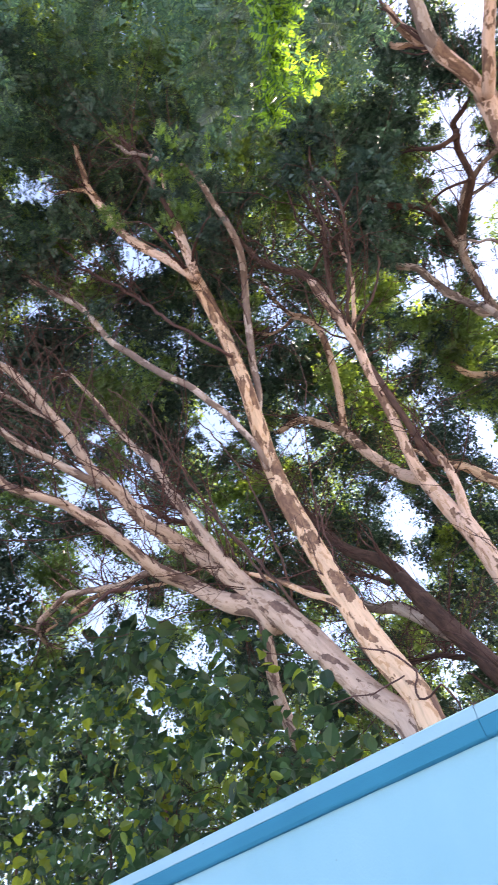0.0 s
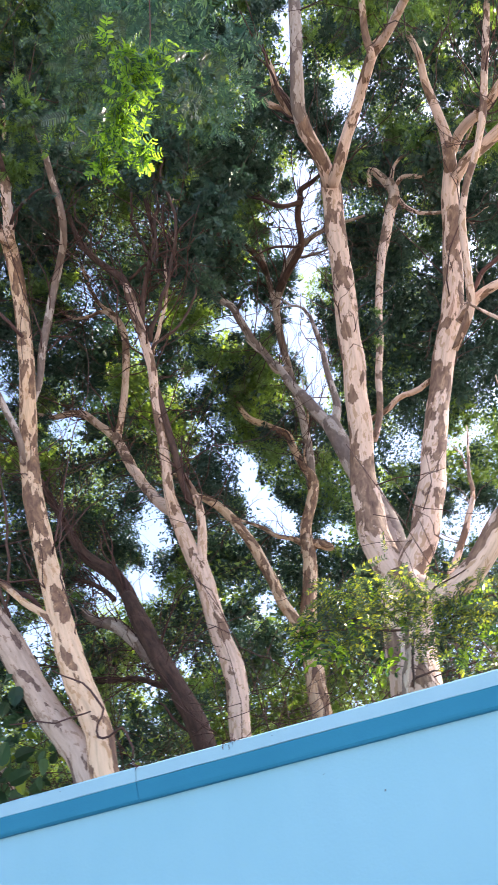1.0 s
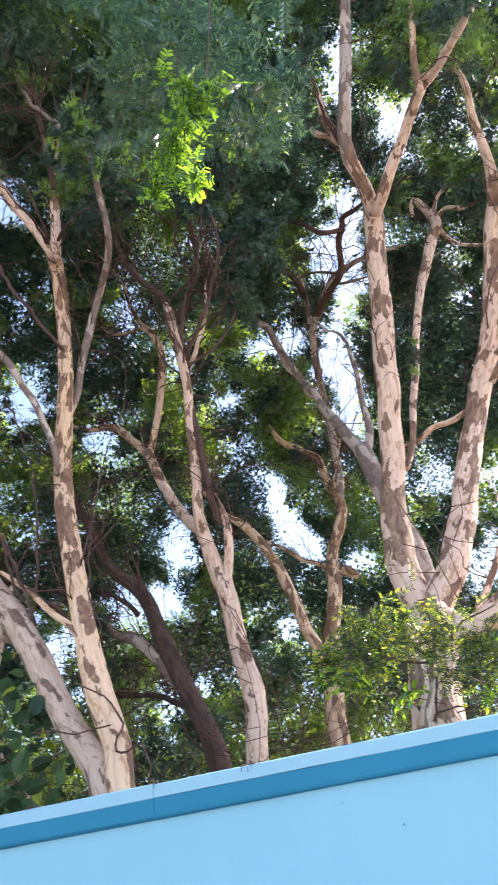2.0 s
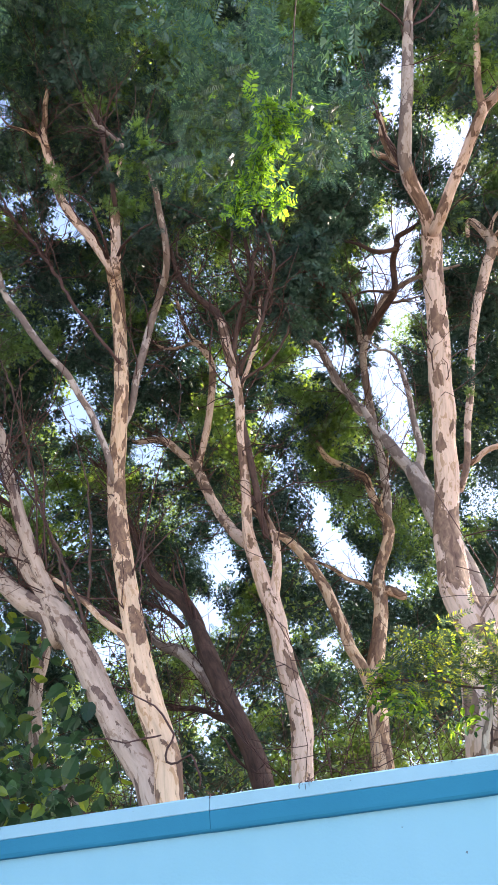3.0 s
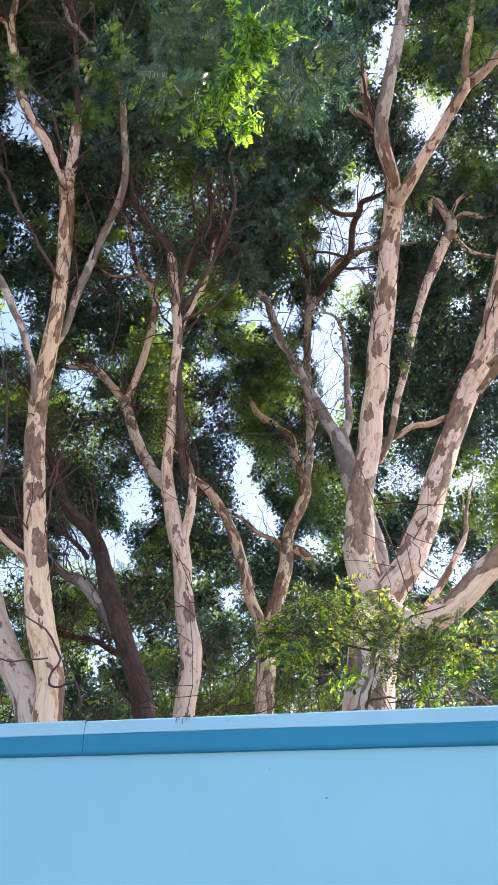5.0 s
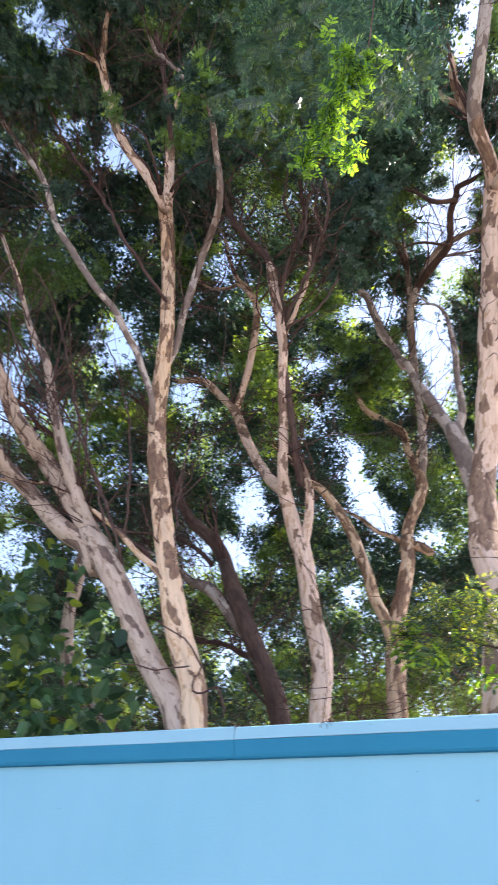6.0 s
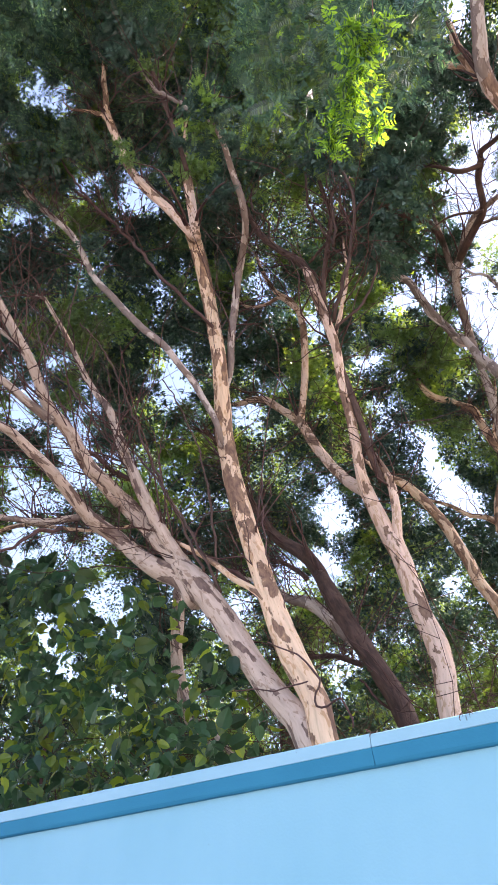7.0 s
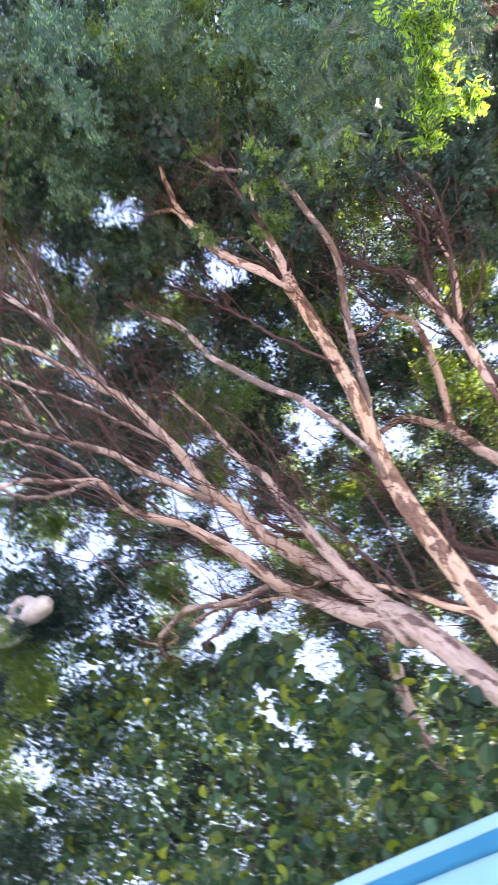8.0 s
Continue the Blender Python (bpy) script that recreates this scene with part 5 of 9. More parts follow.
crown(tree_a, [(-3.1, 5.9, 12.8, 0.55), (-5.17, 4.02, 12.97, 0.11), (-5.01, 4.00, 12.96, 0.11), (-4.3, 6.0, 12.9, 0.36), (-5.66, 1.59, 13.51, 0.35), (-5.97, 1.89, 12.43, 0.35), (-5.97, 1.69, 12.32, 0.35), (-5.33, 1.55, 13.01, 0.35), (-5.16, 1.30, 12.65, 0.35), (-5.91, 1.04, 13.21, 0.35), (-6.18, 1.06, 12.60, 0.35)])
crown(tree_a, [(-5.84, 1.57, 12.89, 0.35), (-5.22, 0.94, 13.15, 0.35), (-5.80, 1.53, 13.40, 0.35), (-1.8, 4.8, 12.9, 0.95), (-5.3, 3.2, 12.9, 0.51), (-5.4, -1.0, 13.0, 0.35), (-1.7, 3.7, 13.1, 0.59), (-0.7, 2.9, 13.2, 0.91)])
crown(tree_a, [(-4.3, 0.8, 13.2, 0.95), (-2.4, 3.0, 13.3, 0.94), (-6.3, 2.7, 13.3, 0.55), (-2.5, -0.1, 13.4, 0.58), (-5.4, 6.6, 13.4, 0.81), (-4.2, -1.2, 13.4, 0.97), (-2.5, 0.4, 13.5, 0.59), (-5.55, 5.08, 13.52, 0.16), (-5.52, 5.03, 13.54, 0.16), (-3.0, 4.4, 13.5, 0.99), (-1.8, 2.1, 13.5, 0.33), (-3.6, 0.8, 13.5, 0.34), (-6.1, 4.3, 13.6, 0.22), (-1.1, 4.4, 13.6, 0.62), (-5.7, 4.1, 13.7, 0.18), (-3.2, 3.7, 13.7, 1.00), (-6.1, 3.1, 13.8, 0.26), (-4.7, 3.9, 13.8, 1.04), (-3.2, -1.1, 13.9, 0.97), (-4.6, 2.3, 13.9, 0.99), (0.6, 2.9, 14.0, 0.35), (-2.4, 2.0, 14.0, 0.35), (-3.1, 1.8, 14.1, 0.99), (-5.7, -1.9, 14.1, 1.06)])
crown(tree_a, [(-0.1, 2.4, 14.1, 0.62)])
crown(tree_a, [(-4.0, -2.4, 14.2, 0.65), (-5.1, 0.4, 14.6, 1.07), (-1.5, 3.4, 14.6, 1.03), (-4.5, 3.0, 14.8, 1.09), (-3.8, 0.1, 15.0, 1.07), (-2.0, 1.0, 15.1, 1.05), (-1.5, 1.9, 15.2, 1.06)])
crown(tree_b, [(-12.0, 9.2, 7.0, 0.38), (-10.8, 7.3, 7.1, 0.74), (-8.4, 7.3, 8.8, 0.66), (-10.3, 7.2, 8.9, 0.20), (-10.1, 6.9, 9.0, 0.17), (-9.2, 7.4, 9.1, 0.42), (-10.2, 6.1, 9.1, 0.33), (-10.8, 6.9, 9.2, 0.26), (-9.0, 5.0, 9.4, 0.21), (-10.4, 3.9, 9.7, 0.16), (-9.6, 7.0, 9.8, 0.23), (-8.1, 6.6, 9.9, 0.17), (-7.7, 5.4, 10.0, 0.43), (-7.4, 6.8, 10.0, 0.71), (-8.1, 4.7, 10.0, 0.19), (-9.4, 6.6, 10.1, 0.19), (-9.71, 6.90, 10.14, 0.14), (-9.67, 6.86, 10.16, 0.14), (-9.82, 6.78, 10.14, 0.14), (-10.0, 6.8, 10.3, 0.41), (-7.4, 4.4, 10.4, 0.43), (-5.8, 6.7, 10.4, 0.16), (-8.2, 5.1, 10.4, 0.16), (-10.2, 6.0, 10.5, 0.48)])
crown(tree_b, [(-8.6, 7.3, 10.6, 0.36), (-6.6, 6.4, 10.7, 0.15), (-8.4, 3.6, 10.7, 0.98), (-6.7, 4.8, 10.8, 0.93), (-10.1, 6.5, 10.8, 0.48), (-8.5, 5.6, 10.9, 0.29), (-9.0, 4.6, 11.2, 0.83), (-5.7, 6.4, 11.3, 0.63), (-7.3, 2.6, 11.3, 0.45), (-8.4, 5.9, 11.3, 0.24), (-8.9, 5.4, 11.4, 0.25), (-7.8, 6.2, 11.5, 0.82), (-6.3, 5.7, 11.5, 0.24), (-8.15, 5.67, 11.78, 0.14), (-8.13, 5.75, 11.70, 0.14), (-8.3, 7.1, 11.7, 0.98), (-7.0, 2.2, 11.7, 0.72), (-6.6, 2.6, 11.7, 0.49), (-7.2, 6.3, 11.7, 0.71), (-6.6, 6.5, 11.8, 0.40), (-7.9, 3.8, 12.0, 0.78), (-7.5, 4.1, 12.1, 0.75), (-6.7, 1.8, 12.1, 0.38)])
crown(tree_b, [(-8.4, 4.6, 12.1, 0.39), (-6.5, 5.4, 12.1, 0.55), (-7.0, 3.6, 12.2, 0.17), (-5.9, 6.2, 12.2, 0.23), (-6.8, 1.4, 12.3, 0.17), (-6.7, 4.3, 12.5, 0.68), (-6.7, 6.1, 12.8, 0.17), (-6.4, 5.0, 12.9, 0.77), (-6.5, 3.1, 13.0, 0.67), (-6.28, 4.64, 12.82, 0.24), (-6.30, 4.26, 13.02, 0.24), (-6.46, 4.22, 12.80, 0.24), (-6.8, 1.8, 13.0, 0.16), (-6.9, 2.6, 13.2, 0.28), (-5.97, 6.06, 13.49, 0.31), (-5.96, 5.77, 13.84, 0.31), (-6.22, 6.04, 12.88, 0.31), (-6.23, 5.86, 12.79, 0.31), (-5.66, 5.73, 13.39, 0.31), (-5.51, 5.51, 13.08, 0.31), (-6.17, 5.28, 13.57, 0.31), (-6.41, 5.30, 13.04, 0.31), (-6.11, 5.75, 13.29, 0.31), (-5.56, 5.19, 13.52, 0.31)])
crown(tree_b, [(-6.08, 5.71, 13.75, 0.31), (-7.1, 3.7, 13.4, 0.53), (-6.6, 2.0, 13.4, 0.41), (-7.0, 1.8, 13.8, 0.17), (-6.2, 3.9, 14.0, 0.21)])
crown(tree_c, [(-11.0, 11.6, 6.5, 0.23), (-9.7, 10.6, 6.7, 0.20), (-10.1, 10.8, 7.0, 0.18), (-10.7, 9.5, 7.2, 0.30), (-5.8, 13.1, 7.6, 0.23), (-7.7, 9.6, 7.7, 0.27), (-6.5, 12.4, 7.7, 0.27), (-6.9, 10.4, 7.8, 0.43), (-6.4, 12.9, 8.1, 0.51), (-7.3, 10.0, 8.2, 0.18), (-7.7, 9.7, 8.2, 0.16), (-6.66, 9.51, 8.37, 0.35), (-5.9, 12.4, 8.5, 0.58), (-5.51, 10.22, 8.64, 0.11), (-5.53, 10.24, 8.55, 0.11), (-5.50, 10.20, 8.65, 0.11), (-5.60, 10.19, 8.76, 0.11), (-5.55, 10.22, 8.70, 0.11), (-6.6, 12.4, 8.7, 0.30), (-5.5, 11.7, 8.9, 0.42), (-6.1, 10.4, 9.1, 0.56), (-7.4, 8.0, 9.4, 0.17), (-6.6, 8.3, 9.4, 0.59), (-4.81, 10.05, 9.55, 0.14)])
crown(tree_c, [(-4.70, 9.98, 9.55, 0.14), (-4.70, 9.94, 9.64, 0.14), (-4.74, 9.89, 9.46, 0.14), (-6.5, 9.7, 9.5, 1.08), (-5.7, 10.2, 9.9, 0.28), (-6.4, 8.2, 10.0, 0.65)])
crown(tree_c, [(-5.8, 7.5, 10.2, 0.17), (-5.8, 6.9, 10.2, 0.19), (-7.4, 8.1, 10.3, 0.78), (-5.40, 11.51, 10.37, 0.14), (-5.44, 11.65, 10.32, 0.14), (-5.42, 11.61, 10.33, 0.14), (-5.35, 11.45, 10.21, 0.14), (-7.0, 7.4, 10.5, 0.25), (-6.46, 7.95, 10.46, 0.24), (-6.28, 7.92, 10.33, 0.24), (-6.5, 9.2, 10.7, 0.53), (-5.4, 9.8, 10.8, 0.99), (-5.7, 8.9, 10.9, 0.27), (-5.6, 8.0, 10.9, 0.18), (-6.7, 8.7, 11.2, 0.20), (-4.5, 9.6, 11.3, 0.78), (-6.3, 8.1, 11.4, 0.42), (-7.4, 8.1, 11.4, 0.26), (-5.3, 8.2, 11.7, 0.81), (-6.0, 7.6, 11.8, 0.78), (-4.91, 8.33, 12.53, 0.27), (-5.05, 8.32, 12.34, 0.27), (-4.99, 8.60, 12.44, 0.27), (-4.93, 8.51, 12.46, 0.27)])
crown(tree_c, [(-4.80, 8.21, 12.23, 0.27), (-5.4, 7.9, 12.6, 0.32)])
crown(tree_m, [(-0.9, 14.8, 7.3, 0.44), (0.1, 13.1, 8.1, 0.24), (-3.8, 11.7, 8.1, 0.19), (-2.2, 12.1, 8.6, 0.16), (-2.5, 11.2, 8.8, 0.16), (-3.3, 11.7, 8.8, 0.31), (-1.9, 14.0, 8.8, 0.43), (-0.2, 12.3, 8.9, 0.24), (0.52, 12.04, 9.20, 0.17), (0.69, 12.27, 9.15, 0.17), (0.68, 12.37, 8.89, 0.17), (0.52, 11.98, 8.98, 0.17), (-0.4, 10.9, 9.0, 0.26), (-3.6, 11.8, 9.3, 0.28), (0.9, 9.7, 9.5, 0.43), (1.0, 9.8, 9.6, 0.15), (-1.9, 10.4, 9.7, 0.19), (-3.9, 11.4, 9.8, 0.21), (-1.5, 10.5, 9.9, 0.24), (1.3, 9.2, 9.9, 0.47), (0.5, 9.3, 10.0, 0.27), (-0.7, 12.3, 10.1, 0.18), (-4.7, 7.9, 10.1, 0.46), (1.0, 8.9, 10.3, 0.47)])
crown(tree_m, [(-1.5, 9.1, 10.4, 0.15), (-3.2, 7.9, 10.5, 0.17), (-4.1, 10.8, 10.6, 0.19)])
crown(tree_m, [(-3.1, 8.7, 10.6, 0.15), (-0.71, 8.97, 10.74, 0.17), (-0.68, 8.97, 10.67, 0.17), (-0.59, 8.82, 10.53, 0.17), (-0.65, 8.73, 10.58, 0.17), (1.2, 8.4, 10.8, 0.42), (-3.6, 9.3, 10.8, 0.46), (-2.6, 8.2, 10.8, 0.41), (-2.2, 8.9, 10.8, 0.82), (0.3, 8.3, 11.0, 0.29), (-3.68, 10.36, 10.98, 0.12), (-3.64, 10.34, 10.97, 0.12), (-4.5, 8.3, 11.0, 0.66), (-2.3, 8.3, 11.2, 0.16), (-3.9, 8.0, 11.2, 0.18), (-3.58, 6.83, 11.57, 0.21), (-3.50, 6.83, 11.10, 0.21), (-3.5, 7.9, 11.3, 0.34), (-3.1, 8.7, 11.5, 0.29), (-1.84, 8.92, 11.41, 0.16), (-1.63, 8.71, 11.53, 0.16), (-1.90, 8.91, 11.66, 0.16), (-1.75, 8.81, 11.62, 0.16), (-3.6, 7.7, 11.6, 0.26)])
crown(tree_m, [(-3.7, 7.9, 11.7, 0.15), (-4.2, 9.0, 11.8, 0.41), (-3.1, 7.8, 11.9, 0.67)])
crown(tree_m, [(-3.2, 8.7, 12.0, 0.40), (-2.8, 7.0, 12.1, 0.49), (-0.8, 9.2, 12.2, 0.21)])
crown(tree_m, [(-5.1, 7.0, 12.2, 0.23), (-3.7, 7.0, 12.2, 0.70), (-1.3, 8.0, 12.2, 0.31), (-2.0, 7.5, 12.2, 0.84), (-2.8, 8.3, 12.4, 0.28), (-1.7, 9.3, 12.4, 0.25), (0.01, 7.17, 12.38, 0.11), (-1.5, 8.6, 12.6, 0.50), (-2.1, 6.3, 12.7, 0.62), (-1.3, 7.1, 12.7, 0.50), (-4.6, 7.5, 12.9, 0.17), (-1.37, 8.87, 13.05, 0.12), (-1.22, 8.93, 13.14, 0.12), (-1.15, 8.88, 13.05, 0.12), (-1.34, 8.18, 13.14, 0.12), (-1.34, 8.24, 13.16, 0.12)])
crown(tree_s, [(-5.5, 13.4, 6.3, 1.16), (-3.1, 13.6, 6.4, 1.12), (-0.3, 15.1, 6.5, 1.21), (-2.2, 14.4, 6.5, 0.42), (-4.3, 14.3, 6.6, 1.21), (-1.3, 15.6, 6.7, 0.79), (1.5, 14.1, 6.8, 1.15), (-4.14, 11.95, 6.77, 0.38), (-4.61, 12.57, 7.57, 0.38), (-4.33, 11.89, 6.79, 0.38), (-4.55, 12.84, 7.01, 0.38), (-4.56, 12.31, 7.35, 0.38), (-4.77, 12.47, 6.66, 0.38), (-4.27, 12.47, 7.07, 0.38), (-4.31, 11.88, 6.77, 0.38), (0.5, 13.0, 7.1, 1.08), (-1.8, 13.5, 7.2, 1.13), (-2.6, 12.4, 7.4, 1.07), (-3.3, 11.9, 7.7, 0.26), (-4.1, 13.1, 7.7, 0.49), (-0.5, 13.6, 7.9, 0.73), (1.7, 13.2, 8.2, 1.14)])
crown(tree_s, [(-2.0, 12.4, 8.3, 0.66), (-5.6, 13.0, 8.4, 0.92), (-4.5, 13.4, 8.5, 0.19), (-3.0, 12.4, 8.5, 0.78), (-1.6, 11.1, 8.6, 0.19), (-1.0, 13.7, 8.6, 0.84)])
crown(tree_s, [(-4.8, 13.2, 8.6, 0.48), (-2.7, 11.5, 8.6, 0.24), (0.43, 13.68, 8.73, 0.15), (0.32, 13.66, 8.63, 0.15), (0.44, 13.82, 8.65, 0.15), (0.90, 11.96, 8.67, 0.23), (0.86, 11.92, 9.03, 0.23), (0.79, 12.00, 8.70, 0.23), (0.85, 11.92, 8.73, 0.23), (-1.3, 12.5, 8.8, 0.71), (-0.5, 13.4, 9.0, 0.21), (0.0, 12.1, 9.0, 0.48), (1.9, 11.6, 9.0, 1.06), (-2.3, 11.3, 9.1, 0.42), (-3.4, 11.8, 9.2, 0.17), (-0.8, 12.2, 9.2, 0.82), (-3.4, 10.2, 9.2, 0.18), (-4.2, 12.6, 9.2, 0.74), (-2.5, 10.9, 9.3, 0.39), (-1.7, 11.6, 9.3, 0.44), (-4.5, 11.9, 9.3, 0.95), (-2.8, 10.1, 9.4, 0.16), (-1.9, 10.9, 9.4, 0.75), (-1.1, 11.4, 9.5, 0.38)])
crown(tree_s, [(-4.92, 12.11, 9.56, 0.39), (-5.45, 12.16, 9.68, 0.39), (-5.45, 12.21, 9.65, 0.39)])
crown(tree_s, [(-5.26, 11.94, 9.51, 0.39), (-4.0, 10.7, 9.5, 0.55), (0.1, 12.3, 9.8, 0.53)])
crown(tree_s, [(-5.2, 11.7, 9.9, 0.44), (-2.82, 11.37, 10.06, 0.14), (-2.79, 11.55, 10.03, 0.14), (-2.0, 9.7, 10.1, 0.45), (-4.5, 10.5, 10.1, 0.71), (-1.1, 10.4, 10.2, 0.50), (0.4, 11.4, 10.2, 0.41), (-1.1, 11.7, 10.3, 0.20), (-1.4, 10.5, 10.4, 0.21), (0.87, 12.10, 10.75, 0.25), (1.22, 12.23, 10.69, 0.25), (1.15, 11.92, 10.73, 0.25), (-0.52, 10.76, 10.69, 0.30), (-0.77, 11.03, 10.13, 0.30), (-0.39, 10.19, 10.32, 0.30), (-0.39, 10.46, 11.02, 0.30), (-0.52, 10.59, 10.42, 0.30), (-0.41, 10.46, 10.48, 0.30), (-0.86, 10.23, 10.41, 0.30), (-0.69, 10.60, 10.55, 0.30), (-2.8, 10.1, 10.7, 0.74), (-4.3, 11.4, 10.7, 0.24), (-4.3, 10.5, 10.7, 0.41), (-2.62, 10.68, 10.72, 0.36)])
crown(tree_s, [(-2.76, 11.24, 10.77, 0.36), (-2.64, 11.13, 10.85, 0.36), (-2.77, 10.96, 10.60, 0.36), (1.0, 11.7, 10.8, 0.41), (-4.1, 10.1, 10.8, 0.17), (-1.6, 10.9, 10.9, 0.19), (-4.24, 10.86, 10.91, 0.13)])
crown(tree_s, [(-0.2, 9.7, 11.0, 0.91)])
crown(tree_s, [(-2.3, 11.2, 11.0, 0.27), (-2.0, 11.0, 11.3, 0.40), (-2.9, 10.3, 11.7, 0.84), (-1.77, 9.90, 11.67, 0.14), (-1.79, 10.05, 11.73, 0.14), (-1.80, 10.07, 11.82, 0.14), (-1.74, 9.84, 11.60, 0.14), (-1.69, 10.20, 11.73, 0.14)])
crown(tree_r, [(0.9, 11.4, 9.2, 0.24), (1.6, 9.8, 9.6, 0.26), (0.4, 9.9, 9.8, 0.77), (0.7, 11.7, 10.1, 0.23), (2.2, 10.1, 10.3, 1.01), (1.0, 10.2, 10.8, 0.75), (-0.4, 8.5, 10.9, 0.57), (2.1, 9.3, 11.1, 0.71), (2.8, 8.4, 11.1, 0.85), (0.7, 8.1, 11.1, 0.38), (0.4, 9.1, 11.1, 0.91), (0.9, 7.7, 11.2, 0.43), (-0.34, 8.12, 11.19, 0.23), (-0.41, 7.93, 11.27, 0.23), (1.6, 9.6, 11.4, 0.70), (1.8, 8.2, 11.4, 0.21), (3.7, 7.8, 11.4, 1.00), (3.5, 10.0, 11.7, 1.11), (4.1, 6.4, 12.0, 0.98)])
crown(tree_r, [(1.7, 9.2, 12.0, 0.39)])
crown(tree_r, [(1.7, 8.3, 12.0, 0.37), (-0.5, 6.5, 12.1, 0.15), (-0.97, 5.76, 12.10, 0.33), (-0.60, 6.03, 12.25, 0.33), (-1.10, 6.43, 12.00, 0.33), (-0.87, 6.28, 12.17, 0.33), (1.4, 8.8, 12.1, 0.41), (2.5, 8.3, 12.3, 0.76), (2.70, 6.45, 12.35, 0.20), (2.45, 6.27, 12.43, 0.20), (2.77, 6.20, 12.26, 0.20), (2.3, 5.1, 12.4, 0.72), (-0.05, 7.71, 12.51, 0.10), (0.04, 7.65, 12.51, 0.10), (-0.04, 7.61, 12.52, 0.10), (1.1, 7.1, 12.6, 0.70), (0.4, 8.4, 12.6, 0.87), (2.3, 5.8, 12.7, 0.41), (-0.0, 7.5, 12.7, 0.21), (0.4, 5.7, 12.8, 0.36), (3.4, 5.9, 12.8, 0.79)])
crown(tree_r, [(0.12, 8.80, 12.85, 0.32), (-0.04, 9.35, 13.23, 0.32)])
crown(tree_r, [(0.39, 8.56, 13.03, 0.32), (0.27, 9.30, 13.10, 0.32), (0.19, 9.24, 12.94, 0.32), (0.50, 8.86, 13.22, 0.32), (-0.16, 9.20, 12.71, 0.32), (0.73, 8.82, 13.08, 0.32), (0.13, 8.41, 13.19, 0.32), (0.04, 9.57, 12.85, 0.32), (0.38, 8.86, 13.30, 0.32), (0.7, 7.1, 13.0, 0.57), (1.09, 6.43, 13.18, 0.11), (1.26, 6.32, 13.15, 0.11), (1.27, 6.31, 13.22, 0.11)])
crown(tree_r, [(3.3, 7.8, 13.2, 1.10), (2.5, 3.1, 13.2, 0.94), (2.0, 8.1, 13.3, 0.97), (1.53, 5.87, 13.66, 0.26), (1.46, 6.20, 13.32, 0.26), (1.67, 5.98, 13.60, 0.26), (0.96, 4.89, 12.89, 0.32), (0.1, 6.9, 13.4, 0.16), (0.9, 3.4, 13.4, 0.60), (4.0, 5.4, 13.5, 1.04), (2.0, 6.9, 13.5, 0.16), (1.6, 7.3, 13.7, 0.59), (-0.2, 6.1, 13.7, 0.74), (0.4, 6.9, 14.0, 0.42), (2.2, 4.3, 14.0, 0.36), (1.8, 3.3, 14.0, 0.99), (0.1, 6.9, 14.0, 0.41), (2.4, 7.1, 14.0, 0.20), (-0.5, 5.0, 14.1, 0.76), (3.1, 5.0, 14.1, 1.06), (0.04, 4.32, 13.94, 0.36), (0.24, 4.67, 14.59, 0.36), (0.27, 4.56, 14.38, 0.36), (1.2, 4.3, 14.3, 0.37)])
crown(tree_r, [(-0.0, 3.8, 14.3, 1.01), (1.82, 5.76, 14.57, 0.39), (1.45, 5.67, 14.70, 0.39), (1.77, 5.41, 14.76, 0.39), (1.89, 5.58, 14.27, 0.39), (1.60, 6.25, 14.96, 0.39), (1.86, 5.86, 15.07, 0.39), (1.75, 5.37, 14.66, 0.39), (1.53, 4.84, 15.32, 0.39)])
crown(tree_w, [(-13.6, 7.7, 4.1, 1.21), (-13.7, 4.9, 5.6, 1.15), (-15.7, 4.2, 5.8, 0.46), (-13.6, 7.6, 6.0, 1.23), (-13.6, 6.2, 6.0, 1.19), (-15.7, 3.1, 6.4, 1.28), (-13.6, 4.3, 6.4, 0.72), (-13.8, 2.4, 6.8, 1.14), (-13.6, 5.5, 7.1, 0.44), (-12.2, 7.0, 7.2, 0.49), (-13.5, 7.0, 7.4, 0.73), (-13.8, 3.7, 7.5, 0.94), (-12.0, 3.3, 7.6, 0.38), (-11.7, 6.1, 7.7, 0.47), (-10.9, 6.7, 7.8, 0.71), (-14.2, 4.7, 7.8, 0.20), (-13.4, 1.8, 7.8, 1.14), (-12.7, 5.3, 7.8, 0.74), (-13.1, 5.8, 7.8, 0.88), (-10.9, 6.1, 7.9, 0.58), (-12.1, 5.9, 8.1, 0.37), (-11.1, 5.1, 8.1, 0.17), (-13.7, 2.7, 8.3, 0.75), (-10.6, 5.7, 8.3, 0.59)])
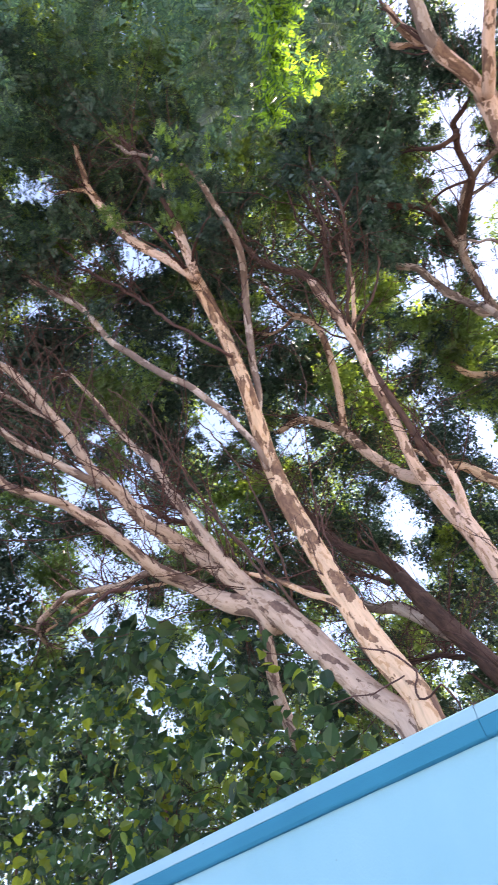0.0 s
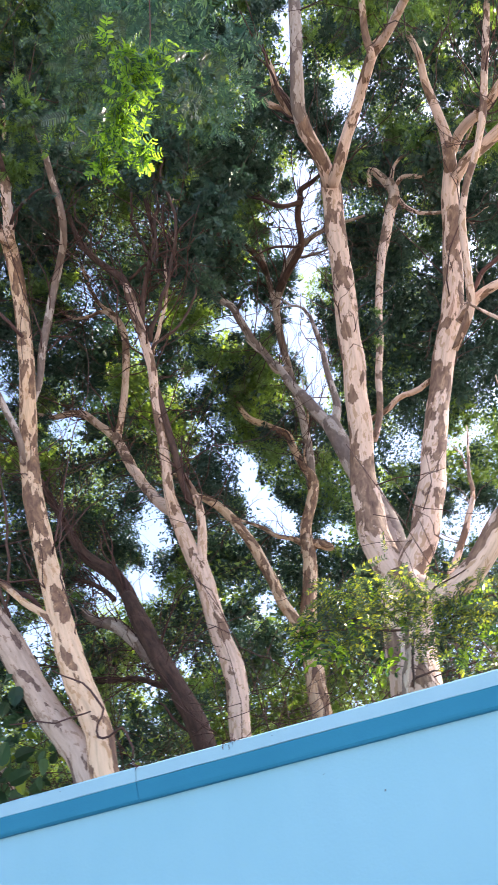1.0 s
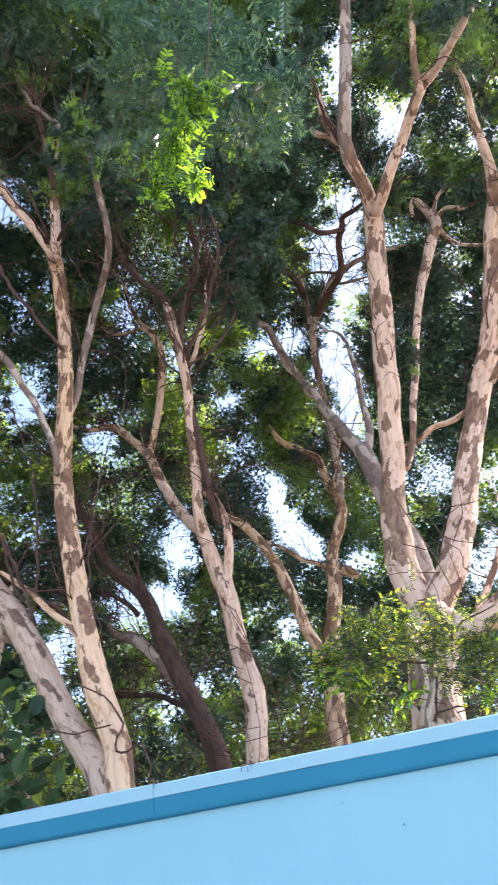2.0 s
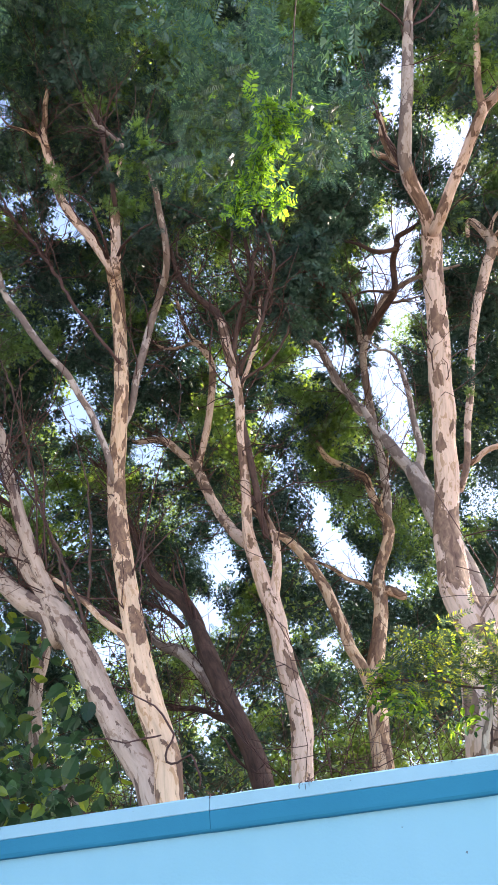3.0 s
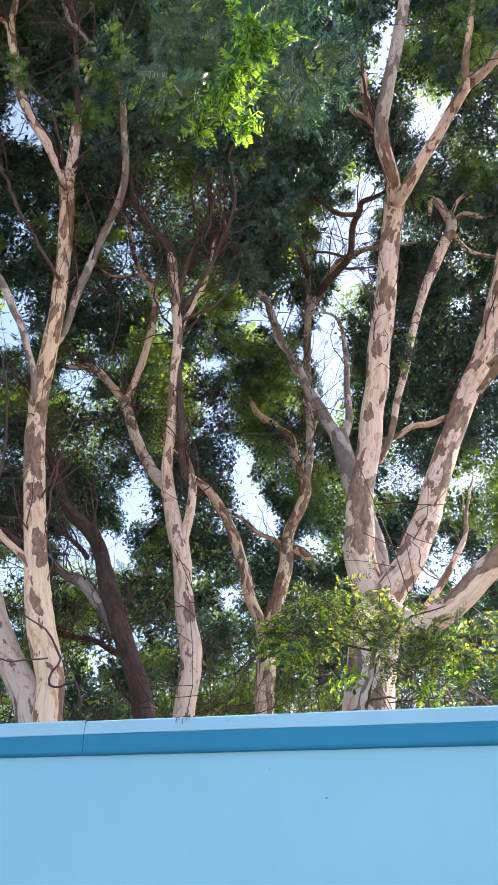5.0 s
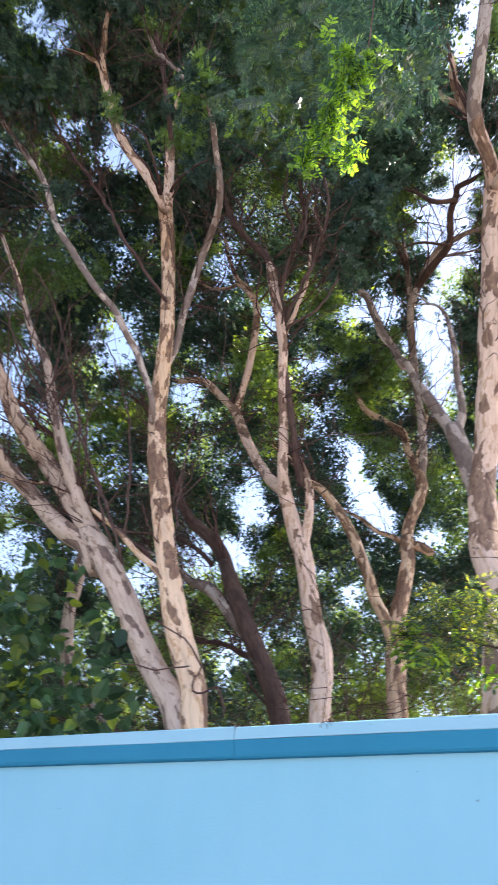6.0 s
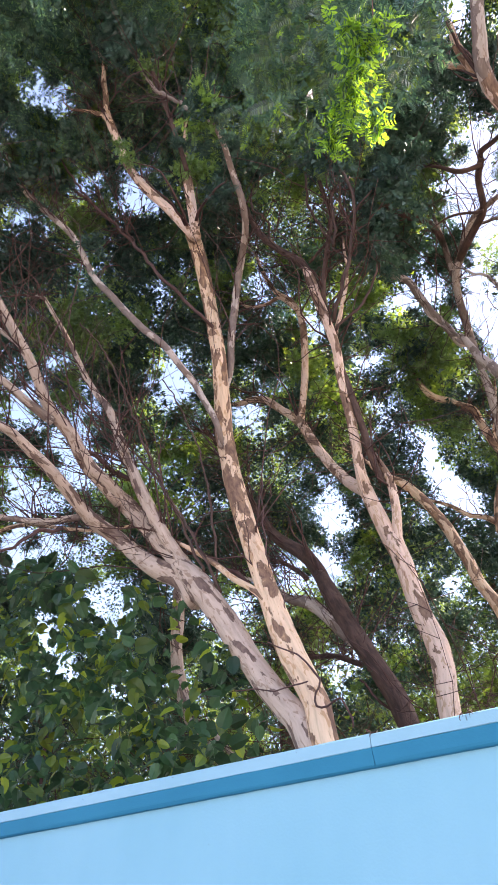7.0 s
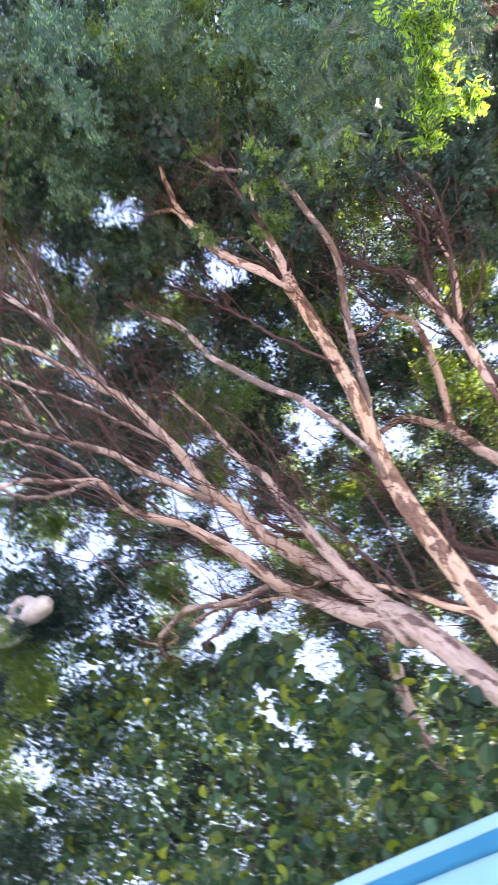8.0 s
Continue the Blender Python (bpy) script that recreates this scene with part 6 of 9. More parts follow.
crown(tree_w, [(-11.1, 4.1, 8.4, 0.76), (-12.3, 5.6, 8.4, 0.25), (-11.2, 5.4, 8.4, 0.37), (-13.7, 4.9, 8.5, 0.78), (-11.9, 5.2, 8.7, 0.23), (-12.7, 2.1, 8.7, 0.71), (-10.8, 3.9, 8.8, 0.84), (-10.9, 2.1, 8.8, 1.01), (-12.4, 3.8, 8.9, 1.14), (-10.5, 6.5, 9.1, 0.29), (-10.5, 4.8, 9.1, 0.42), (-9.7, 5.1, 9.2, 0.24), (-11.6, 6.7, 9.3, 0.57), (-10.4, 5.8, 9.3, 0.71), (-10.3, 4.4, 9.4, 0.22), (-10.4, 5.2, 9.5, 0.21), (-9.5, 4.5, 9.6, 0.36), (-10.8, 3.8, 9.6, 0.40), (-13.2, 1.8, 9.6, 1.19), (-11.6, 1.0, 9.8, 0.39), (-10.3, 1.3, 9.8, 1.01), (-9.4, 4.5, 9.9, 0.39), (-11.3, 5.2, 9.9, 0.49)])
crown(tree_w, [(-10.6, 4.9, 9.9, 0.24), (-12.3, 3.6, 10.0, 0.53), (-10.6, 0.4, 10.1, 1.04), (-10.7, 3.5, 10.3, 0.52), (-9.87, 4.17, 10.46, 0.30), (-9.97, 4.65, 10.63, 0.30), (-9.56, 4.08, 10.42, 0.30), (-11.22, 2.66, 10.86, 0.37), (-11.45, 2.27, 10.73, 0.37), (-12.19, 2.13, 10.93, 0.37), (-10.0, 0.2, 10.9, 0.37), (-10.1, 3.2, 10.9, 1.07), (-9.6, 1.9, 11.0, 1.04), (-10.1, 5.0, 11.1, 0.40), (-8.5, 2.7, 11.2, 0.73), (-9.8, 5.4, 11.2, 0.34), (-7.4, 1.2, 11.4, 0.95), (-8.1, 1.9, 11.5, 0.21), (-9.2, 0.3, 11.6, 1.04), (-8.4, 2.5, 11.7, 0.18), (-9.0, 2.2, 11.8, 0.57), (-8.0, -0.4, 11.8, 0.99), (-8.1, 2.1, 12.1, 0.18), (-9.9, 1.2, 12.1, 1.11)])
crown(tree_w, [(-8.2, 0.4, 12.6, 0.37)])
crown(tree_w, [(-7.4, -0.6, 12.6, 0.64), (-7.2, 0.8, 13.0, 0.77), (-7.0, 0.2, 14.0, 1.09)])
crown(tree_f, [(-13.5, 8.9, 4.7, 1.26), (-12.7, 10.1, 4.8, 0.80), (-10.5, 10.9, 5.2, 1.19), (-11.5, 10.6, 5.2, 1.23), (-11.8, 9.5, 5.6, 1.20), (-10.2, 12.1, 5.8, 0.45), (-13.5, 9.2, 6.0, 0.46), (-9.1, 10.6, 6.1, 0.52), (-8.8, 13.9, 6.1, 0.46), (-9.5, 12.7, 6.1, 1.26), (-7.2, 12.4, 6.1, 0.84), (-10.0, 11.2, 6.1, 0.43), (-10.9, 8.8, 6.3, 0.41), (-11.3, 10.2, 6.3, 0.93), (-9.6, 10.2, 6.4, 0.17), (-10.3, 10.1, 6.5, 0.24), (-11.1, 11.1, 6.5, 0.46), (-7.0, 14.4, 6.6, 0.81), (-10.1, 10.9, 6.6, 0.19), (-7.5, 11.8, 6.7, 0.77), (-10.2, 9.2, 6.8, 0.25), (-8.4, 12.0, 6.8, 0.43), (-9.5, 11.0, 6.8, 0.17), (-8.8, 11.2, 6.9, 0.81)])
crown(tree_f, [(-7.4, 13.3, 6.9, 0.31), (-8.1, 11.4, 6.9, 0.20), (-9.7, 9.0, 6.9, 0.42), (-9.6, 9.5, 7.0, 0.42), (-12.8, 8.2, 7.0, 1.24), (-7.2, 12.9, 7.1, 0.25), (-8.0, 10.7, 7.2, 0.30), (-7.0, 13.9, 7.3, 0.26), (-7.6, 10.7, 7.3, 0.21), (-6.5, 14.0, 7.3, 0.47), (-10.1, 10.7, 7.4, 0.45), (-11.7, 8.7, 7.4, 0.27), (-8.0, 10.1, 7.4, 0.20), (-10.12, 8.72, 7.35, 0.21), (-6.2, 13.5, 7.4, 0.22), (-7.2, 13.0, 7.6, 0.19), (-8.4, 8.9, 7.7, 0.43), (-7.5, 11.8, 7.7, 0.79), (-9.2, 9.3, 7.8, 0.23), (-9.4, 10.6, 7.9, 0.95), (-10.9, 7.4, 7.9, 0.71), (-10.3, 10.3, 7.9, 0.19), (-7.31, 10.77, 7.97, 0.10), (-7.33, 10.79, 7.94, 0.10)])
crown(tree_f, [(-7.32, 10.87, 7.89, 0.10), (-10.9, 9.3, 7.9, 0.47)])
crown(tree_f, [(-9.8, 7.7, 8.0, 0.59), (-10.2, 9.9, 8.1, 0.19), (-8.8, 8.8, 8.2, 0.18), (-9.5, 8.1, 8.2, 0.24), (-8.1, 9.3, 8.2, 0.24), (-8.6, 11.9, 8.2, 0.19), (-9.1, 8.3, 8.3, 0.19), (-7.3, 12.3, 8.3, 1.06), (-7.5, 10.7, 8.5, 0.21), (-9.2, 8.7, 8.5, 0.19), (-7.9, 9.7, 8.6, 0.34), (-9.3, 10.6, 8.7, 0.28), (-8.5, 11.0, 8.8, 0.29), (-9.7, 8.9, 9.1, 0.38), (-8.9, 9.5, 9.1, 0.94), (-6.93, 11.94, 9.22, 0.13), (-6.97, 12.15, 9.30, 0.13), (-6.79, 11.91, 9.21, 0.13), (-6.85, 12.07, 9.37, 0.13), (-10.05, 8.22, 9.38, 0.11), (-10.18, 8.08, 9.33, 0.11), (-10.08, 8.02, 9.24, 0.11), (-10.08, 8.05, 9.33, 0.11), (-10.02, 8.10, 9.37, 0.11)])
crown(tree_f, [(-8.1, 9.4, 9.4, 0.35), (-8.8, 9.0, 9.5, 0.74), (-7.9, 10.7, 9.6, 1.08), (-10.8, 7.7, 9.8, 0.23), (-7.9, 9.7, 9.9, 0.25), (-9.9, 7.8, 10.1, 0.18), (-9.0, 8.5, 10.2, 0.94)])

tree_far = tree("dense dark green woodland canopy further behind the wall", BARK_DARK)
for x, y, z in ((-9.0, 14.0, 9.0), (-4.0, 16.0, 10.0), (1.5, 15.0, 10.0), (-14.0, 11.0, 8.0)):
    limb(tree_far, "trunk", [(x, y, 3.0, 0.20), (x + 0.2, y, 5.0, 0.17), (x - 0.1, y + 0.2, z, 0.12)])
far_crown(tree_far, [(-4.36, -0.71, 17.70, 1.75), (-3.88, 9.40, 15.18, 1.26), (2.84, 14.35, 11.01, 0.67), (2.19, 14.70, 10.77, 0.67), (2.53, 15.39, 10.75, 0.67), (2.32, 15.18, 11.85, 0.67), (2.77, 14.70, 12.17, 0.67), (5.36, 6.56, 16.75, 1.81), (-2.76, 0.77, 18.05, 1.75), (-8.77, 12.79, 13.27, 1.25), (0.69, 5.25, 18.89, 0.64), (1.27, 5.36, 18.14, 0.64), (1.24, 5.94, 19.74, 0.64), (2.15, 6.20, 18.38, 0.64), (1.16, 5.89, 19.51, 0.64), (0.44, 5.51, 18.17, 0.64), (1.44, 5.78, 18.80, 0.64), (0.26, 5.85, 18.79, 0.64), (1.85, 4.94, 18.50, 0.64)])
far_crown(tree_far, [(1.71, 5.92, 18.45, 0.64), (-2.16, 8.94, 16.37, 0.48), (-2.16, 8.43, 15.61, 0.48), (-3.49, 8.94, 15.34, 0.48), (-2.55, 8.51, 15.39, 0.48), (-2.70, 9.45, 16.05, 0.48), (-1.98, 8.17, 16.49, 0.48), (-2.08, 8.24, 15.80, 0.48), (-2.02, 8.40, 16.60, 0.48), (-2.26, 9.74, 16.02, 0.48), (-2.59, 8.41, 16.01, 0.48), (-1.88, 8.89, 14.99, 0.48), (4.37, 6.71, 16.25, 1.58), (2.03, 12.98, 13.75, 1.17), (-4.47, 5.73, 17.85, 1.86), (3.17, 4.31, 17.02, 1.71), (-10.83, 5.96, 15.16, 1.30), (-10.43, -0.13, 14.92, 1.77), (2.85, 19.53, 9.23, 2.21), (3.88, 12.42, 13.77, 1.67), (-5.52, 5.48, 16.29, 1.25), (-4.66, 2.24, 17.38, 1.74), (-13.42, 16.06, 6.73, 2.05), (-9.88, 7.51, 15.25, 1.22)])
far_crown(tree_far, [(-0.07, 13.25, 14.11, 1.24), (-1.62, 6.71, 18.13, 1.83), (-5.48, 7.31, 16.10, 1.14), (-8.01, 0.14, 17.27, 1.84)])
far_crown(tree_far, [(-6.28, 18.88, 9.77, 0.51), (-6.53, 19.04, 9.53, 0.51), (-6.16, 18.73, 9.82, 0.51), (-7.59, 18.17, 9.38, 0.51), (-7.50, 17.99, 9.21, 0.51), (-7.19, 18.82, 9.16, 0.51), (-7.24, 19.43, 9.97, 0.51), (-7.69, 18.57, 9.46, 0.51), (-5.89, 18.65, 10.40, 0.51), (-7.32, 19.28, 9.45, 0.51), (-6.76, 18.07, 10.33, 0.51), (-11.38, 17.62, 7.59, 2.21), (-6.56, -2.15, 17.91, 1.85), (5.09, 8.03, 16.25, 1.61), (-5.82, 1.44, 17.66, 1.79), (-15.69, 3.20, 11.95, 0.59), (-16.12, 2.22, 12.52, 0.59), (-14.57, 1.70, 12.07, 0.59), (-14.68, 2.37, 13.37, 0.59), (-15.85, 2.58, 13.18, 0.59), (-15.17, 2.43, 11.96, 0.59), (-15.04, 2.54, 11.75, 0.59), (-14.79, 3.06, 12.20, 0.59)])
far_crown(tree_far, [(-14.45, 2.53, 12.63, 0.59), (-15.33, 2.68, 12.93, 0.59), (-11.11, 1.55, 16.20, 1.51), (-2.20, 3.99, 17.38, 1.72), (-9.02, 13.88, 13.02, 0.55), (-8.94, 14.34, 12.59, 0.55), (-9.88, 13.36, 12.18, 0.55), (-9.16, 12.92, 11.57, 0.55), (-9.16, 13.12, 12.23, 0.55), (-8.77, 13.50, 12.49, 0.55), (-9.67, 13.86, 11.88, 0.55), (-9.34, 12.92, 11.81, 0.55), (-9.63, 13.36, 12.18, 0.55), (-10.33, 12.85, 12.16, 0.55), (-9.47, 13.07, 10.89, 0.55), (2.81, 16.85, 11.05, 0.66), (1.79, 17.08, 11.34, 0.66), (2.01, 17.71, 11.26, 0.66), (2.89, 17.13, 11.86, 0.66), (2.47, 17.22, 11.64, 0.66), (1.76, 18.23, 10.90, 0.66), (2.96, 17.95, 10.98, 0.66)])
far_crown(tree_far, [(-7.90, 20.15, 8.14, 2.36), (0.49, 19.79, 9.69, 1.86), (-3.46, 19.25, 9.14, 2.19), (-19.81, 4.17, 7.55, 2.21), (0.28, 12.37, 14.76, 1.24), (-5.35, 3.55, 17.50, 1.53), (-15.42, 4.29, 10.49, 1.91), (5.70, 11.75, 15.10, 1.96), (-6.20, 15.81, 11.97, 0.50), (-6.35, 15.74, 12.34, 0.50), (-6.83, 16.22, 11.49, 0.50), (-6.87, 16.53, 10.97, 0.50), (-6.51, 16.09, 11.23, 0.50), (-6.59, 16.22, 10.68, 0.50), (-6.41, 15.94, 11.31, 0.50), (-7.08, 15.92, 11.99, 0.50), (-6.71, 16.12, 11.63, 0.50), (-6.46, 16.20, 11.87, 0.50), (-5.93, 15.89, 11.89, 0.50)])
far_crown(tree_far, [(-11.88, 5.30, 15.19, 1.97), (-9.04, 6.35, 15.13, 1.45), (-6.14, 12.17, 13.55, 1.19), (-2.74, 7.82, 16.69, 1.80)])
far_crown(tree_far, [(2.30, 5.43, 18.27, 0.67), (2.43, 6.05, 17.85, 0.67), (3.14, 7.18, 18.30, 0.67), (3.49, 7.27, 17.75, 0.67), (2.48, 6.55, 16.57, 0.67), (1.59, 6.68, 19.09, 0.67), (2.61, 5.32, 17.99, 0.67), (2.46, 6.09, 17.57, 0.67), (2.92, 6.63, 18.14, 0.67), (2.51, 7.07, 18.44, 0.67), (1.53, 6.68, 17.81, 0.67), (-16.52, 13.29, 6.66, 2.28), (0.12, 11.84, 15.66, 0.42), (0.65, 11.43, 14.72, 0.42), (0.49, 11.61, 15.96, 0.42), (0.65, 10.84, 15.50, 0.42), (0.33, 10.76, 15.78, 0.42), (0.59, 11.73, 16.03, 0.42), (0.67, 10.78, 15.53, 0.42), (0.88, 11.25, 15.10, 0.42), (0.74, 11.13, 16.30, 0.42), (0.32, 10.86, 15.40, 0.42), (0.47, 11.75, 15.88, 0.42), (4.42, 14.30, 12.47, 1.93)])
far_crown(tree_far, [(-2.89, 18.00, 10.16, 1.73), (-5.96, 7.68, 16.13, 0.53), (-6.55, 7.62, 16.79, 0.53), (-6.96, 7.86, 16.63, 0.53), (-6.24, 7.32, 17.12, 0.53), (-5.81, 7.36, 17.38, 0.53), (-6.33, 8.08, 15.95, 0.53), (-6.61, 7.70, 16.37, 0.53), (-5.40, 6.91, 16.06, 0.53), (-5.50, 7.58, 16.53, 0.53), (-6.30, 6.56, 16.32, 0.53), (-6.97, 6.78, 15.50, 0.53), (4.08, 9.88, 14.84, 1.78), (-9.77, 8.19, 14.04, 0.43), (-10.42, 8.23, 14.24, 0.43), (-10.39, 8.83, 14.18, 0.43), (-9.74, 8.02, 14.70, 0.43), (-9.97, 8.35, 14.26, 0.43), (-9.85, 8.46, 14.80, 0.43), (-10.21, 8.91, 14.60, 0.43), (-10.12, 8.40, 14.87, 0.43), (-10.49, 8.81, 14.88, 0.43), (-10.13, 8.13, 14.53, 0.43), (-16.42, 10.67, 8.50, 1.81)])
far_crown(tree_far, [(-4.45, 8.91, 16.21, 1.15), (-9.91, 0.62, 17.05, 1.40), (-12.97, 2.49, 14.97, 1.69), (-18.40, 3.80, 10.31, 2.17), (0.30, 13.61, 13.39, 1.16), (-3.27, 13.62, 14.50, 0.43), (-2.60, 12.96, 13.83, 0.43), (-3.66, 13.04, 13.82, 0.43), (-3.40, 12.37, 14.60, 0.43), (-3.10, 12.83, 14.83, 0.43), (-4.15, 13.36, 14.06, 0.43), (-3.30, 12.93, 13.66, 0.43), (-3.70, 13.30, 13.72, 0.43), (-3.15, 13.31, 14.39, 0.43), (-3.55, 12.62, 14.25, 0.43), (-8.34, -1.84, 16.48, 1.79), (-19.63, 5.20, 7.13, 2.20), (-0.69, 8.53, 17.31, 0.42), (-1.48, 9.27, 17.56, 0.42), (-1.63, 8.42, 17.26, 0.42), (-1.86, 8.51, 16.66, 0.42), (-1.28, 9.01, 16.28, 0.42), (-1.36, 8.29, 16.93, 0.42), (-2.24, 8.33, 16.45, 0.42)])
far_crown(tree_far, [(-1.34, 8.52, 17.86, 0.42), (-1.42, 8.90, 16.86, 0.42), (-1.11, 8.84, 16.76, 0.42), (-12.10, 4.89, 13.46, 1.48), (0.21, 3.77, 17.81, 1.74), (-19.59, 7.92, 7.40, 1.51), (3.02, 10.08, 15.64, 1.29), (1.93, 9.89, 16.53, 1.16), (-7.50, 1.44, 16.54, 1.21)])
far_crown(tree_far, [(-18.32, 4.68, 8.70, 1.42), (-12.85, 16.62, 8.48, 1.54), (-19.70, 11.15, 5.26, 2.40), (-1.48, 17.52, 9.81, 1.34), (-14.51, 5.70, 11.34, 0.74), (-1.87, 14.81, 12.50, 0.66), (-10.67, 9.73, 14.28, 0.71), (-6.01, 13.53, 12.15, 0.63), (-9.33, 3.52, 15.27, 0.61), (-17.66, 5.35, 9.53, 0.75), (2.19, 7.37, 17.86, 0.33), (1.82, 7.41, 17.61, 0.33), (2.11, 7.26, 17.46, 0.33), (2.19, 7.62, 17.17, 0.33), (2.16, 7.25, 17.79, 0.33), (-12.41, 15.03, 9.61, 0.86), (-7.98, 16.58, 10.84, 0.68), (-9.21, 14.14, 11.84, 0.31), (-8.84, 14.90, 11.89, 0.31), (-8.74, 14.88, 12.12, 0.31), (-8.75, 14.31, 12.00, 0.31), (-8.46, 14.87, 12.14, 0.31), (-8.96, 14.44, 11.97, 0.31), (-8.71, 14.74, 11.96, 0.31)])
far_crown(tree_far, [(-8.66, 11.51, 12.81, 0.95), (-9.52, 10.97, 14.17, 0.70), (-9.64, 2.56, 16.43, 0.60), (-4.58, 15.10, 10.70, 0.62)])
far_crown(tree_far, [(-6.29, 10.76, 14.95, 0.66), (-6.49, 4.61, 16.42, 0.67), (-8.02, 2.63, 17.83, 0.32), (-8.19, 2.48, 18.10, 0.32), (-8.19, 2.38, 17.63, 0.32), (-6.91, 7.99, 15.81, 0.96), (-9.59, 14.44, 10.75, 0.38), (-9.33, 14.07, 10.17, 0.38), (0.81, 16.54, 9.52, 0.34), (1.24, 16.42, 10.19, 0.34)])
far_crown(tree_far, [(2.51, 11.13, 15.66, 0.64), (1.07, 14.78, 13.46, 0.62), (-4.84, -2.85, 16.87, 1.05), (-7.77, 5.39, 15.74, 0.55), (-2.66, 10.17, 15.97, 1.02), (-11.37, 8.04, 14.10, 0.36), (-11.35, 8.47, 14.17, 0.36), (-11.66, 12.55, 11.23, 0.92), (-12.48, -0.03, 14.64, 1.16), (-2.21, 15.65, 12.97, 0.86), (-1.09, 16.85, 11.16, 0.70), (-2.08, 17.19, 10.89, 0.98), (-4.29, 16.12, 10.57, 0.62), (-1.66, 16.84, 11.45, 0.88), (-7.52, 8.72, 15.46, 0.77), (-3.90, 13.59, 13.40, 0.32), (-4.25, 13.81, 13.80, 0.32), (-3.71, 13.84, 13.83, 0.32), (-3.97, 13.93, 13.58, 0.32), (-3.88, 14.20, 13.96, 0.32), (-3.38, 13.90, 13.97, 0.32), (-3.13, 13.73, 13.56, 0.32), (-3.51, 13.56, 13.90, 0.32), (-3.65, 14.24, 13.73, 0.32)])
far_crown(tree_far, [(-3.80, 14.42, 13.24, 0.32), (-3.77, 13.72, 13.61, 0.32), (-2.90, 14.62, 11.53, 0.58), (-1.98, 10.70, 15.94, 0.62), (-18.20, 8.19, 8.86, 1.20), (-9.39, 15.44, 9.80, 1.17), (-5.26, 17.99, 9.26, 1.25), (-3.17, 12.60, 14.96, 0.85), (-7.93, 15.58, 9.64, 0.67), (-10.31, 13.12, 11.04, 0.63), (-7.85, 10.20, 14.49, 0.69)])
far_crown(tree_far, [(-9.70, 10.62, 13.41, 0.84), (-6.52, 16.77, 10.05, 0.99), (-12.63, 14.28, 9.70, 0.86), (-4.28, 10.77, 14.75, 0.61), (-15.01, 9.75, 9.78, 1.19), (1.97, 15.07, 12.50, 0.33), (2.20, 15.38, 12.33, 0.33), (-10.06, 10.14, 12.01, 0.71), (-8.75, 5.39, 16.10, 0.61), (-5.66, 14.04, 11.70, 0.96), (-2.76, 2.26, 17.61, 1.05), (-8.70, 7.64, 14.46, 0.64), (1.39, 7.34, 18.15, 0.36), (0.99, 7.40, 18.76, 0.36), (1.48, 7.61, 18.16, 0.36), (1.50, 7.22, 18.27, 0.36), (1.65, 7.36, 18.00, 0.36), (-17.18, 5.81, 10.08, 0.86), (0.29, 8.01, 16.29, 0.59), (0.91, 9.35, 16.57, 0.67), (0.93, 10.58, 16.87, 0.66)])
far_crown(tree_far, [(-11.78, 10.58, 12.74, 0.66), (-0.05, 7.90, 16.48, 0.65), (-0.94, 14.47, 13.96, 0.89), (-7.36, 8.56, 14.45, 0.87), (-0.69, 11.88, 15.60, 0.63), (-3.06, 14.48, 12.53, 0.74)])
far_crown(tree_far, [(-9.35, 3.63, 16.55, 0.63), (-10.71, 10.22, 14.02, 0.71), (-8.14, 3.59, 16.55, 0.63), (-11.24, 11.61, 11.39, 0.96), (-3.49, 15.61, 10.40, 0.75), (-7.01, 2.95, 18.24, 0.68), (-7.81, 13.17, 12.51, 0.63), (-4.27, 12.42, 13.87, 0.36), (-12.13, 12.75, 9.37, 0.63), (-16.11, 1.74, 10.88, 1.20), (-7.47, 6.76, 15.29, 0.57), (-6.52, 10.31, 14.34, 1.02), (3.90, 9.58, 16.71, 0.35), (4.12, 10.03, 16.42, 0.35), (4.29, 9.09, 16.83, 0.35), (4.14, 9.88, 16.51, 0.35), (3.98, 10.07, 16.68, 0.35), (4.17, 9.65, 16.36, 0.35), (4.16, 9.34, 16.28, 0.35), (4.06, 9.37, 16.30, 0.35), (4.15, 9.52, 16.54, 0.35), (3.60, 9.49, 15.98, 0.35), (-19.13, 6.38, 8.42, 0.70)])
far_crown(tree_far, [(-1.49, 19.95, 8.24, 1.36), (-5.87, 11.47, 14.29, 0.82), (-15.09, 8.61, 10.17, 0.86), (-11.91, 13.63, 9.99, 0.82), (-6.63, 13.91, 13.31, 0.37), (-6.82, 12.75, 13.84, 0.37), (-6.86, 13.24, 13.52, 0.37), (-6.61, 12.89, 13.33, 0.37), (-6.88, 13.66, 13.87, 0.37), (-6.44, 13.27, 13.31, 0.37), (-6.42, 12.72, 13.52, 0.37), (-6.74, 13.26, 13.77, 0.37), (-6.60, 13.24, 13.54, 0.37), (-0.07, 15.67, 11.70, 0.73), (-1.62, 2.23, 18.21, 1.08), (-7.25, 12.23, 14.16, 0.72), (-7.40, 4.23, 16.45, 0.65), (-10.16, 4.63, 15.37, 0.64)])
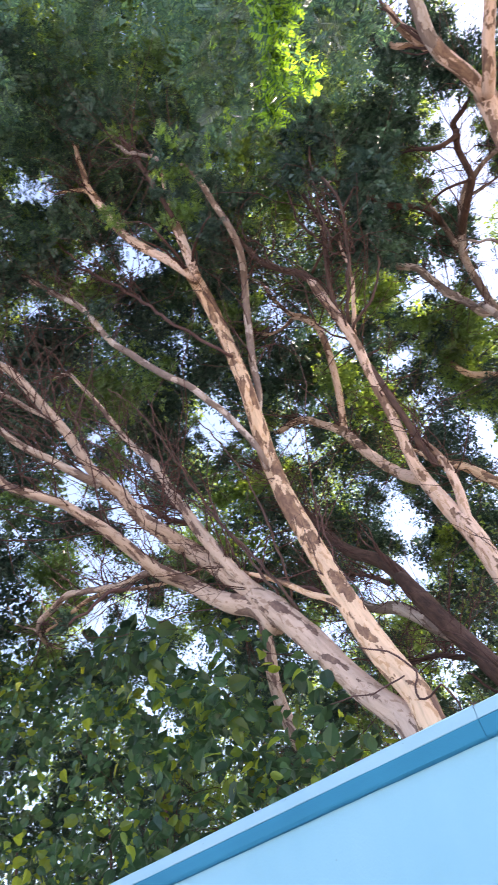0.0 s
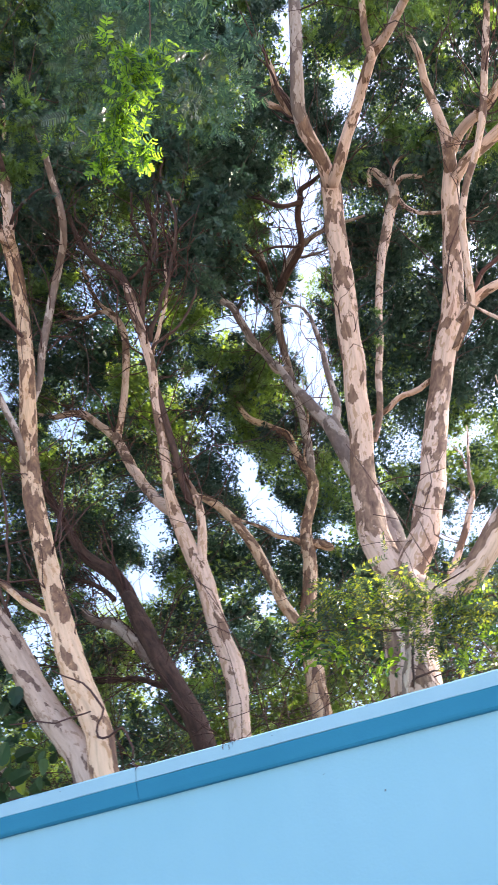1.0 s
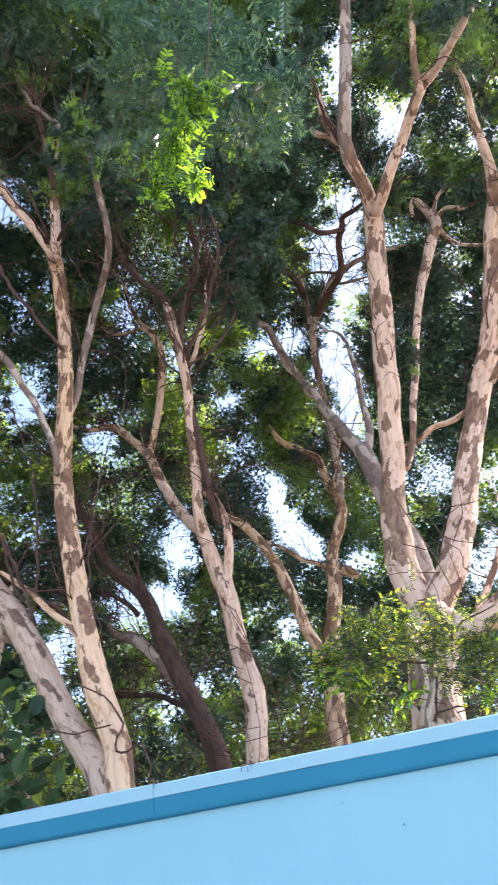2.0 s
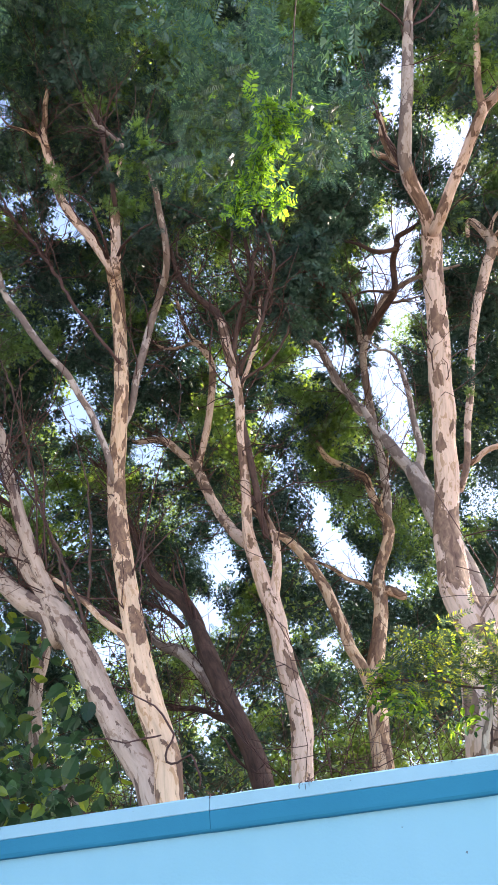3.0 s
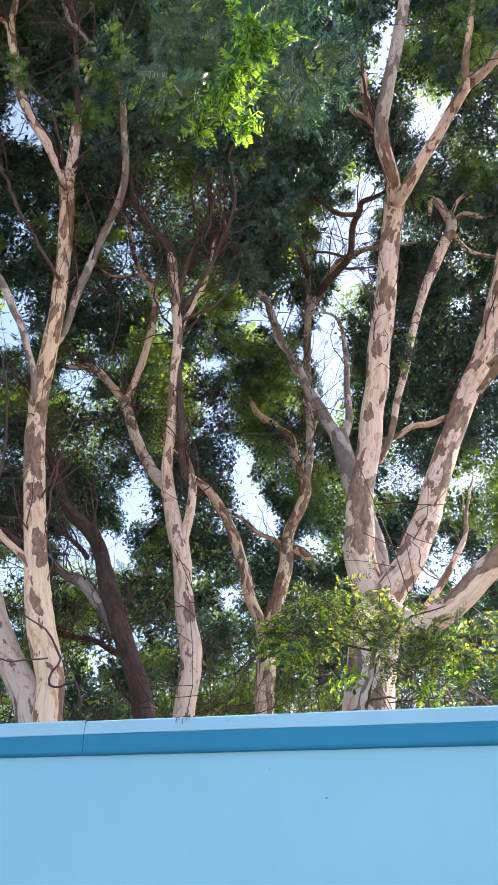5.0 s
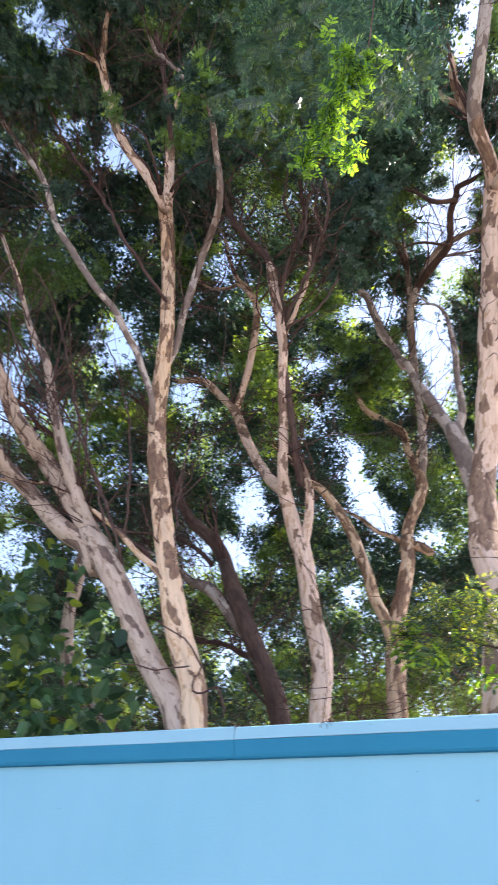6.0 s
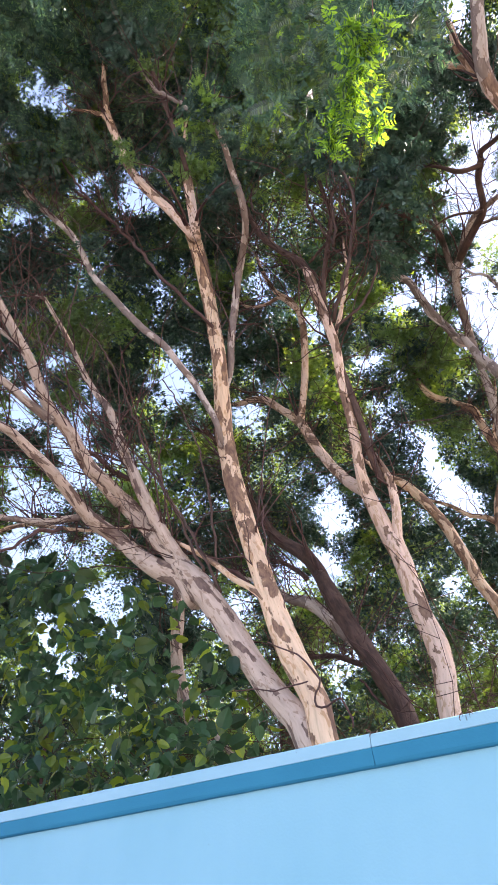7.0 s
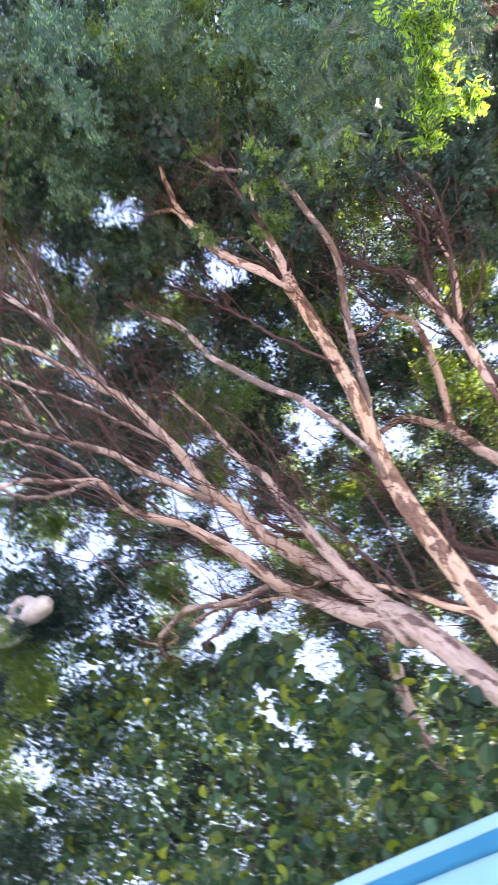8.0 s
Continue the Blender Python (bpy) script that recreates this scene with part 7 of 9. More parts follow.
far_crown(tree_far, [(-8.40, 3.77, 15.85, 0.82), (-7.86, 6.70, 16.02, 0.34), (-7.70, 6.55, 16.06, 0.34), (-7.98, 6.57, 16.46, 0.34), (-7.65, 6.85, 16.09, 0.34), (-7.56, 6.52, 16.28, 0.34), (-6.06, 14.12, 13.41, 0.81), (-8.38, 15.19, 10.14, 0.62), (-16.27, 7.07, 9.34, 0.87), (-11.33, 10.82, 10.65, 0.62), (-12.12, 3.48, 15.41, 0.71), (-0.89, 16.60, 11.77, 0.81), (-14.38, 4.65, 13.74, 0.96), (-13.68, 10.72, 10.53, 0.77), (-4.90, 7.60, 17.48, 1.18), (-6.98, 9.57, 14.86, 0.71), (-8.01, 2.98, 16.63, 0.31), (-8.26, 2.67, 16.97, 0.31), (-8.48, 2.82, 16.97, 0.31), (-8.26, 2.54, 17.36, 0.31), (-1.44, 13.51, 12.70, 0.58), (1.59, 14.90, 11.26, 0.61), (-1.69, 15.75, 12.10, 0.79), (-9.14, 4.77, 16.74, 0.61)])
far_crown(tree_far, [(-9.21, 17.51, 7.77, 0.86), (-2.62, 11.50, 14.51, 0.32), (-2.85, 11.47, 14.33, 0.32), (-2.81, 11.58, 14.20, 0.32), (1.36, 11.36, 15.58, 0.65), (-0.66, 13.02, 14.99, 0.32), (-0.87, 13.08, 14.75, 0.32)])
far_crown(tree_far, [(-0.85, 12.79, 15.38, 0.32), (-0.97, 13.22, 14.54, 0.32), (-1.00, 13.11, 15.27, 0.32), (-10.01, 3.95, 15.34, 0.65), (-17.57, 6.31, 10.43, 0.90), (0.89, 15.29, 13.21, 0.63)])
far_crown(tree_far, [(-9.10, 10.88, 12.28, 0.59), (-10.90, 12.94, 11.83, 0.79), (-12.92, 8.08, 13.08, 0.64), (-5.37, 9.81, 16.61, 0.33), (-5.05, 9.97, 16.54, 0.33), (-5.47, 10.17, 16.67, 0.33), (-5.32, 9.93, 16.30, 0.33), (-4.58, 18.06, 10.47, 0.80), (-10.86, 2.89, 16.41, 0.62), (1.51, 12.42, 14.38, 0.64), (-10.01, 16.80, 9.31, 0.80), (-5.05, 14.83, 11.41, 0.60), (-7.01, 9.13, 16.07, 0.66), (2.07, 7.92, 16.41, 0.28), (1.91, 7.89, 15.99, 0.28), (-8.94, 4.96, 14.90, 0.56), (-14.55, 8.41, 11.26, 0.64), (-14.31, 8.06, 12.55, 0.68), (-0.18, 7.79, 17.62, 0.58), (2.38, 12.49, 14.86, 0.67), (1.91, 8.46, 15.90, 0.61), (-17.02, 8.18, 9.98, 0.70), (-8.54, 18.14, 8.67, 0.69), (-7.64, 5.08, 15.86, 0.28)])
far_crown(tree_far, [(-10.60, 15.89, 10.26, 0.26), (-10.26, 15.53, 10.84, 0.26), (-10.23, 15.65, 10.32, 0.26), (-10.42, 15.63, 10.38, 0.26), (-10.06, 15.70, 10.45, 0.26), (-1.10, 12.70, 13.25, 0.29), (-5.08, 20.43, 8.36, 0.71), (-11.44, 13.16, 10.29, 0.34)])
far_crown(tree_far, [(-12.88, 12.82, 9.86, 0.26), (-8.19, 8.41, 14.89, 0.36), (1.28, 10.23, 15.39, 0.47), (-0.15, 6.83, 17.67, 0.31), (2.80, 8.23, 16.10, 0.21), (-11.38, 6.88, 14.62, 0.25), (-2.24, 14.34, 14.06, 0.32), (-10.96, 7.39, 13.74, 0.39), (1.21, 11.45, 14.26, 0.21), (-4.77, 11.52, 13.55, 0.33), (-0.75, 16.22, 10.30, 0.45), (-8.89, 8.61, 15.07, 0.53), (0.86, 9.11, 17.34, 0.24), (-0.13, 10.07, 16.13, 0.12), (0.02, 10.09, 16.04, 0.12), (-0.18, 9.93, 16.14, 0.12), (-0.03, 9.98, 15.97, 0.12), (-2.24, 15.65, 11.43, 0.24), (-2.65, 16.32, 12.44, 0.50), (-7.43, 16.35, 9.80, 0.56), (-6.82, 3.89, 17.64, 0.25), (-4.75, 11.95, 15.34, 0.31), (0.78, 20.91, 8.51, 0.71), (-16.57, 8.54, 9.19, 0.33)])
far_crown(tree_far, [(0.23, 14.67, 12.96, 0.37), (-7.80, 13.61, 12.19, 0.33)])
far_crown(tree_far, [(-5.02, 14.91, 12.70, 0.24), (-14.43, 6.82, 10.60, 0.25), (-13.59, 15.66, 8.67, 0.51), (-7.05, 5.71, 17.41, 0.10), (-0.26, 10.03, 15.12, 0.13), (-0.23, 9.96, 15.14, 0.13), (-0.16, 9.98, 15.13, 0.13), (-0.19, 9.88, 15.20, 0.13), (-9.65, 4.64, 16.83, 0.28), (-4.57, 12.76, 14.75, 0.26), (-1.12, 9.11, 16.12, 0.10), (-1.00, 9.09, 16.23, 0.10), (-1.03, 9.12, 16.25, 0.10), (-1.08, 9.21, 16.24, 0.10), (-10.66, 10.49, 11.57, 0.58), (-9.43, 11.52, 11.50, 0.28), (2.21, 11.83, 15.66, 0.54), (-12.60, 8.64, 12.71, 0.45), (-5.16, 13.60, 13.41, 0.24), (-15.57, 11.25, 9.74, 0.40), (-3.14, 10.15, 14.84, 0.33), (-10.56, 2.52, 14.47, 0.24), (3.44, 8.44, 16.89, 0.25), (-9.77, 2.97, 15.86, 0.56)])
far_crown(tree_far, [(-14.63, 12.80, 9.99, 0.27), (-14.58, 12.97, 9.77, 0.27), (-14.59, 12.50, 9.69, 0.27), (-13.96, 6.45, 11.78, 0.59), (-0.74, 4.93, 17.31, 0.53), (-9.54, 10.66, 12.14, 0.34), (-16.17, 1.47, 12.23, 0.62), (3.35, 8.37, 16.70, 0.24), (3.67, 8.41, 16.74, 0.24), (3.34, 8.45, 16.81, 0.24), (3.28, 8.48, 16.55, 0.24), (3.45, 8.40, 16.47, 0.24)])
far_crown(tree_far, [(-7.27, 16.72, 9.17, 0.33), (-7.80, 2.69, 17.77, 0.20), (-7.43, 2.71, 17.77, 0.20), (-7.90, 2.72, 17.79, 0.20), (-10.63, 14.23, 11.18, 0.38), (-10.53, 16.10, 9.09, 0.54), (-17.15, 9.17, 9.28, 0.46), (-10.41, 7.22, 13.61, 0.26), (-5.54, 8.49, 16.10, 0.24), (-10.22, 10.87, 11.78, 0.31), (-7.87, 7.99, 16.04, 0.25), (-2.21, 12.90, 15.02, 0.17), (-2.20, 13.08, 14.64, 0.17), (0.02, 6.68, 18.35, 0.36), (-4.87, 10.62, 14.48, 0.33), (-7.38, 3.64, 16.15, 0.23), (-13.77, 14.37, 7.49, 0.47), (-5.89, 17.66, 10.31, 0.38), (-10.95, 13.65, 10.36, 0.25), (-8.66, 11.45, 13.95, 0.28), (-14.89, 13.71, 9.30, 0.46), (-3.41, 14.35, 11.92, 0.20), (-3.36, 14.53, 11.72, 0.20), (-3.52, 14.50, 11.94, 0.20)])
far_crown(tree_far, [(-3.36, 14.55, 11.69, 0.20), (-8.21, 10.43, 13.89, 0.26), (-8.55, 10.68, 13.68, 0.26), (-7.11, 15.46, 10.81, 0.18), (-7.29, 15.50, 10.76, 0.18), (-7.22, 15.25, 10.74, 0.18), (-7.17, 15.55, 10.83, 0.18), (-7.24, 15.13, 11.22, 0.40), (-3.44, 15.79, 11.59, 0.30)])
far_crown(tree_far, [(1.18, 16.76, 11.60, 0.58), (0.63, 8.05, 18.05, 0.43), (-9.73, 1.96, 17.02, 0.24), (-1.07, 12.54, 13.81, 0.27), (-8.28, 4.37, 16.76, 0.48), (-4.89, 16.00, 12.07, 0.34), (-1.27, 11.56, 16.26, 0.10), (-13.33, 12.32, 9.08, 0.20), (-13.24, 12.08, 9.06, 0.20), (-13.32, 12.19, 9.16, 0.20), (-13.50, 12.06, 9.15, 0.20), (-13.28, 12.12, 8.83, 0.20), (1.32, 13.97, 13.43, 0.50), (-13.11, 14.04, 8.71, 0.26), (-10.52, 6.79, 14.37, 0.31), (-12.95, 9.44, 12.65, 0.27), (-3.29, 11.78, 15.14, 0.21), (-12.36, 7.81, 13.93, 0.17), (-12.22, 7.89, 13.76, 0.17), (3.35, 12.01, 15.73, 0.39), (-14.46, 13.10, 8.52, 0.40), (-10.67, 12.34, 10.28, 0.21), (-6.48, 13.98, 11.10, 0.17), (3.28, 8.46, 17.68, 0.53)])
far_crown(tree_far, [(-2.28, 12.65, 13.34, 0.18), (-2.32, 12.27, 13.50, 0.18), (-2.38, 12.43, 13.51, 0.18), (-2.37, 12.50, 13.57, 0.18)])
far_crown(tree_far, [(-8.06, 7.17, 15.46, 0.36), (-12.90, 10.32, 11.44, 0.15), (-12.94, 10.37, 11.50, 0.15), (-12.88, 10.30, 11.55, 0.15), (-12.91, 10.50, 11.54, 0.15), (-12.85, 10.28, 11.54, 0.15)])
far_crown(tree_far, [(-11.29, 13.28, 11.17, 0.33), (-2.04, 11.46, 15.18, 0.26), (-11.35, 15.24, 9.51, 0.38), (-0.71, 11.56, 14.06, 0.51), (-4.34, 13.34, 13.46, 0.42), (-3.30, 16.11, 11.19, 0.12), (-3.24, 16.20, 11.16, 0.12), (-3.32, 16.12, 11.16, 0.12), (-2.23, 11.50, 14.79, 0.12), (-13.17, 7.55, 12.90, 0.49), (-11.44, 0.91, 14.35, 0.55), (-11.98, 8.45, 12.47, 0.22), (-5.24, 14.15, 12.53, 0.33), (-11.34, 15.59, 8.87, 0.43), (1.03, 11.56, 14.87, 0.39), (-11.27, 15.27, 9.13, 0.32), (-10.67, 8.84, 13.11, 0.28), (-5.13, 9.73, 15.20, 0.32), (-5.98, -0.74, 16.83, 0.53), (-8.25, 2.11, 16.12, 0.28), (-17.71, 6.90, 9.14, 0.24), (-5.69, 16.20, 10.09, 0.35), (-5.51, 15.77, 10.25, 0.35), (-13.89, 13.83, 9.33, 0.50)])
far_crown(tree_far, [(-7.95, 9.16, 13.94, 0.37), (-3.64, 11.60, 15.01, 0.31), (-7.92, 14.47, 11.70, 0.36), (-12.07, 8.00, 14.19, 0.27), (-13.83, 11.77, 10.04, 0.41), (-6.16, 10.42, 15.98, 0.35), (-11.77, 9.49, 11.16, 0.48), (-3.59, 11.46, 14.48, 0.52), (-0.69, 8.89, 15.90, 0.18), (-0.66, 8.74, 15.85, 0.18), (2.37, 7.72, 16.20, 0.19), (-3.68, 14.17, 12.52, 0.39), (-1.86, 10.83, 15.29, 0.50), (-5.25, 16.94, 11.14, 0.28), (-8.02, 7.20, 14.67, 0.21), (2.27, 14.08, 13.11, 0.33), (-0.25, 15.05, 11.91, 0.10), (-0.24, 15.06, 11.90, 0.10), (-2.46, 13.72, 13.50, 0.27), (-3.78, 3.65, 17.91, 0.55), (-7.43, 13.53, 12.95, 0.18), (-7.34, 13.34, 12.96, 0.18), (-7.49, 13.66, 12.94, 0.18)])
far_crown(tree_far, [(-7.49, 13.53, 12.98, 0.18), (-11.48, 14.40, 9.87, 0.26), (-8.61, 11.16, 14.36, 0.23)])
far_crown(tree_far, [(2.57, 9.18, 17.43, 0.24), (-1.86, 13.96, 12.46, 0.40), (-1.83, 13.32, 12.71, 0.23), (-15.65, 6.70, 9.94, 0.41), (-2.70, 10.15, 14.73, 0.28), (1.67, 8.77, 17.58, 0.22), (-11.37, 2.99, 15.18, 0.25), (-5.53, 13.26, 13.87, 0.30), (-10.40, 14.90, 9.68, 0.48), (-12.94, 14.39, 8.04, 0.28), (-12.37, 9.99, 12.22, 0.31), (-10.49, 8.42, 12.88, 0.13), (-10.67, 8.39, 12.99, 0.13), (-10.61, 8.24, 12.93, 0.13), (-10.47, 8.22, 12.90, 0.13), (1.26, 15.17, 11.78, 0.28), (-14.08, 9.83, 11.52, 0.25), (0.48, 15.73, 12.39, 0.34), (-14.10, 11.90, 9.61, 0.38), (-11.07, 7.55, 12.77, 0.33), (-2.17, 12.95, 13.22, 0.12), (-2.25, 13.02, 13.24, 0.12), (-2.09, 13.07, 13.25, 0.12), (-3.95, 16.58, 11.74, 0.31)])
far_crown(tree_far, [(-15.14, 11.59, 8.41, 0.43), (-8.13, 14.33, 12.25, 0.33), (3.33, 12.38, 15.46, 0.38), (-12.36, 12.82, 9.95, 0.58), (-5.18, 8.59, 15.27, 0.26)])
far_crown(tree_far, [(-0.16, 9.63, 15.14, 0.11), (-10.13, 6.99, 14.17, 0.15), (-10.22, 7.04, 14.32, 0.15), (-4.98, 10.95, 14.20, 0.46), (-13.69, 9.84, 11.97, 0.26), (-2.94, 16.88, 11.24, 0.34), (-15.48, 11.52, 9.24, 0.32), (-10.46, 15.72, 9.23, 0.36), (2.85, 14.09, 13.11, 0.59), (0.34, 14.63, 12.48, 0.30), (-5.20, 9.50, 14.64, 0.30), (-8.84, 1.79, 17.08, 0.31), (-7.64, 4.68, 16.35, 0.21), (-12.41, 10.62, 10.27, 0.28), (-7.36, 14.95, 11.76, 0.23), (-3.64, 10.29, 14.68, 0.28), (-1.73, 10.16, 16.04, 0.14), (-0.96, 14.62, 13.22, 0.43), (-3.69, 13.43, 12.68, 0.19), (-12.18, 8.69, 12.50, 0.15), (-12.22, 8.67, 12.58, 0.15), (-12.32, 8.77, 12.40, 0.15), (-12.33, 8.84, 12.29, 0.15), (-12.25, 8.75, 12.34, 0.15)])
far_crown(tree_far, [(-9.47, 17.04, 8.93, 0.30), (-14.58, 13.85, 8.41, 0.32), (-15.52, 15.17, 6.50, 0.72), (-10.95, 8.68, 12.07, 0.10)])
far_crown(tree_far, [(-11.05, 8.79, 12.12, 0.10), (-0.27, 16.99, 11.71, 0.29)])
far_crown(tree_far, [(-5.88, 8.29, 15.35, 0.21), (-9.35, 11.48, 12.02, 0.38), (-13.87, 12.30, 8.88, 0.35), (-4.53, 11.85, 13.77, 0.27), (-14.12, 7.07, 12.32, 0.25), (-3.33, 15.33, 11.71, 0.27), (-5.11, 13.48, 12.84, 0.21), (-6.72, 10.61, 13.35, 0.34), (-10.94, 14.11, 10.88, 0.34), (-7.40, 4.26, 17.69, 0.33), (-7.03, 4.76, 16.47, 0.22), (-9.32, 8.60, 14.83, 0.53), (-4.26, 16.45, 11.62, 0.30), (-9.86, 10.76, 12.10, 0.23), (-4.66, 11.34, 14.49, 0.22), (-6.47, 9.02, 15.15, 0.26), (-5.62, 12.33, 14.89, 0.40), (-0.49, 8.43, 16.36, 0.28), (2.17, 11.05, 16.26, 0.26), (0.65, 16.20, 11.72, 0.27), (-12.79, 13.57, 8.91, 0.51), (-6.30, 9.24, 14.63, 0.25), (-6.19, 13.15, 12.29, 0.17), (-6.33, 13.20, 12.04, 0.17)])
far_crown(tree_far, [(-6.23, 13.32, 12.26, 0.17), (-6.33, 13.36, 12.11, 0.17), (-16.45, 7.92, 10.35, 0.45)])
far_crown(tree_far, [(-16.42, 6.61, 11.15, 0.36), (-15.18, 12.27, 8.16, 0.51), (-9.68, 17.32, 8.52, 0.36), (-2.28, 16.55, 11.69, 0.24), (-11.94, 8.09, 13.09, 0.14), (-11.87, 8.10, 13.01, 0.14), (-12.60, 7.27, 11.80, 0.42), (-10.61, 8.72, 12.34, 0.10), (-10.63, 8.69, 12.42, 0.10), (-10.62, 8.71, 12.41, 0.10), (-10.54, 8.69, 12.52, 0.10), (-6.38, 3.30, 16.70, 0.20), (-3.26, 16.20, 11.93, 0.29), (-8.23, 2.44, 15.78, 0.25), (-9.70, 4.68, 15.50, 0.29), (-13.76, 13.96, 8.05, 0.29), (-8.52, 7.69, 15.34, 0.21), (-8.01, 8.39, 15.81, 0.24), (-13.24, 6.12, 12.06, 0.27), (-5.99, 9.89, 16.14, 0.27), (-14.28, 8.79, 11.75, 0.35), (-10.93, 3.21, 14.84, 0.21), (-12.43, 10.41, 12.61, 0.34), (-13.02, 13.99, 8.20, 0.27)])
far_crown(tree_far, [(-4.69, 10.07, 14.71, 0.31)])
far_crown(tree_far, [(2.50, 14.80, 13.20, 0.47), (2.12, 10.99, 15.84, 0.21), (-7.22, 4.14, 17.78, 0.28), (-1.42, 10.50, 15.12, 0.13), (-1.42, 10.46, 15.13, 0.13), (-1.34, 10.61, 15.28, 0.13), (-1.30, 10.44, 15.02, 0.13), (-7.32, 14.89, 11.44, 0.40), (0.03, 9.06, 15.43, 0.13), (-4.04, 11.37, 14.53, 0.34), (1.72, 8.92, 17.33, 0.22), (1.71, 14.70, 12.71, 0.40), (-13.62, 13.56, 9.76, 0.28), (0.65, 7.66, 16.19, 0.21), (-7.90, 17.15, 9.01, 0.26), (-5.49, 19.48, 8.15, 0.68), (2.81, 8.20, 16.38, 0.25), (-16.28, 7.10, 11.30, 0.28), (-8.30, 10.10, 14.03, 0.37), (2.82, 7.44, 16.90, 0.30), (-13.57, 7.19, 12.24, 0.30), (-2.66, 14.78, 13.18, 0.25)])
far_crown(tree_far, [(-0.70, 14.76, 11.56, 0.36)])
far_crown(tree_far, [(-14.75, 12.91, 8.40, 0.34), (-13.20, 7.90, 11.37, 0.39), (-0.14, 16.94, 10.00, 0.23), (-12.15, 7.14, 12.69, 0.21), (1.53, 14.36, 12.85, 0.22), (-8.69, 18.08, 9.22, 0.24), (0.15, 18.55, 10.77, 0.30), (-12.15, 12.40, 10.29, 0.31), (-6.65, 5.57, 16.33, 0.10), (-6.70, 5.65, 16.24, 0.10), (-6.66, 5.58, 16.23, 0.10), (-6.62, 5.72, 16.26, 0.10), (-2.99, 14.67, 13.85, 0.32), (0.14, 15.71, 10.92, 0.14), (0.23, 15.49, 10.95, 0.14), (0.26, 15.60, 10.87, 0.14), (0.15, 15.60, 10.79, 0.14), (0.02, 15.69, 10.89, 0.14), (-9.26, 2.18, 16.51, 0.20), (2.82, 9.13, 16.08, 0.21), (-3.72, 11.20, 14.56, 0.14), (2.01, 11.70, 14.62, 0.30), (-4.68, 13.91, 11.59, 0.23)])
far_crown(tree_far, [(-16.54, 8.41, 10.68, 0.30), (-13.09, 11.46, 10.99, 0.27), (-10.29, 2.64, 14.85, 0.20), (-9.00, 8.83, 13.59, 0.12), (-8.95, 8.81, 13.57, 0.12), (-5.25, 16.11, 10.62, 0.23), (-7.12, 10.18, 13.50, 0.20), (-12.17, 8.15, 13.00, 0.22)])
far_crown(tree_far, [(-5.54, 9.99, 14.59, 0.25), (-0.51, 14.99, 13.25, 0.22), (-12.34, 7.11, 14.43, 0.25), (-7.98, 5.58, 17.28, 0.26), (-3.55, 14.21, 12.12, 0.15), (-3.55, 14.11, 11.92, 0.15), (-3.59, 14.22, 11.94, 0.15), (-3.50, 14.11, 11.79, 0.15), (-13.27, 15.59, 9.13, 0.25), (2.90, 10.94, 14.85, 0.33), (-10.68, 3.51, 15.25, 0.30), (-18.97, 2.79, 8.92, 0.66), (-4.07, 11.95, 14.03, 0.23), (-12.57, 6.21, 13.44, 0.44), (-11.52, 7.01, 14.24, 0.29), (-14.48, 10.45, 10.56, 0.47)])
far_crown(tree_far, [(-9.37, 10.55, 11.04, 0.56), (2.00, 6.39, 14.23, 0.37), (-7.78, 7.57, 14.67, 0.43), (1.70, 5.92, 12.34, 0.30), (-1.06, 13.94, 11.88, 0.45), (-6.12, 9.71, 15.22, 0.52), (1.71, 13.76, 12.81, 0.58), (0.87, 14.26, 10.81, 0.55), (-2.11, 12.21, 11.68, 0.40), (-11.25, 5.54, 9.13, 0.48), (-10.87, 5.86, 11.48, 0.42), (-4.29, 9.47, 10.64, 0.46), (-12.75, 4.61, 7.19, 0.43), (-11.53, 6.00, 11.24, 0.50), (0.17, 5.87, 13.60, 0.37)])

tree_near = tree("overhanging bough of fine grey-green feathery leaves", BARK_GREY)
near_crown(tree_near, [(-1.50, 2.15, 8.46, 0.35), (-1.18, 2.54, 8.81, 0.38), (-1.61, 2.43, 7.86, 0.20), (-0.75, 2.84, 8.64, 0.35), (-0.30, 2.38, 7.93, 0.28), (-0.53, 2.77, 7.42, 0.21), (-0.21, 2.53, 7.28, 0.15), (-1.24, 2.94, 8.77, 0.25), (-1.26, 1.96, 8.59, 0.40), (-0.59, 1.82, 7.52, 0.34), (-0.17, 1.83, 7.45, 0.29), (-3.22, 3.55, 12.23, 0.37), (-3.49, 2.79, 13.16, 0.49), (-2.95, 3.56, 12.78, 0.42), (-4.11, 2.87, 12.14, 0.31), (-4.93, 2.58, 12.78, 0.33), (-5.18, 1.50, 12.78, 0.30), (-4.93, 1.38, 12.55, 0.30), (-4.76, 1.56, 12.42, 0.30), (-5.19, 1.34, 12.79, 0.30), (-4.80, 1.32, 12.61, 0.30), (-4.56, 2.17, 12.80, 0.51), (-4.04, 2.57, 13.41, 0.48), (-5.79, 2.39, 12.07, 0.39)])
near_crown(tree_near, [(-5.09, 2.87, 11.88, 0.38), (-4.67, 1.05, 12.83, 0.56), (-4.20, 1.69, 13.40, 0.50), (-3.33, 2.01, 13.08, 0.49)])
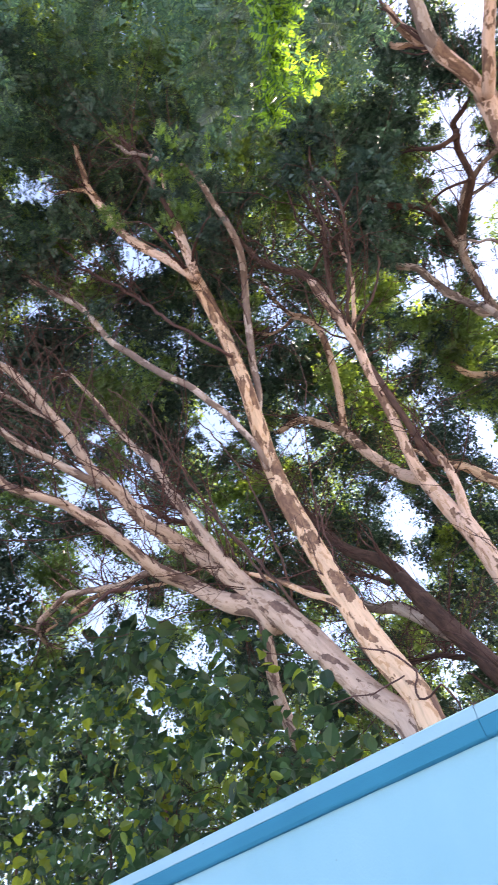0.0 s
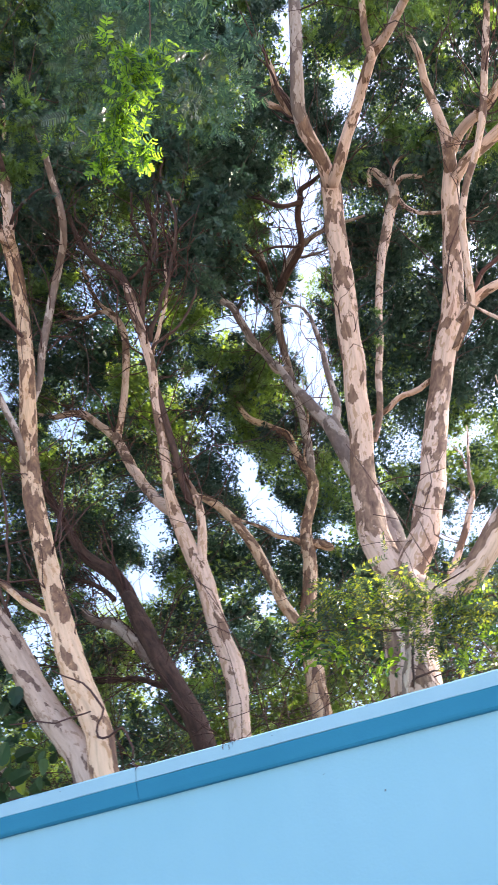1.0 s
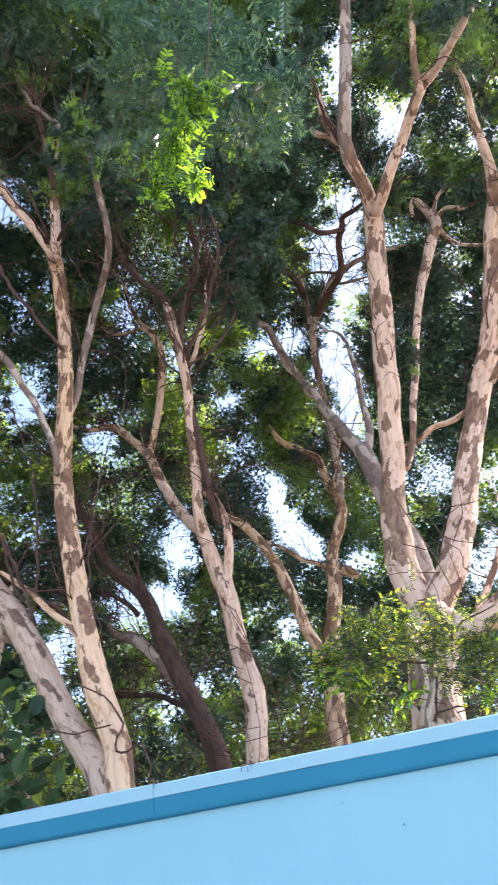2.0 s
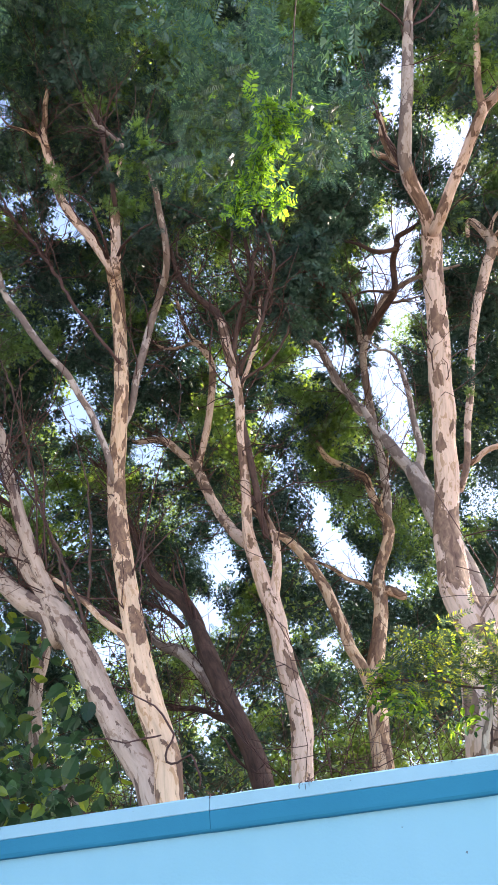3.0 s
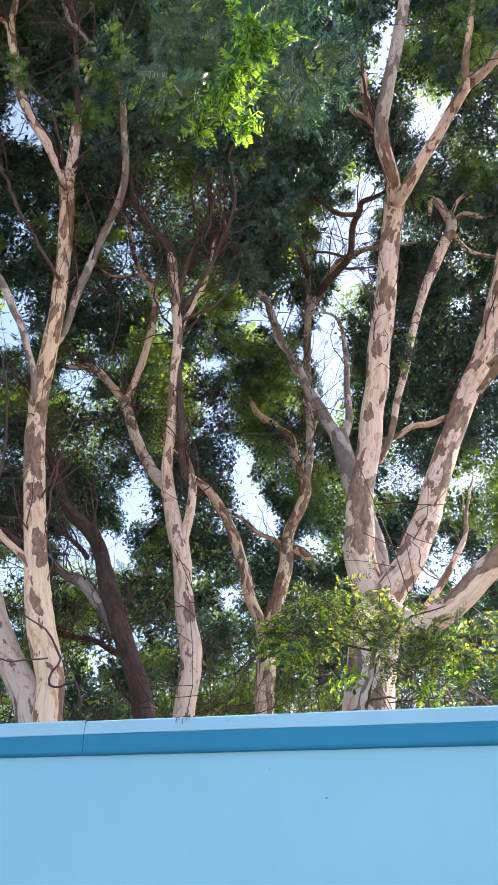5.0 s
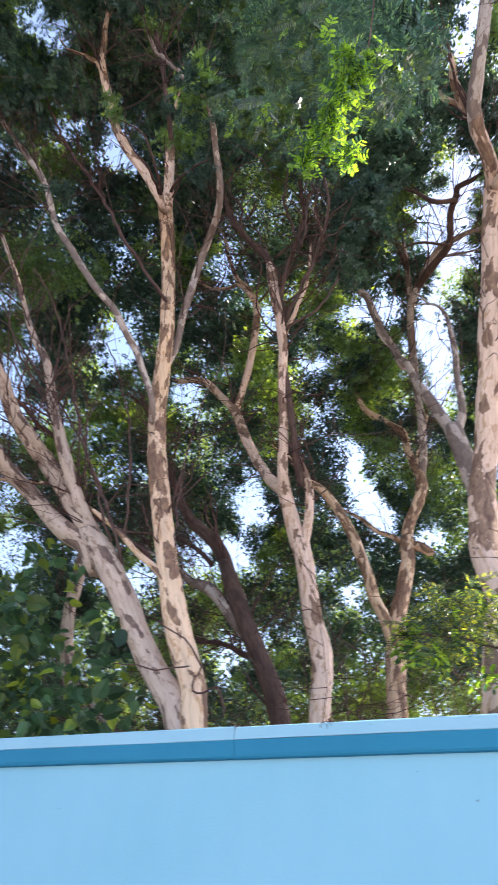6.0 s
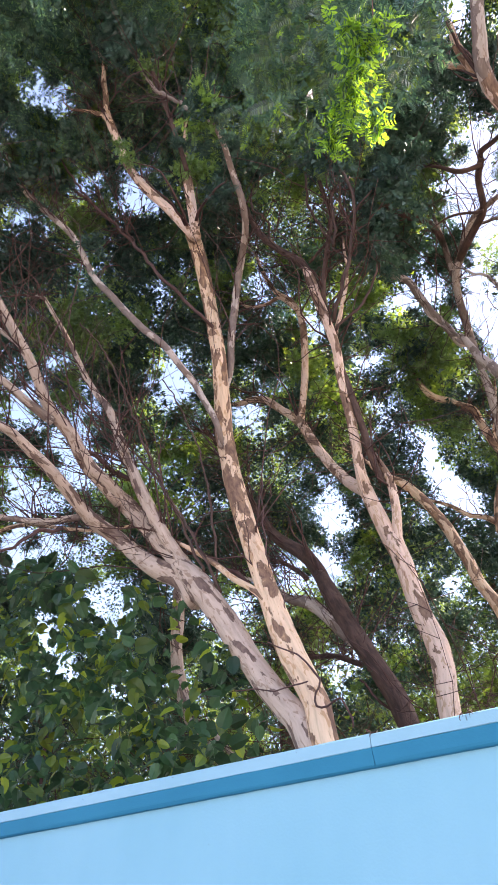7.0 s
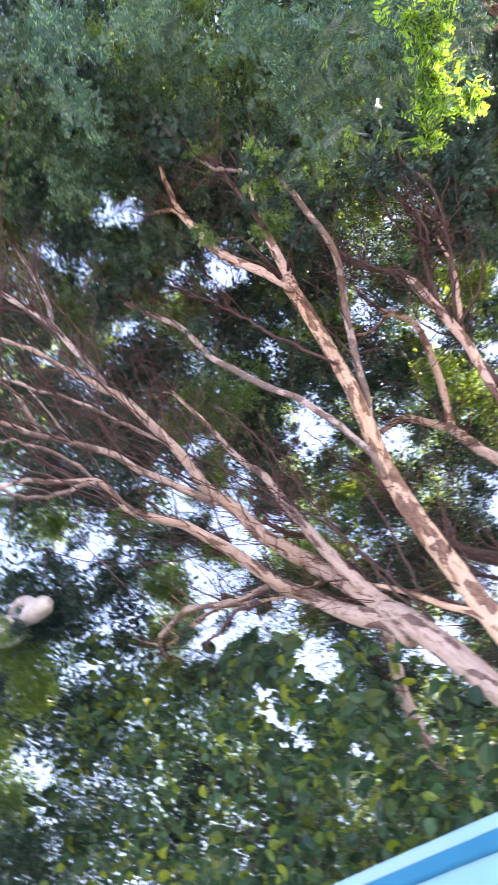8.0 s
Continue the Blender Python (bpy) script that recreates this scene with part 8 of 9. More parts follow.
near_crown(tree_near, [(-3.88, 0.11, 12.83, 0.64), (-4.76, 0.49, 12.69, 0.63), (-4.66, 1.37, 12.42, 0.51), (-4.01, 1.18, 13.60, 0.53), (-2.72, 1.53, 12.63, 0.55), (-3.45, 2.33, 12.59, 0.42), (-4.95, 1.20, 11.61, 0.37), (-6.09, 0.08, 13.00, 0.63), (-1.62, 3.57, 13.37, 0.51), (-4.46, 2.33, 12.78, 0.41), (-2.30, 0.13, 8.50, 0.34), (-1.95, 0.75, 9.41, 0.33), (-1.52, 1.53, 8.91, 0.32), (-2.75, 0.60, 8.45, 0.23), (-0.93, 1.93, 8.57, 0.30), (-0.88, 2.21, 7.87, 0.23)])

EAVES = random.Random(57)
for _ in range(60):
    turn, out = radians(EAVES.uniform(12, 88)), EAVES.uniform(5.6, 7.6)
    steep = radians(EAVES.triangular(59, 74, 68))
    near_crown(tree_near, [(-math.sin(turn) * out, math.cos(turn) * out, 1.6 + out * math.tan(steep), EAVES.uniform(0.35, 0.75))])

shrub = tagged(new("shrub"), "broad-leaved green shrub crowding behind the wall", "shrub")
GROWTH[shrub.name], BARKS[shrub.name] = [], TWIG
for x, y in ((-6.2, 5.0), (-7.6, 5.3), (-9.0, 4.9), (-5.2, 5.6), (-10.4, 5.2)):
    limb(shrub, "stem", [(x, y, -0.1, 0.04), (x - 0.1, y, 1.5, 0.032), (x + 0.15, y - 0.1, 2.8, 0.024), (x - 0.1, y, 4.2, 0.012)])
shrub_crown(shrub, [(-6.61, 5.56, 3.79, 0.45), (-4.55, 4.50, 3.27, 0.36), (-8.01, 5.68, 6.38, 0.30), (-8.74, 5.74, 4.51, 0.45), (-6.35, 4.83, 4.70, 0.14), (-6.27, 5.08, 5.15, 0.14), (-4.94, 4.80, 3.06, 0.45), (-3.98, 4.39, 2.82, 0.45), (-6.27, 5.33, 3.21, 0.45), (-4.68, 5.72, 3.02, 0.45), (-3.47, 4.47, 2.97, 0.45), (-5.09, 5.94, 3.55, 0.45), (-7.73, 5.19, 5.18, 0.34), (-6.22, 4.62, 3.93, 0.45), (-7.24, 5.24, 3.23, 0.45), (-8.24, 5.71, 2.99, 0.45), (-6.17, 4.75, 3.16, 0.45), (-5.60, 4.68, 4.04, 0.24), (-5.33, 4.40, 2.64, 0.45), (-4.03, 5.02, 3.55, 0.45), (-7.58, 5.63, 3.45, 0.45), (-4.13, 5.20, 2.67, 0.45), (-5.56, 5.12, 5.62, 0.14), (-8.44, 5.01, 6.50, 0.45)])
shrub_crown(shrub, [(-8.11, 4.84, 4.99, 0.45), (-7.64, 5.69, 5.35, 0.21), (-5.24, 5.44, 3.45, 0.45), (-5.44, 5.00, 2.65, 0.45), (-6.70, 4.66, 2.90, 0.45), (-8.00, 5.75, 4.31, 0.45), (-4.95, 5.97, 2.58, 0.45), (-7.24, 4.65, 4.48, 0.45), (-5.96, 5.19, 3.68, 0.45), (-4.68, 5.25, 3.24, 0.45), (-8.38, 5.99, 4.79, 0.45), (-6.73, 5.53, 2.69, 0.45), (-7.28, 4.68, 3.48, 0.45), (-8.48, 5.81, 3.93, 0.45), (-5.72, 5.52, 2.95, 0.45), (-9.58, 5.89, 7.15, 0.36), (-5.89, 4.76, 4.29, 0.15), (-6.11, 5.10, 4.15, 0.30), (-6.44, 4.60, 5.06, 0.17), (-4.81, 4.87, 5.36, 0.25), (-7.57, 5.67, 5.04, 0.25), (-5.85, 4.60, 4.61, 0.14), (-5.38, 4.97, 4.29, 0.14), (-5.94, 5.40, 4.43, 0.20)])
shrub_crown(shrub, [(-7.62, 5.17, 3.90, 0.45), (-6.74, 4.32, 3.51, 0.45), (-8.69, 4.98, 6.03, 0.38), (-8.91, 5.54, 5.12, 0.45), (-6.71, 5.29, 4.31, 0.43), (-7.26, 5.78, 4.05, 0.45), (-5.27, 4.80, 3.69, 0.41), (-7.69, 5.91, 5.18, 0.26), (-5.11, 5.03, 4.39, 0.21), (-7.26, 5.98, 3.18, 0.45), (-7.67, 5.35, 5.90, 0.39), (-4.88, 4.83, 4.30, 0.23), (-7.18, 4.34, 5.07, 0.42), (-6.75, 5.16, 6.06, 0.30), (-8.38, 5.28, 5.33, 0.45), (-6.27, 5.10, 5.96, 0.15), (-7.15, 4.72, 5.47, 0.41), (-9.45, 5.75, 5.47, 0.45), (-4.47, 5.75, 3.74, 0.45), (-5.61, 5.66, 5.02, 0.25), (-7.37, 4.79, 4.99, 0.45), (-5.81, 4.65, 5.37, 0.23), (-4.61, 4.55, 4.14, 0.22), (-5.66, 5.53, 4.23, 0.16)])
shrub_crown(shrub, [(-5.09, 4.58, 4.51, 0.18), (-5.36, 5.81, 3.88, 0.26), (-6.36, 5.95, 3.52, 0.45), (-6.34, 5.66, 4.60, 0.21), (-5.65, 4.38, 3.15, 0.45), (-7.34, 5.24, 5.56, 0.19), (-6.03, 4.53, 2.58, 0.45), (-6.52, 6.00, 4.76, 0.14), (-4.99, 4.47, 4.07, 0.15), (-4.83, 4.38, 2.60, 0.45), (-5.56, 5.74, 4.32, 0.14), (-6.13, 5.87, 5.39, 0.14), (-6.45, 4.94, 4.44, 0.22), (-5.79, 5.15, 4.53, 0.17), (-8.39, 5.90, 6.61, 0.43), (-8.59, 5.76, 6.04, 0.45), (-4.75, 4.50, 3.69, 0.22), (-7.63, 4.35, 5.30, 0.25), (-4.54, 4.53, 4.79, 0.15), (-6.11, 5.32, 2.61, 0.45), (-4.97, 4.78, 3.85, 0.14), (-4.09, 4.32, 3.53, 0.14), (-5.23, 5.46, 5.46, 0.31), (-5.52, 4.41, 5.11, 0.25)])
shrub_crown(shrub, [(-4.24, 4.70, 3.45, 0.24), (-6.87, 5.30, 4.72, 0.23), (-4.85, 5.20, 2.60, 0.45), (-6.52, 4.91, 3.62, 0.45), (-7.27, 5.94, 5.92, 0.29), (-6.28, 5.41, 5.35, 0.19), (-6.69, 5.39, 6.23, 0.16), (-8.28, 5.29, 4.52, 0.45), (-7.19, 5.29, 5.13, 0.19), (-10.45, 5.99, 7.13, 0.45), (-3.43, 4.42, 2.42, 0.45), (-7.35, 5.06, 6.11, 0.27), (-4.97, 4.90, 4.09, 0.14), (-6.09, 4.33, 4.93, 0.16), (-7.55, 5.31, 4.70, 0.45), (-4.35, 4.72, 2.53, 0.45), (-6.13, 5.01, 4.94, 0.14), (-5.91, 5.70, 3.59, 0.45), (-5.86, 5.68, 4.07, 0.34), (-7.21, 5.82, 4.74, 0.28), (-7.94, 4.65, 5.59, 0.41), (-9.43, 5.82, 4.94, 0.45), (-6.48, 4.61, 5.62, 0.24), (-6.06, 5.56, 4.63, 0.14)])
shrub_crown(shrub, [(-7.22, 5.57, 2.79, 0.45), (-7.21, 5.75, 6.28, 0.33), (-7.28, 4.87, 2.77, 0.45), (-5.94, 4.88, 4.16, 0.15), (-6.64, 5.90, 4.97, 0.24), (-7.95, 4.34, 5.11, 0.32), (-10.41, 5.75, 8.02, 0.45), (-10.68, 5.42, 6.23, 0.45), (-11.48, 5.84, 6.98, 0.30), (-8.33, 4.52, 6.49, 0.36), (-5.68, 5.25, 5.11, 0.14), (-7.40, 4.34, 6.25, 0.17), (-12.27, 5.99, 5.31, 0.45), (-9.55, 4.67, 4.73, 0.45), (-5.57, 4.91, 3.15, 0.45), (-12.98, 4.56, 8.27, 0.45), (-5.38, 4.44, 3.85, 0.26), (-11.08, 4.96, 4.68, 0.45), (-5.70, 4.91, 4.88, 0.24), (-9.68, 5.52, 4.53, 0.45), (-11.95, 4.44, 7.94, 0.45), (-10.91, 5.55, 7.36, 0.43), (-5.21, 4.37, 4.48, 0.16), (-5.28, 5.02, 4.64, 0.14)])
shrub_crown(shrub, [(-6.72, 4.49, 4.56, 0.45), (-7.61, 4.34, 3.65, 0.45), (-6.48, 5.92, 4.48, 0.25), (-8.64, 4.51, 5.16, 0.43), (-5.97, 4.37, 4.58, 0.14), (-9.56, 5.03, 5.33, 0.45), (-10.34, 4.83, 7.15, 0.33), (-12.62, 4.78, 6.01, 0.31), (-11.66, 5.99, 4.98, 0.45), (-5.76, 5.01, 4.36, 0.14), (-5.76, 5.22, 4.23, 0.17), (-12.59, 5.99, 8.46, 0.15), (-10.44, 4.88, 6.26, 0.45), (-9.95, 4.42, 5.75, 0.45), (-9.14, 4.54, 5.09, 0.45), (-11.42, 5.80, 6.01, 0.45), (-5.82, 5.32, 4.90, 0.20), (-11.02, 5.87, 4.58, 0.45), (-5.18, 4.34, 3.96, 0.14), (-10.94, 5.96, 5.13, 0.45), (-5.72, 4.54, 4.76, 0.14), (-10.56, 4.82, 5.69, 0.45), (-10.11, 4.32, 7.75, 0.15), (-12.43, 4.83, 5.00, 0.45)])
shrub_crown(shrub, [(-11.84, 5.60, 8.42, 0.14), (-10.77, 4.97, 7.28, 0.34), (-12.22, 5.32, 4.95, 0.45), (-11.52, 4.43, 5.50, 0.39), (-10.10, 5.19, 4.82, 0.45), (-9.99, 4.83, 7.13, 0.14), (-11.79, 5.56, 5.47, 0.45), (-8.65, 4.48, 4.11, 0.45), (-9.71, 5.32, 7.58, 0.45), (-11.50, 5.51, 4.66, 0.45), (-11.38, 5.03, 8.41, 0.27), (-10.57, 4.98, 7.52, 0.14), (-6.01, 4.82, 5.60, 0.24), (-11.79, 4.98, 5.97, 0.45), (-7.46, 4.31, 5.67, 0.45), (-6.33, 5.87, 4.71, 0.14), (-8.35, 4.92, 5.65, 0.37), (-9.59, 4.34, 7.00, 0.19), (-9.34, 5.58, 4.09, 0.45), (-12.62, 5.39, 5.38, 0.45), (-10.37, 5.73, 5.52, 0.45), (-5.81, 4.93, 5.50, 0.14), (-10.35, 5.68, 6.69, 0.31), (-10.03, 5.18, 5.67, 0.45)])
shrub_crown(shrub, [(-12.72, 4.46, 5.45, 0.45), (-11.37, 5.13, 6.76, 0.45), (-9.87, 4.31, 4.32, 0.45), (-10.95, 4.54, 5.93, 0.41), (-10.18, 4.50, 6.46, 0.45), (-6.81, 5.94, 6.46, 0.19), (-12.61, 5.49, 6.51, 0.45), (-6.95, 4.91, 5.06, 0.31), (-12.56, 4.90, 7.84, 0.45), (-7.41, 4.57, 6.33, 0.14), (-12.81, 5.74, 9.41, 0.18), (-5.26, 4.86, 4.05, 0.14), (-9.24, 4.36, 4.09, 0.45), (-6.92, 4.84, 4.06, 0.45), (-10.93, 5.84, 5.65, 0.45), (-10.82, 5.63, 8.36, 0.45), (-11.47, 5.54, 6.44, 0.45), (-11.70, 5.04, 8.66, 0.28), (-6.23, 5.59, 4.94, 0.30), (-8.05, 5.57, 5.59, 0.43), (-11.79, 5.20, 8.04, 0.28), (-12.08, 5.27, 6.93, 0.45), (-6.39, 4.35, 4.84, 0.34), (-12.94, 5.91, 5.87, 0.45)])
shrub_crown(shrub, [(-11.99, 5.33, 7.70, 0.45), (-10.27, 5.28, 4.30, 0.45), (-12.97, 5.42, 6.93, 0.45), (-10.98, 4.85, 5.34, 0.45), (-10.02, 5.40, 6.96, 0.45), (-10.53, 4.47, 5.30, 0.45), (-11.12, 5.32, 7.80, 0.14), (-10.42, 4.46, 7.16, 0.32), (-8.82, 5.75, 6.95, 0.30), (-10.44, 5.12, 7.21, 0.17), (-10.04, 5.10, 6.54, 0.27), (-10.43, 4.65, 7.55, 0.21), (-10.86, 5.81, 7.12, 0.14), (-9.70, 4.68, 6.49, 0.45), (-6.87, 5.85, 4.69, 0.20), (-11.53, 4.72, 8.46, 0.32), (-11.87, 4.83, 7.06, 0.38), (-7.30, 5.78, 5.71, 0.14), (-10.53, 5.23, 8.00, 0.35), (-10.72, 4.70, 6.71, 0.45), (-9.16, 5.32, 7.07, 0.45), (-8.08, 4.49, 3.79, 0.45), (-12.74, 5.99, 6.58, 0.45), (-4.88, 4.69, 4.14, 0.14)])
shrub_crown(shrub, [(-9.82, 5.73, 5.90, 0.45), (-7.78, 5.85, 5.41, 0.14), (-8.63, 5.31, 4.04, 0.45), (-5.82, 5.81, 4.73, 0.22), (-4.92, 5.24, 3.91, 0.14), (-8.99, 4.90, 4.76, 0.45), (-6.22, 4.72, 4.51, 0.21), (-11.83, 5.33, 8.53, 0.24), (-11.83, 5.93, 7.38, 0.32), (-9.31, 5.69, 7.32, 0.28), (-9.92, 5.14, 6.11, 0.25), (-9.71, 4.97, 4.33, 0.45), (-6.12, 4.63, 4.68, 0.14), (-10.43, 5.77, 4.48, 0.45), (-7.03, 5.89, 5.73, 0.26), (-4.70, 4.85, 3.65, 0.14), (-5.35, 5.38, 4.08, 0.15), (-5.86, 4.96, 4.73, 0.14), (-6.85, 5.76, 5.36, 0.21), (-8.99, 4.89, 6.03, 0.14), (-5.23, 4.88, 4.26, 0.14), (-4.77, 4.45, 4.28, 0.14), (-4.33, 4.88, 3.05, 0.45), (-5.02, 5.08, 4.22, 0.14)])
shrub_crown(shrub, [(-9.82, 5.93, 4.24, 0.45), (-6.72, 5.79, 6.14, 0.14), (-12.94, 5.76, 8.31, 0.45), (-12.23, 5.67, 5.86, 0.45), (-4.59, 4.79, 3.52, 0.16), (-9.27, 5.13, 6.59, 0.45), (-9.02, 4.48, 6.84, 0.29), (-5.58, 4.50, 4.70, 0.14), (-7.95, 4.39, 4.27, 0.45), (-8.41, 4.98, 3.70, 0.45), (-10.12, 5.16, 7.38, 0.14), (-5.24, 4.96, 4.84, 0.14), (-8.92, 4.51, 5.52, 0.23), (-8.35, 4.31, 5.75, 0.14), (-6.98, 5.42, 5.54, 0.14), (-6.01, 5.35, 4.69, 0.22), (-10.69, 5.37, 4.88, 0.45), (-6.78, 4.64, 5.25, 0.34), (-11.48, 5.69, 7.54, 0.44), (-10.04, 4.47, 7.08, 0.24), (-5.26, 5.39, 3.87, 0.14), (-10.00, 5.08, 7.44, 0.14), (-5.44, 5.93, 3.18, 0.45), (-5.15, 4.71, 4.19, 0.15)])
shrub_crown(shrub, [(-9.14, 4.90, 6.11, 0.14), (-8.39, 4.45, 5.67, 0.14), (-5.61, 4.85, 4.30, 0.14), (-6.68, 5.99, 5.38, 0.23), (-10.09, 5.96, 5.03, 0.45), (-9.99, 4.81, 7.35, 0.14), (-10.26, 5.99, 6.12, 0.45), (-12.33, 5.93, 7.16, 0.44), (-5.00, 5.15, 3.71, 0.20), (-7.10, 5.31, 5.92, 0.36), (-6.03, 4.53, 4.26, 0.20), (-10.21, 5.28, 6.27, 0.26), (-9.35, 4.75, 5.79, 0.24), (-5.63, 5.65, 4.54, 0.14), (-8.02, 5.94, 5.13, 0.27), (-6.16, 4.39, 5.32, 0.23), (-5.71, 4.34, 4.13, 0.19), (-10.47, 5.27, 7.60, 0.14), (-4.89, 5.21, 4.22, 0.14), (-3.94, 4.58, 3.34, 0.35), (-11.30, 5.16, 8.05, 0.23), (-9.67, 4.89, 5.89, 0.25), (-9.00, 5.89, 3.85, 0.45), (-8.47, 5.54, 6.81, 0.29)])
shrub_crown(shrub, [(-5.69, 5.79, 5.31, 0.29), (-9.61, 4.65, 6.07, 0.29), (-5.32, 4.71, 4.53, 0.21)])

# a thin, uneven veil of the outermost sprays, behind all the trunks
VEIL = random.Random(83)
veil_mesh = [blade_clump("leaf_clump", 0.5, 400 + k, 190, 0.068, LEAF, *LANCE) for k in range(4)]
OPEN_SKY = [(-0.7, 14.7, 0.64), (-1.0, 15.4, 0.5), (-0.6, 13.7, 0.46), (-1.2, 12.4, 0.29), (-1.2, 11.0, 0.4), (-1.3, 10.3, 0.32), (-6.5, 11.7, 0.33), (-4.7, 13.3, 0.28), (-3.5, 11.7, 0.25), (-2.3, 12.7, 0.29), (-4.8, 8.5, 0.28), (-3.0, 9.0, 0.27), (-2.7, 8.4, 0.3), (-2.5, 8.0, 0.25), (-4.9, 7.3, 0.21), (-8.9, 13.6, 0.32), (-0.2, 8.3, 0.29), (-1.6, 11.6, 0.22), (-1.4, 11.8, 0.28), (-13.2, 12.3, 0.39), (-12.2, 12.8, 0.34)]
spots = []
while len(spots) < 300:
    x, z = VEIL.uniform(-13.5, 2.6), VEIL.uniform(3.6, 17.0)
    if math.sin(1.9 * x + 0.7 * z) + math.sin(1.3 * z - 1.1 * x + 2) + math.sin(3.1 * x + 2.3 * z) < VEIL.uniform(-2.4, 0.8):
        continue
    r = VEIL.uniform(0.35, 0.75)
    if all(math.hypot(x - a, z - b) > 0.75 * r + c for a, b, c in OPEN_SKY):
        spots.append((x, VEIL.uniform(8.7, 9.7), z, r))
spots += [(-12.10, 3.50, 10.99, 0.30), (-11.15, 3.60, 9.71, 0.30), (-10.08, 3.80, 9.58, 0.30), (-12.87, 3.40, 12.19, 0.25), (-10.24, 3.70, 9.04, 0.28), (-9.59, 4.00, 9.70, 0.28), (0.79, 8.20, 7.11, 0.35), (0.32, 8.20, 6.21, 0.28), (0.96, 8.20, 7.55, 0.30), (0.19, 8.40, 7.84, 0.25), (-9.17, 8.20, 7.08, 0.30), (-10.06, 8.40, 9.07, 0.35), (-10.78, 8.40, 10.01, 0.35), (-0.28, 8.70, 7.97, 0.30), (-0.09, 8.60, 7.97, 0.30), (-0.31, 8.60, 7.73, 0.25), (0.27, 8.40, 6.41, 0.26), (-0.20, 8.60, 8.03, 0.30)]
spots += [(-0.02, 8.60, 7.75, 0.25), (1.08, 7.60, 16.05, 0.30), (0.16, 8.00, 6.07, 0.30), (-0.26, 8.60, 7.96, 0.30), (0.84, 8.50, 7.51, 0.40), (-11.51, 8.80, 13.79, 0.30), (-15.09, 8.80, 19.26, 0.35), (-9.40, 8.60, 7.95, 0.45), (-9.05, 8.60, 7.50, 0.45), (-9.90, 8.60, 7.30, 0.45), (-9.18, 8.40, 7.82, 0.40), (-9.31, 8.40, 7.22, 0.40), (-10.18, 8.40, 7.18, 0.40), (-10.37, 8.40, 6.67, 0.35), (-8.86, 8.40, 8.07, 0.30), (-11.78, 8.40, 9.63, 0.30), (-11.38, 8.40, 9.39, 0.40)]
for x, y, z, r in spots:
    ob = tagged(part("leaf_clump", veil_mesh[VEIL.randrange(4)], LEAF, tree_c if x < -1.5 else tree_s), kind="stuff")
    ob.matrix_basis = pose(x, y, z, VEIL.uniform(-20, 20), VEIL.uniform(-20, 20), VEIL.uniform(0, 360)) @ Matrix.Diagonal((r * 2, r * 2, r * 2, 1))

far_crown(tree_s, [(-3.10, 8.90, 8.56, 0.26), (-2.97, 8.90, 8.01, 0.20), (-3.20, 8.90, 9.63, 0.28), (-3.06, 8.90, 8.93, 0.24), (-3.34, 8.90, 9.05, 0.30)])
far_crown(tree_r, [(0.81, 7.50, 17.93, 0.36), (1.16, 7.50, 18.30, 0.40), (1.52, 7.50, 17.25, 0.28), (0.86, 7.50, 15.10, 0.24), (0.78, 7.50, 16.80, 0.24)])
far_crown(tree_b, [(-11.90, 3.55, 10.70, 0.24), (-10.90, 3.65, 9.60, 0.20), (-12.60, 3.45, 11.60, 0.22), (-9.90, 3.85, 9.50, 0.18)])
tufts(tree_w, [(-10.05, 2.90, 7.60, 0.22), (-9.70, 2.88, 7.40, 0.18), (-10.30, 2.92, 7.55, 0.16)])
tufts(tree_r, [(0.14, 5.74, 7.57, 0.08), (0.06, 5.66, 7.20, 0.07), (0.10, 5.70, 7.38, 0.09), (0.16, 5.80, 7.80, 0.07)])

shrub_crown(shrub, [(-4.88, 4.90, 5.11, 0.20), (-4.37, 4.90, 4.77, 0.16), (-4.60, 4.90, 4.44, 0.20), (-3.42, 4.30, 3.86, 0.16), (-4.08, 4.80, 4.06, 0.18), (-6.17, 4.90, 5.47, 0.22), (-6.89, 4.90, 6.00, 0.20)], thin=0.0)
HEART_LEAVES = []
for k in range(4):
    GRAIN.clear()
    curl = random.Random(300 + k)
    HEART_LEAVES.append(shell("leaf", [(x, y * curl.uniform(0.9, 1.05), z + 0.10 * x * x * curl.uniform(-2, 1)) for x, y, z in HEART[0]], HEART[1], LEAF_BROAD, False))
SCATTER = random.Random(41)
for _ in range(300):
    x, z = SCATTER.uniform(-10.5, -4.4), SCATTER.triangular(2.4, 4.2, 2.8)
    if z > 4.6 + 0.1 * SCATTER.random() - 0.35 * max(0, x + 6.5):
        continue
    s = SCATTER.uniform(0.06, 0.12)
    ob = part("leaf", HEART_LEAVES[SCATTER.randrange(4)], LEAF_BROAD, shrub)
    ob.matrix_basis = pose(x, SCATTER.uniform(4.15, 4.7), z, SCATTER.gauss(25, 25), SCATTER.gauss(35, 30), SCATTER.uniform(0, 360)) @ Matrix.Diagonal((s, s, s, 1))

bough = tree("near bough of bright green feather leaves hanging over the wall", BARK_GREY)
limb(bough, "trunk", [(3.4, -0.6, 3.0, 0.12), (3.3, -0.55, 4.4, 0.11), (3.1, -0.45, 5.6, 0.09)])
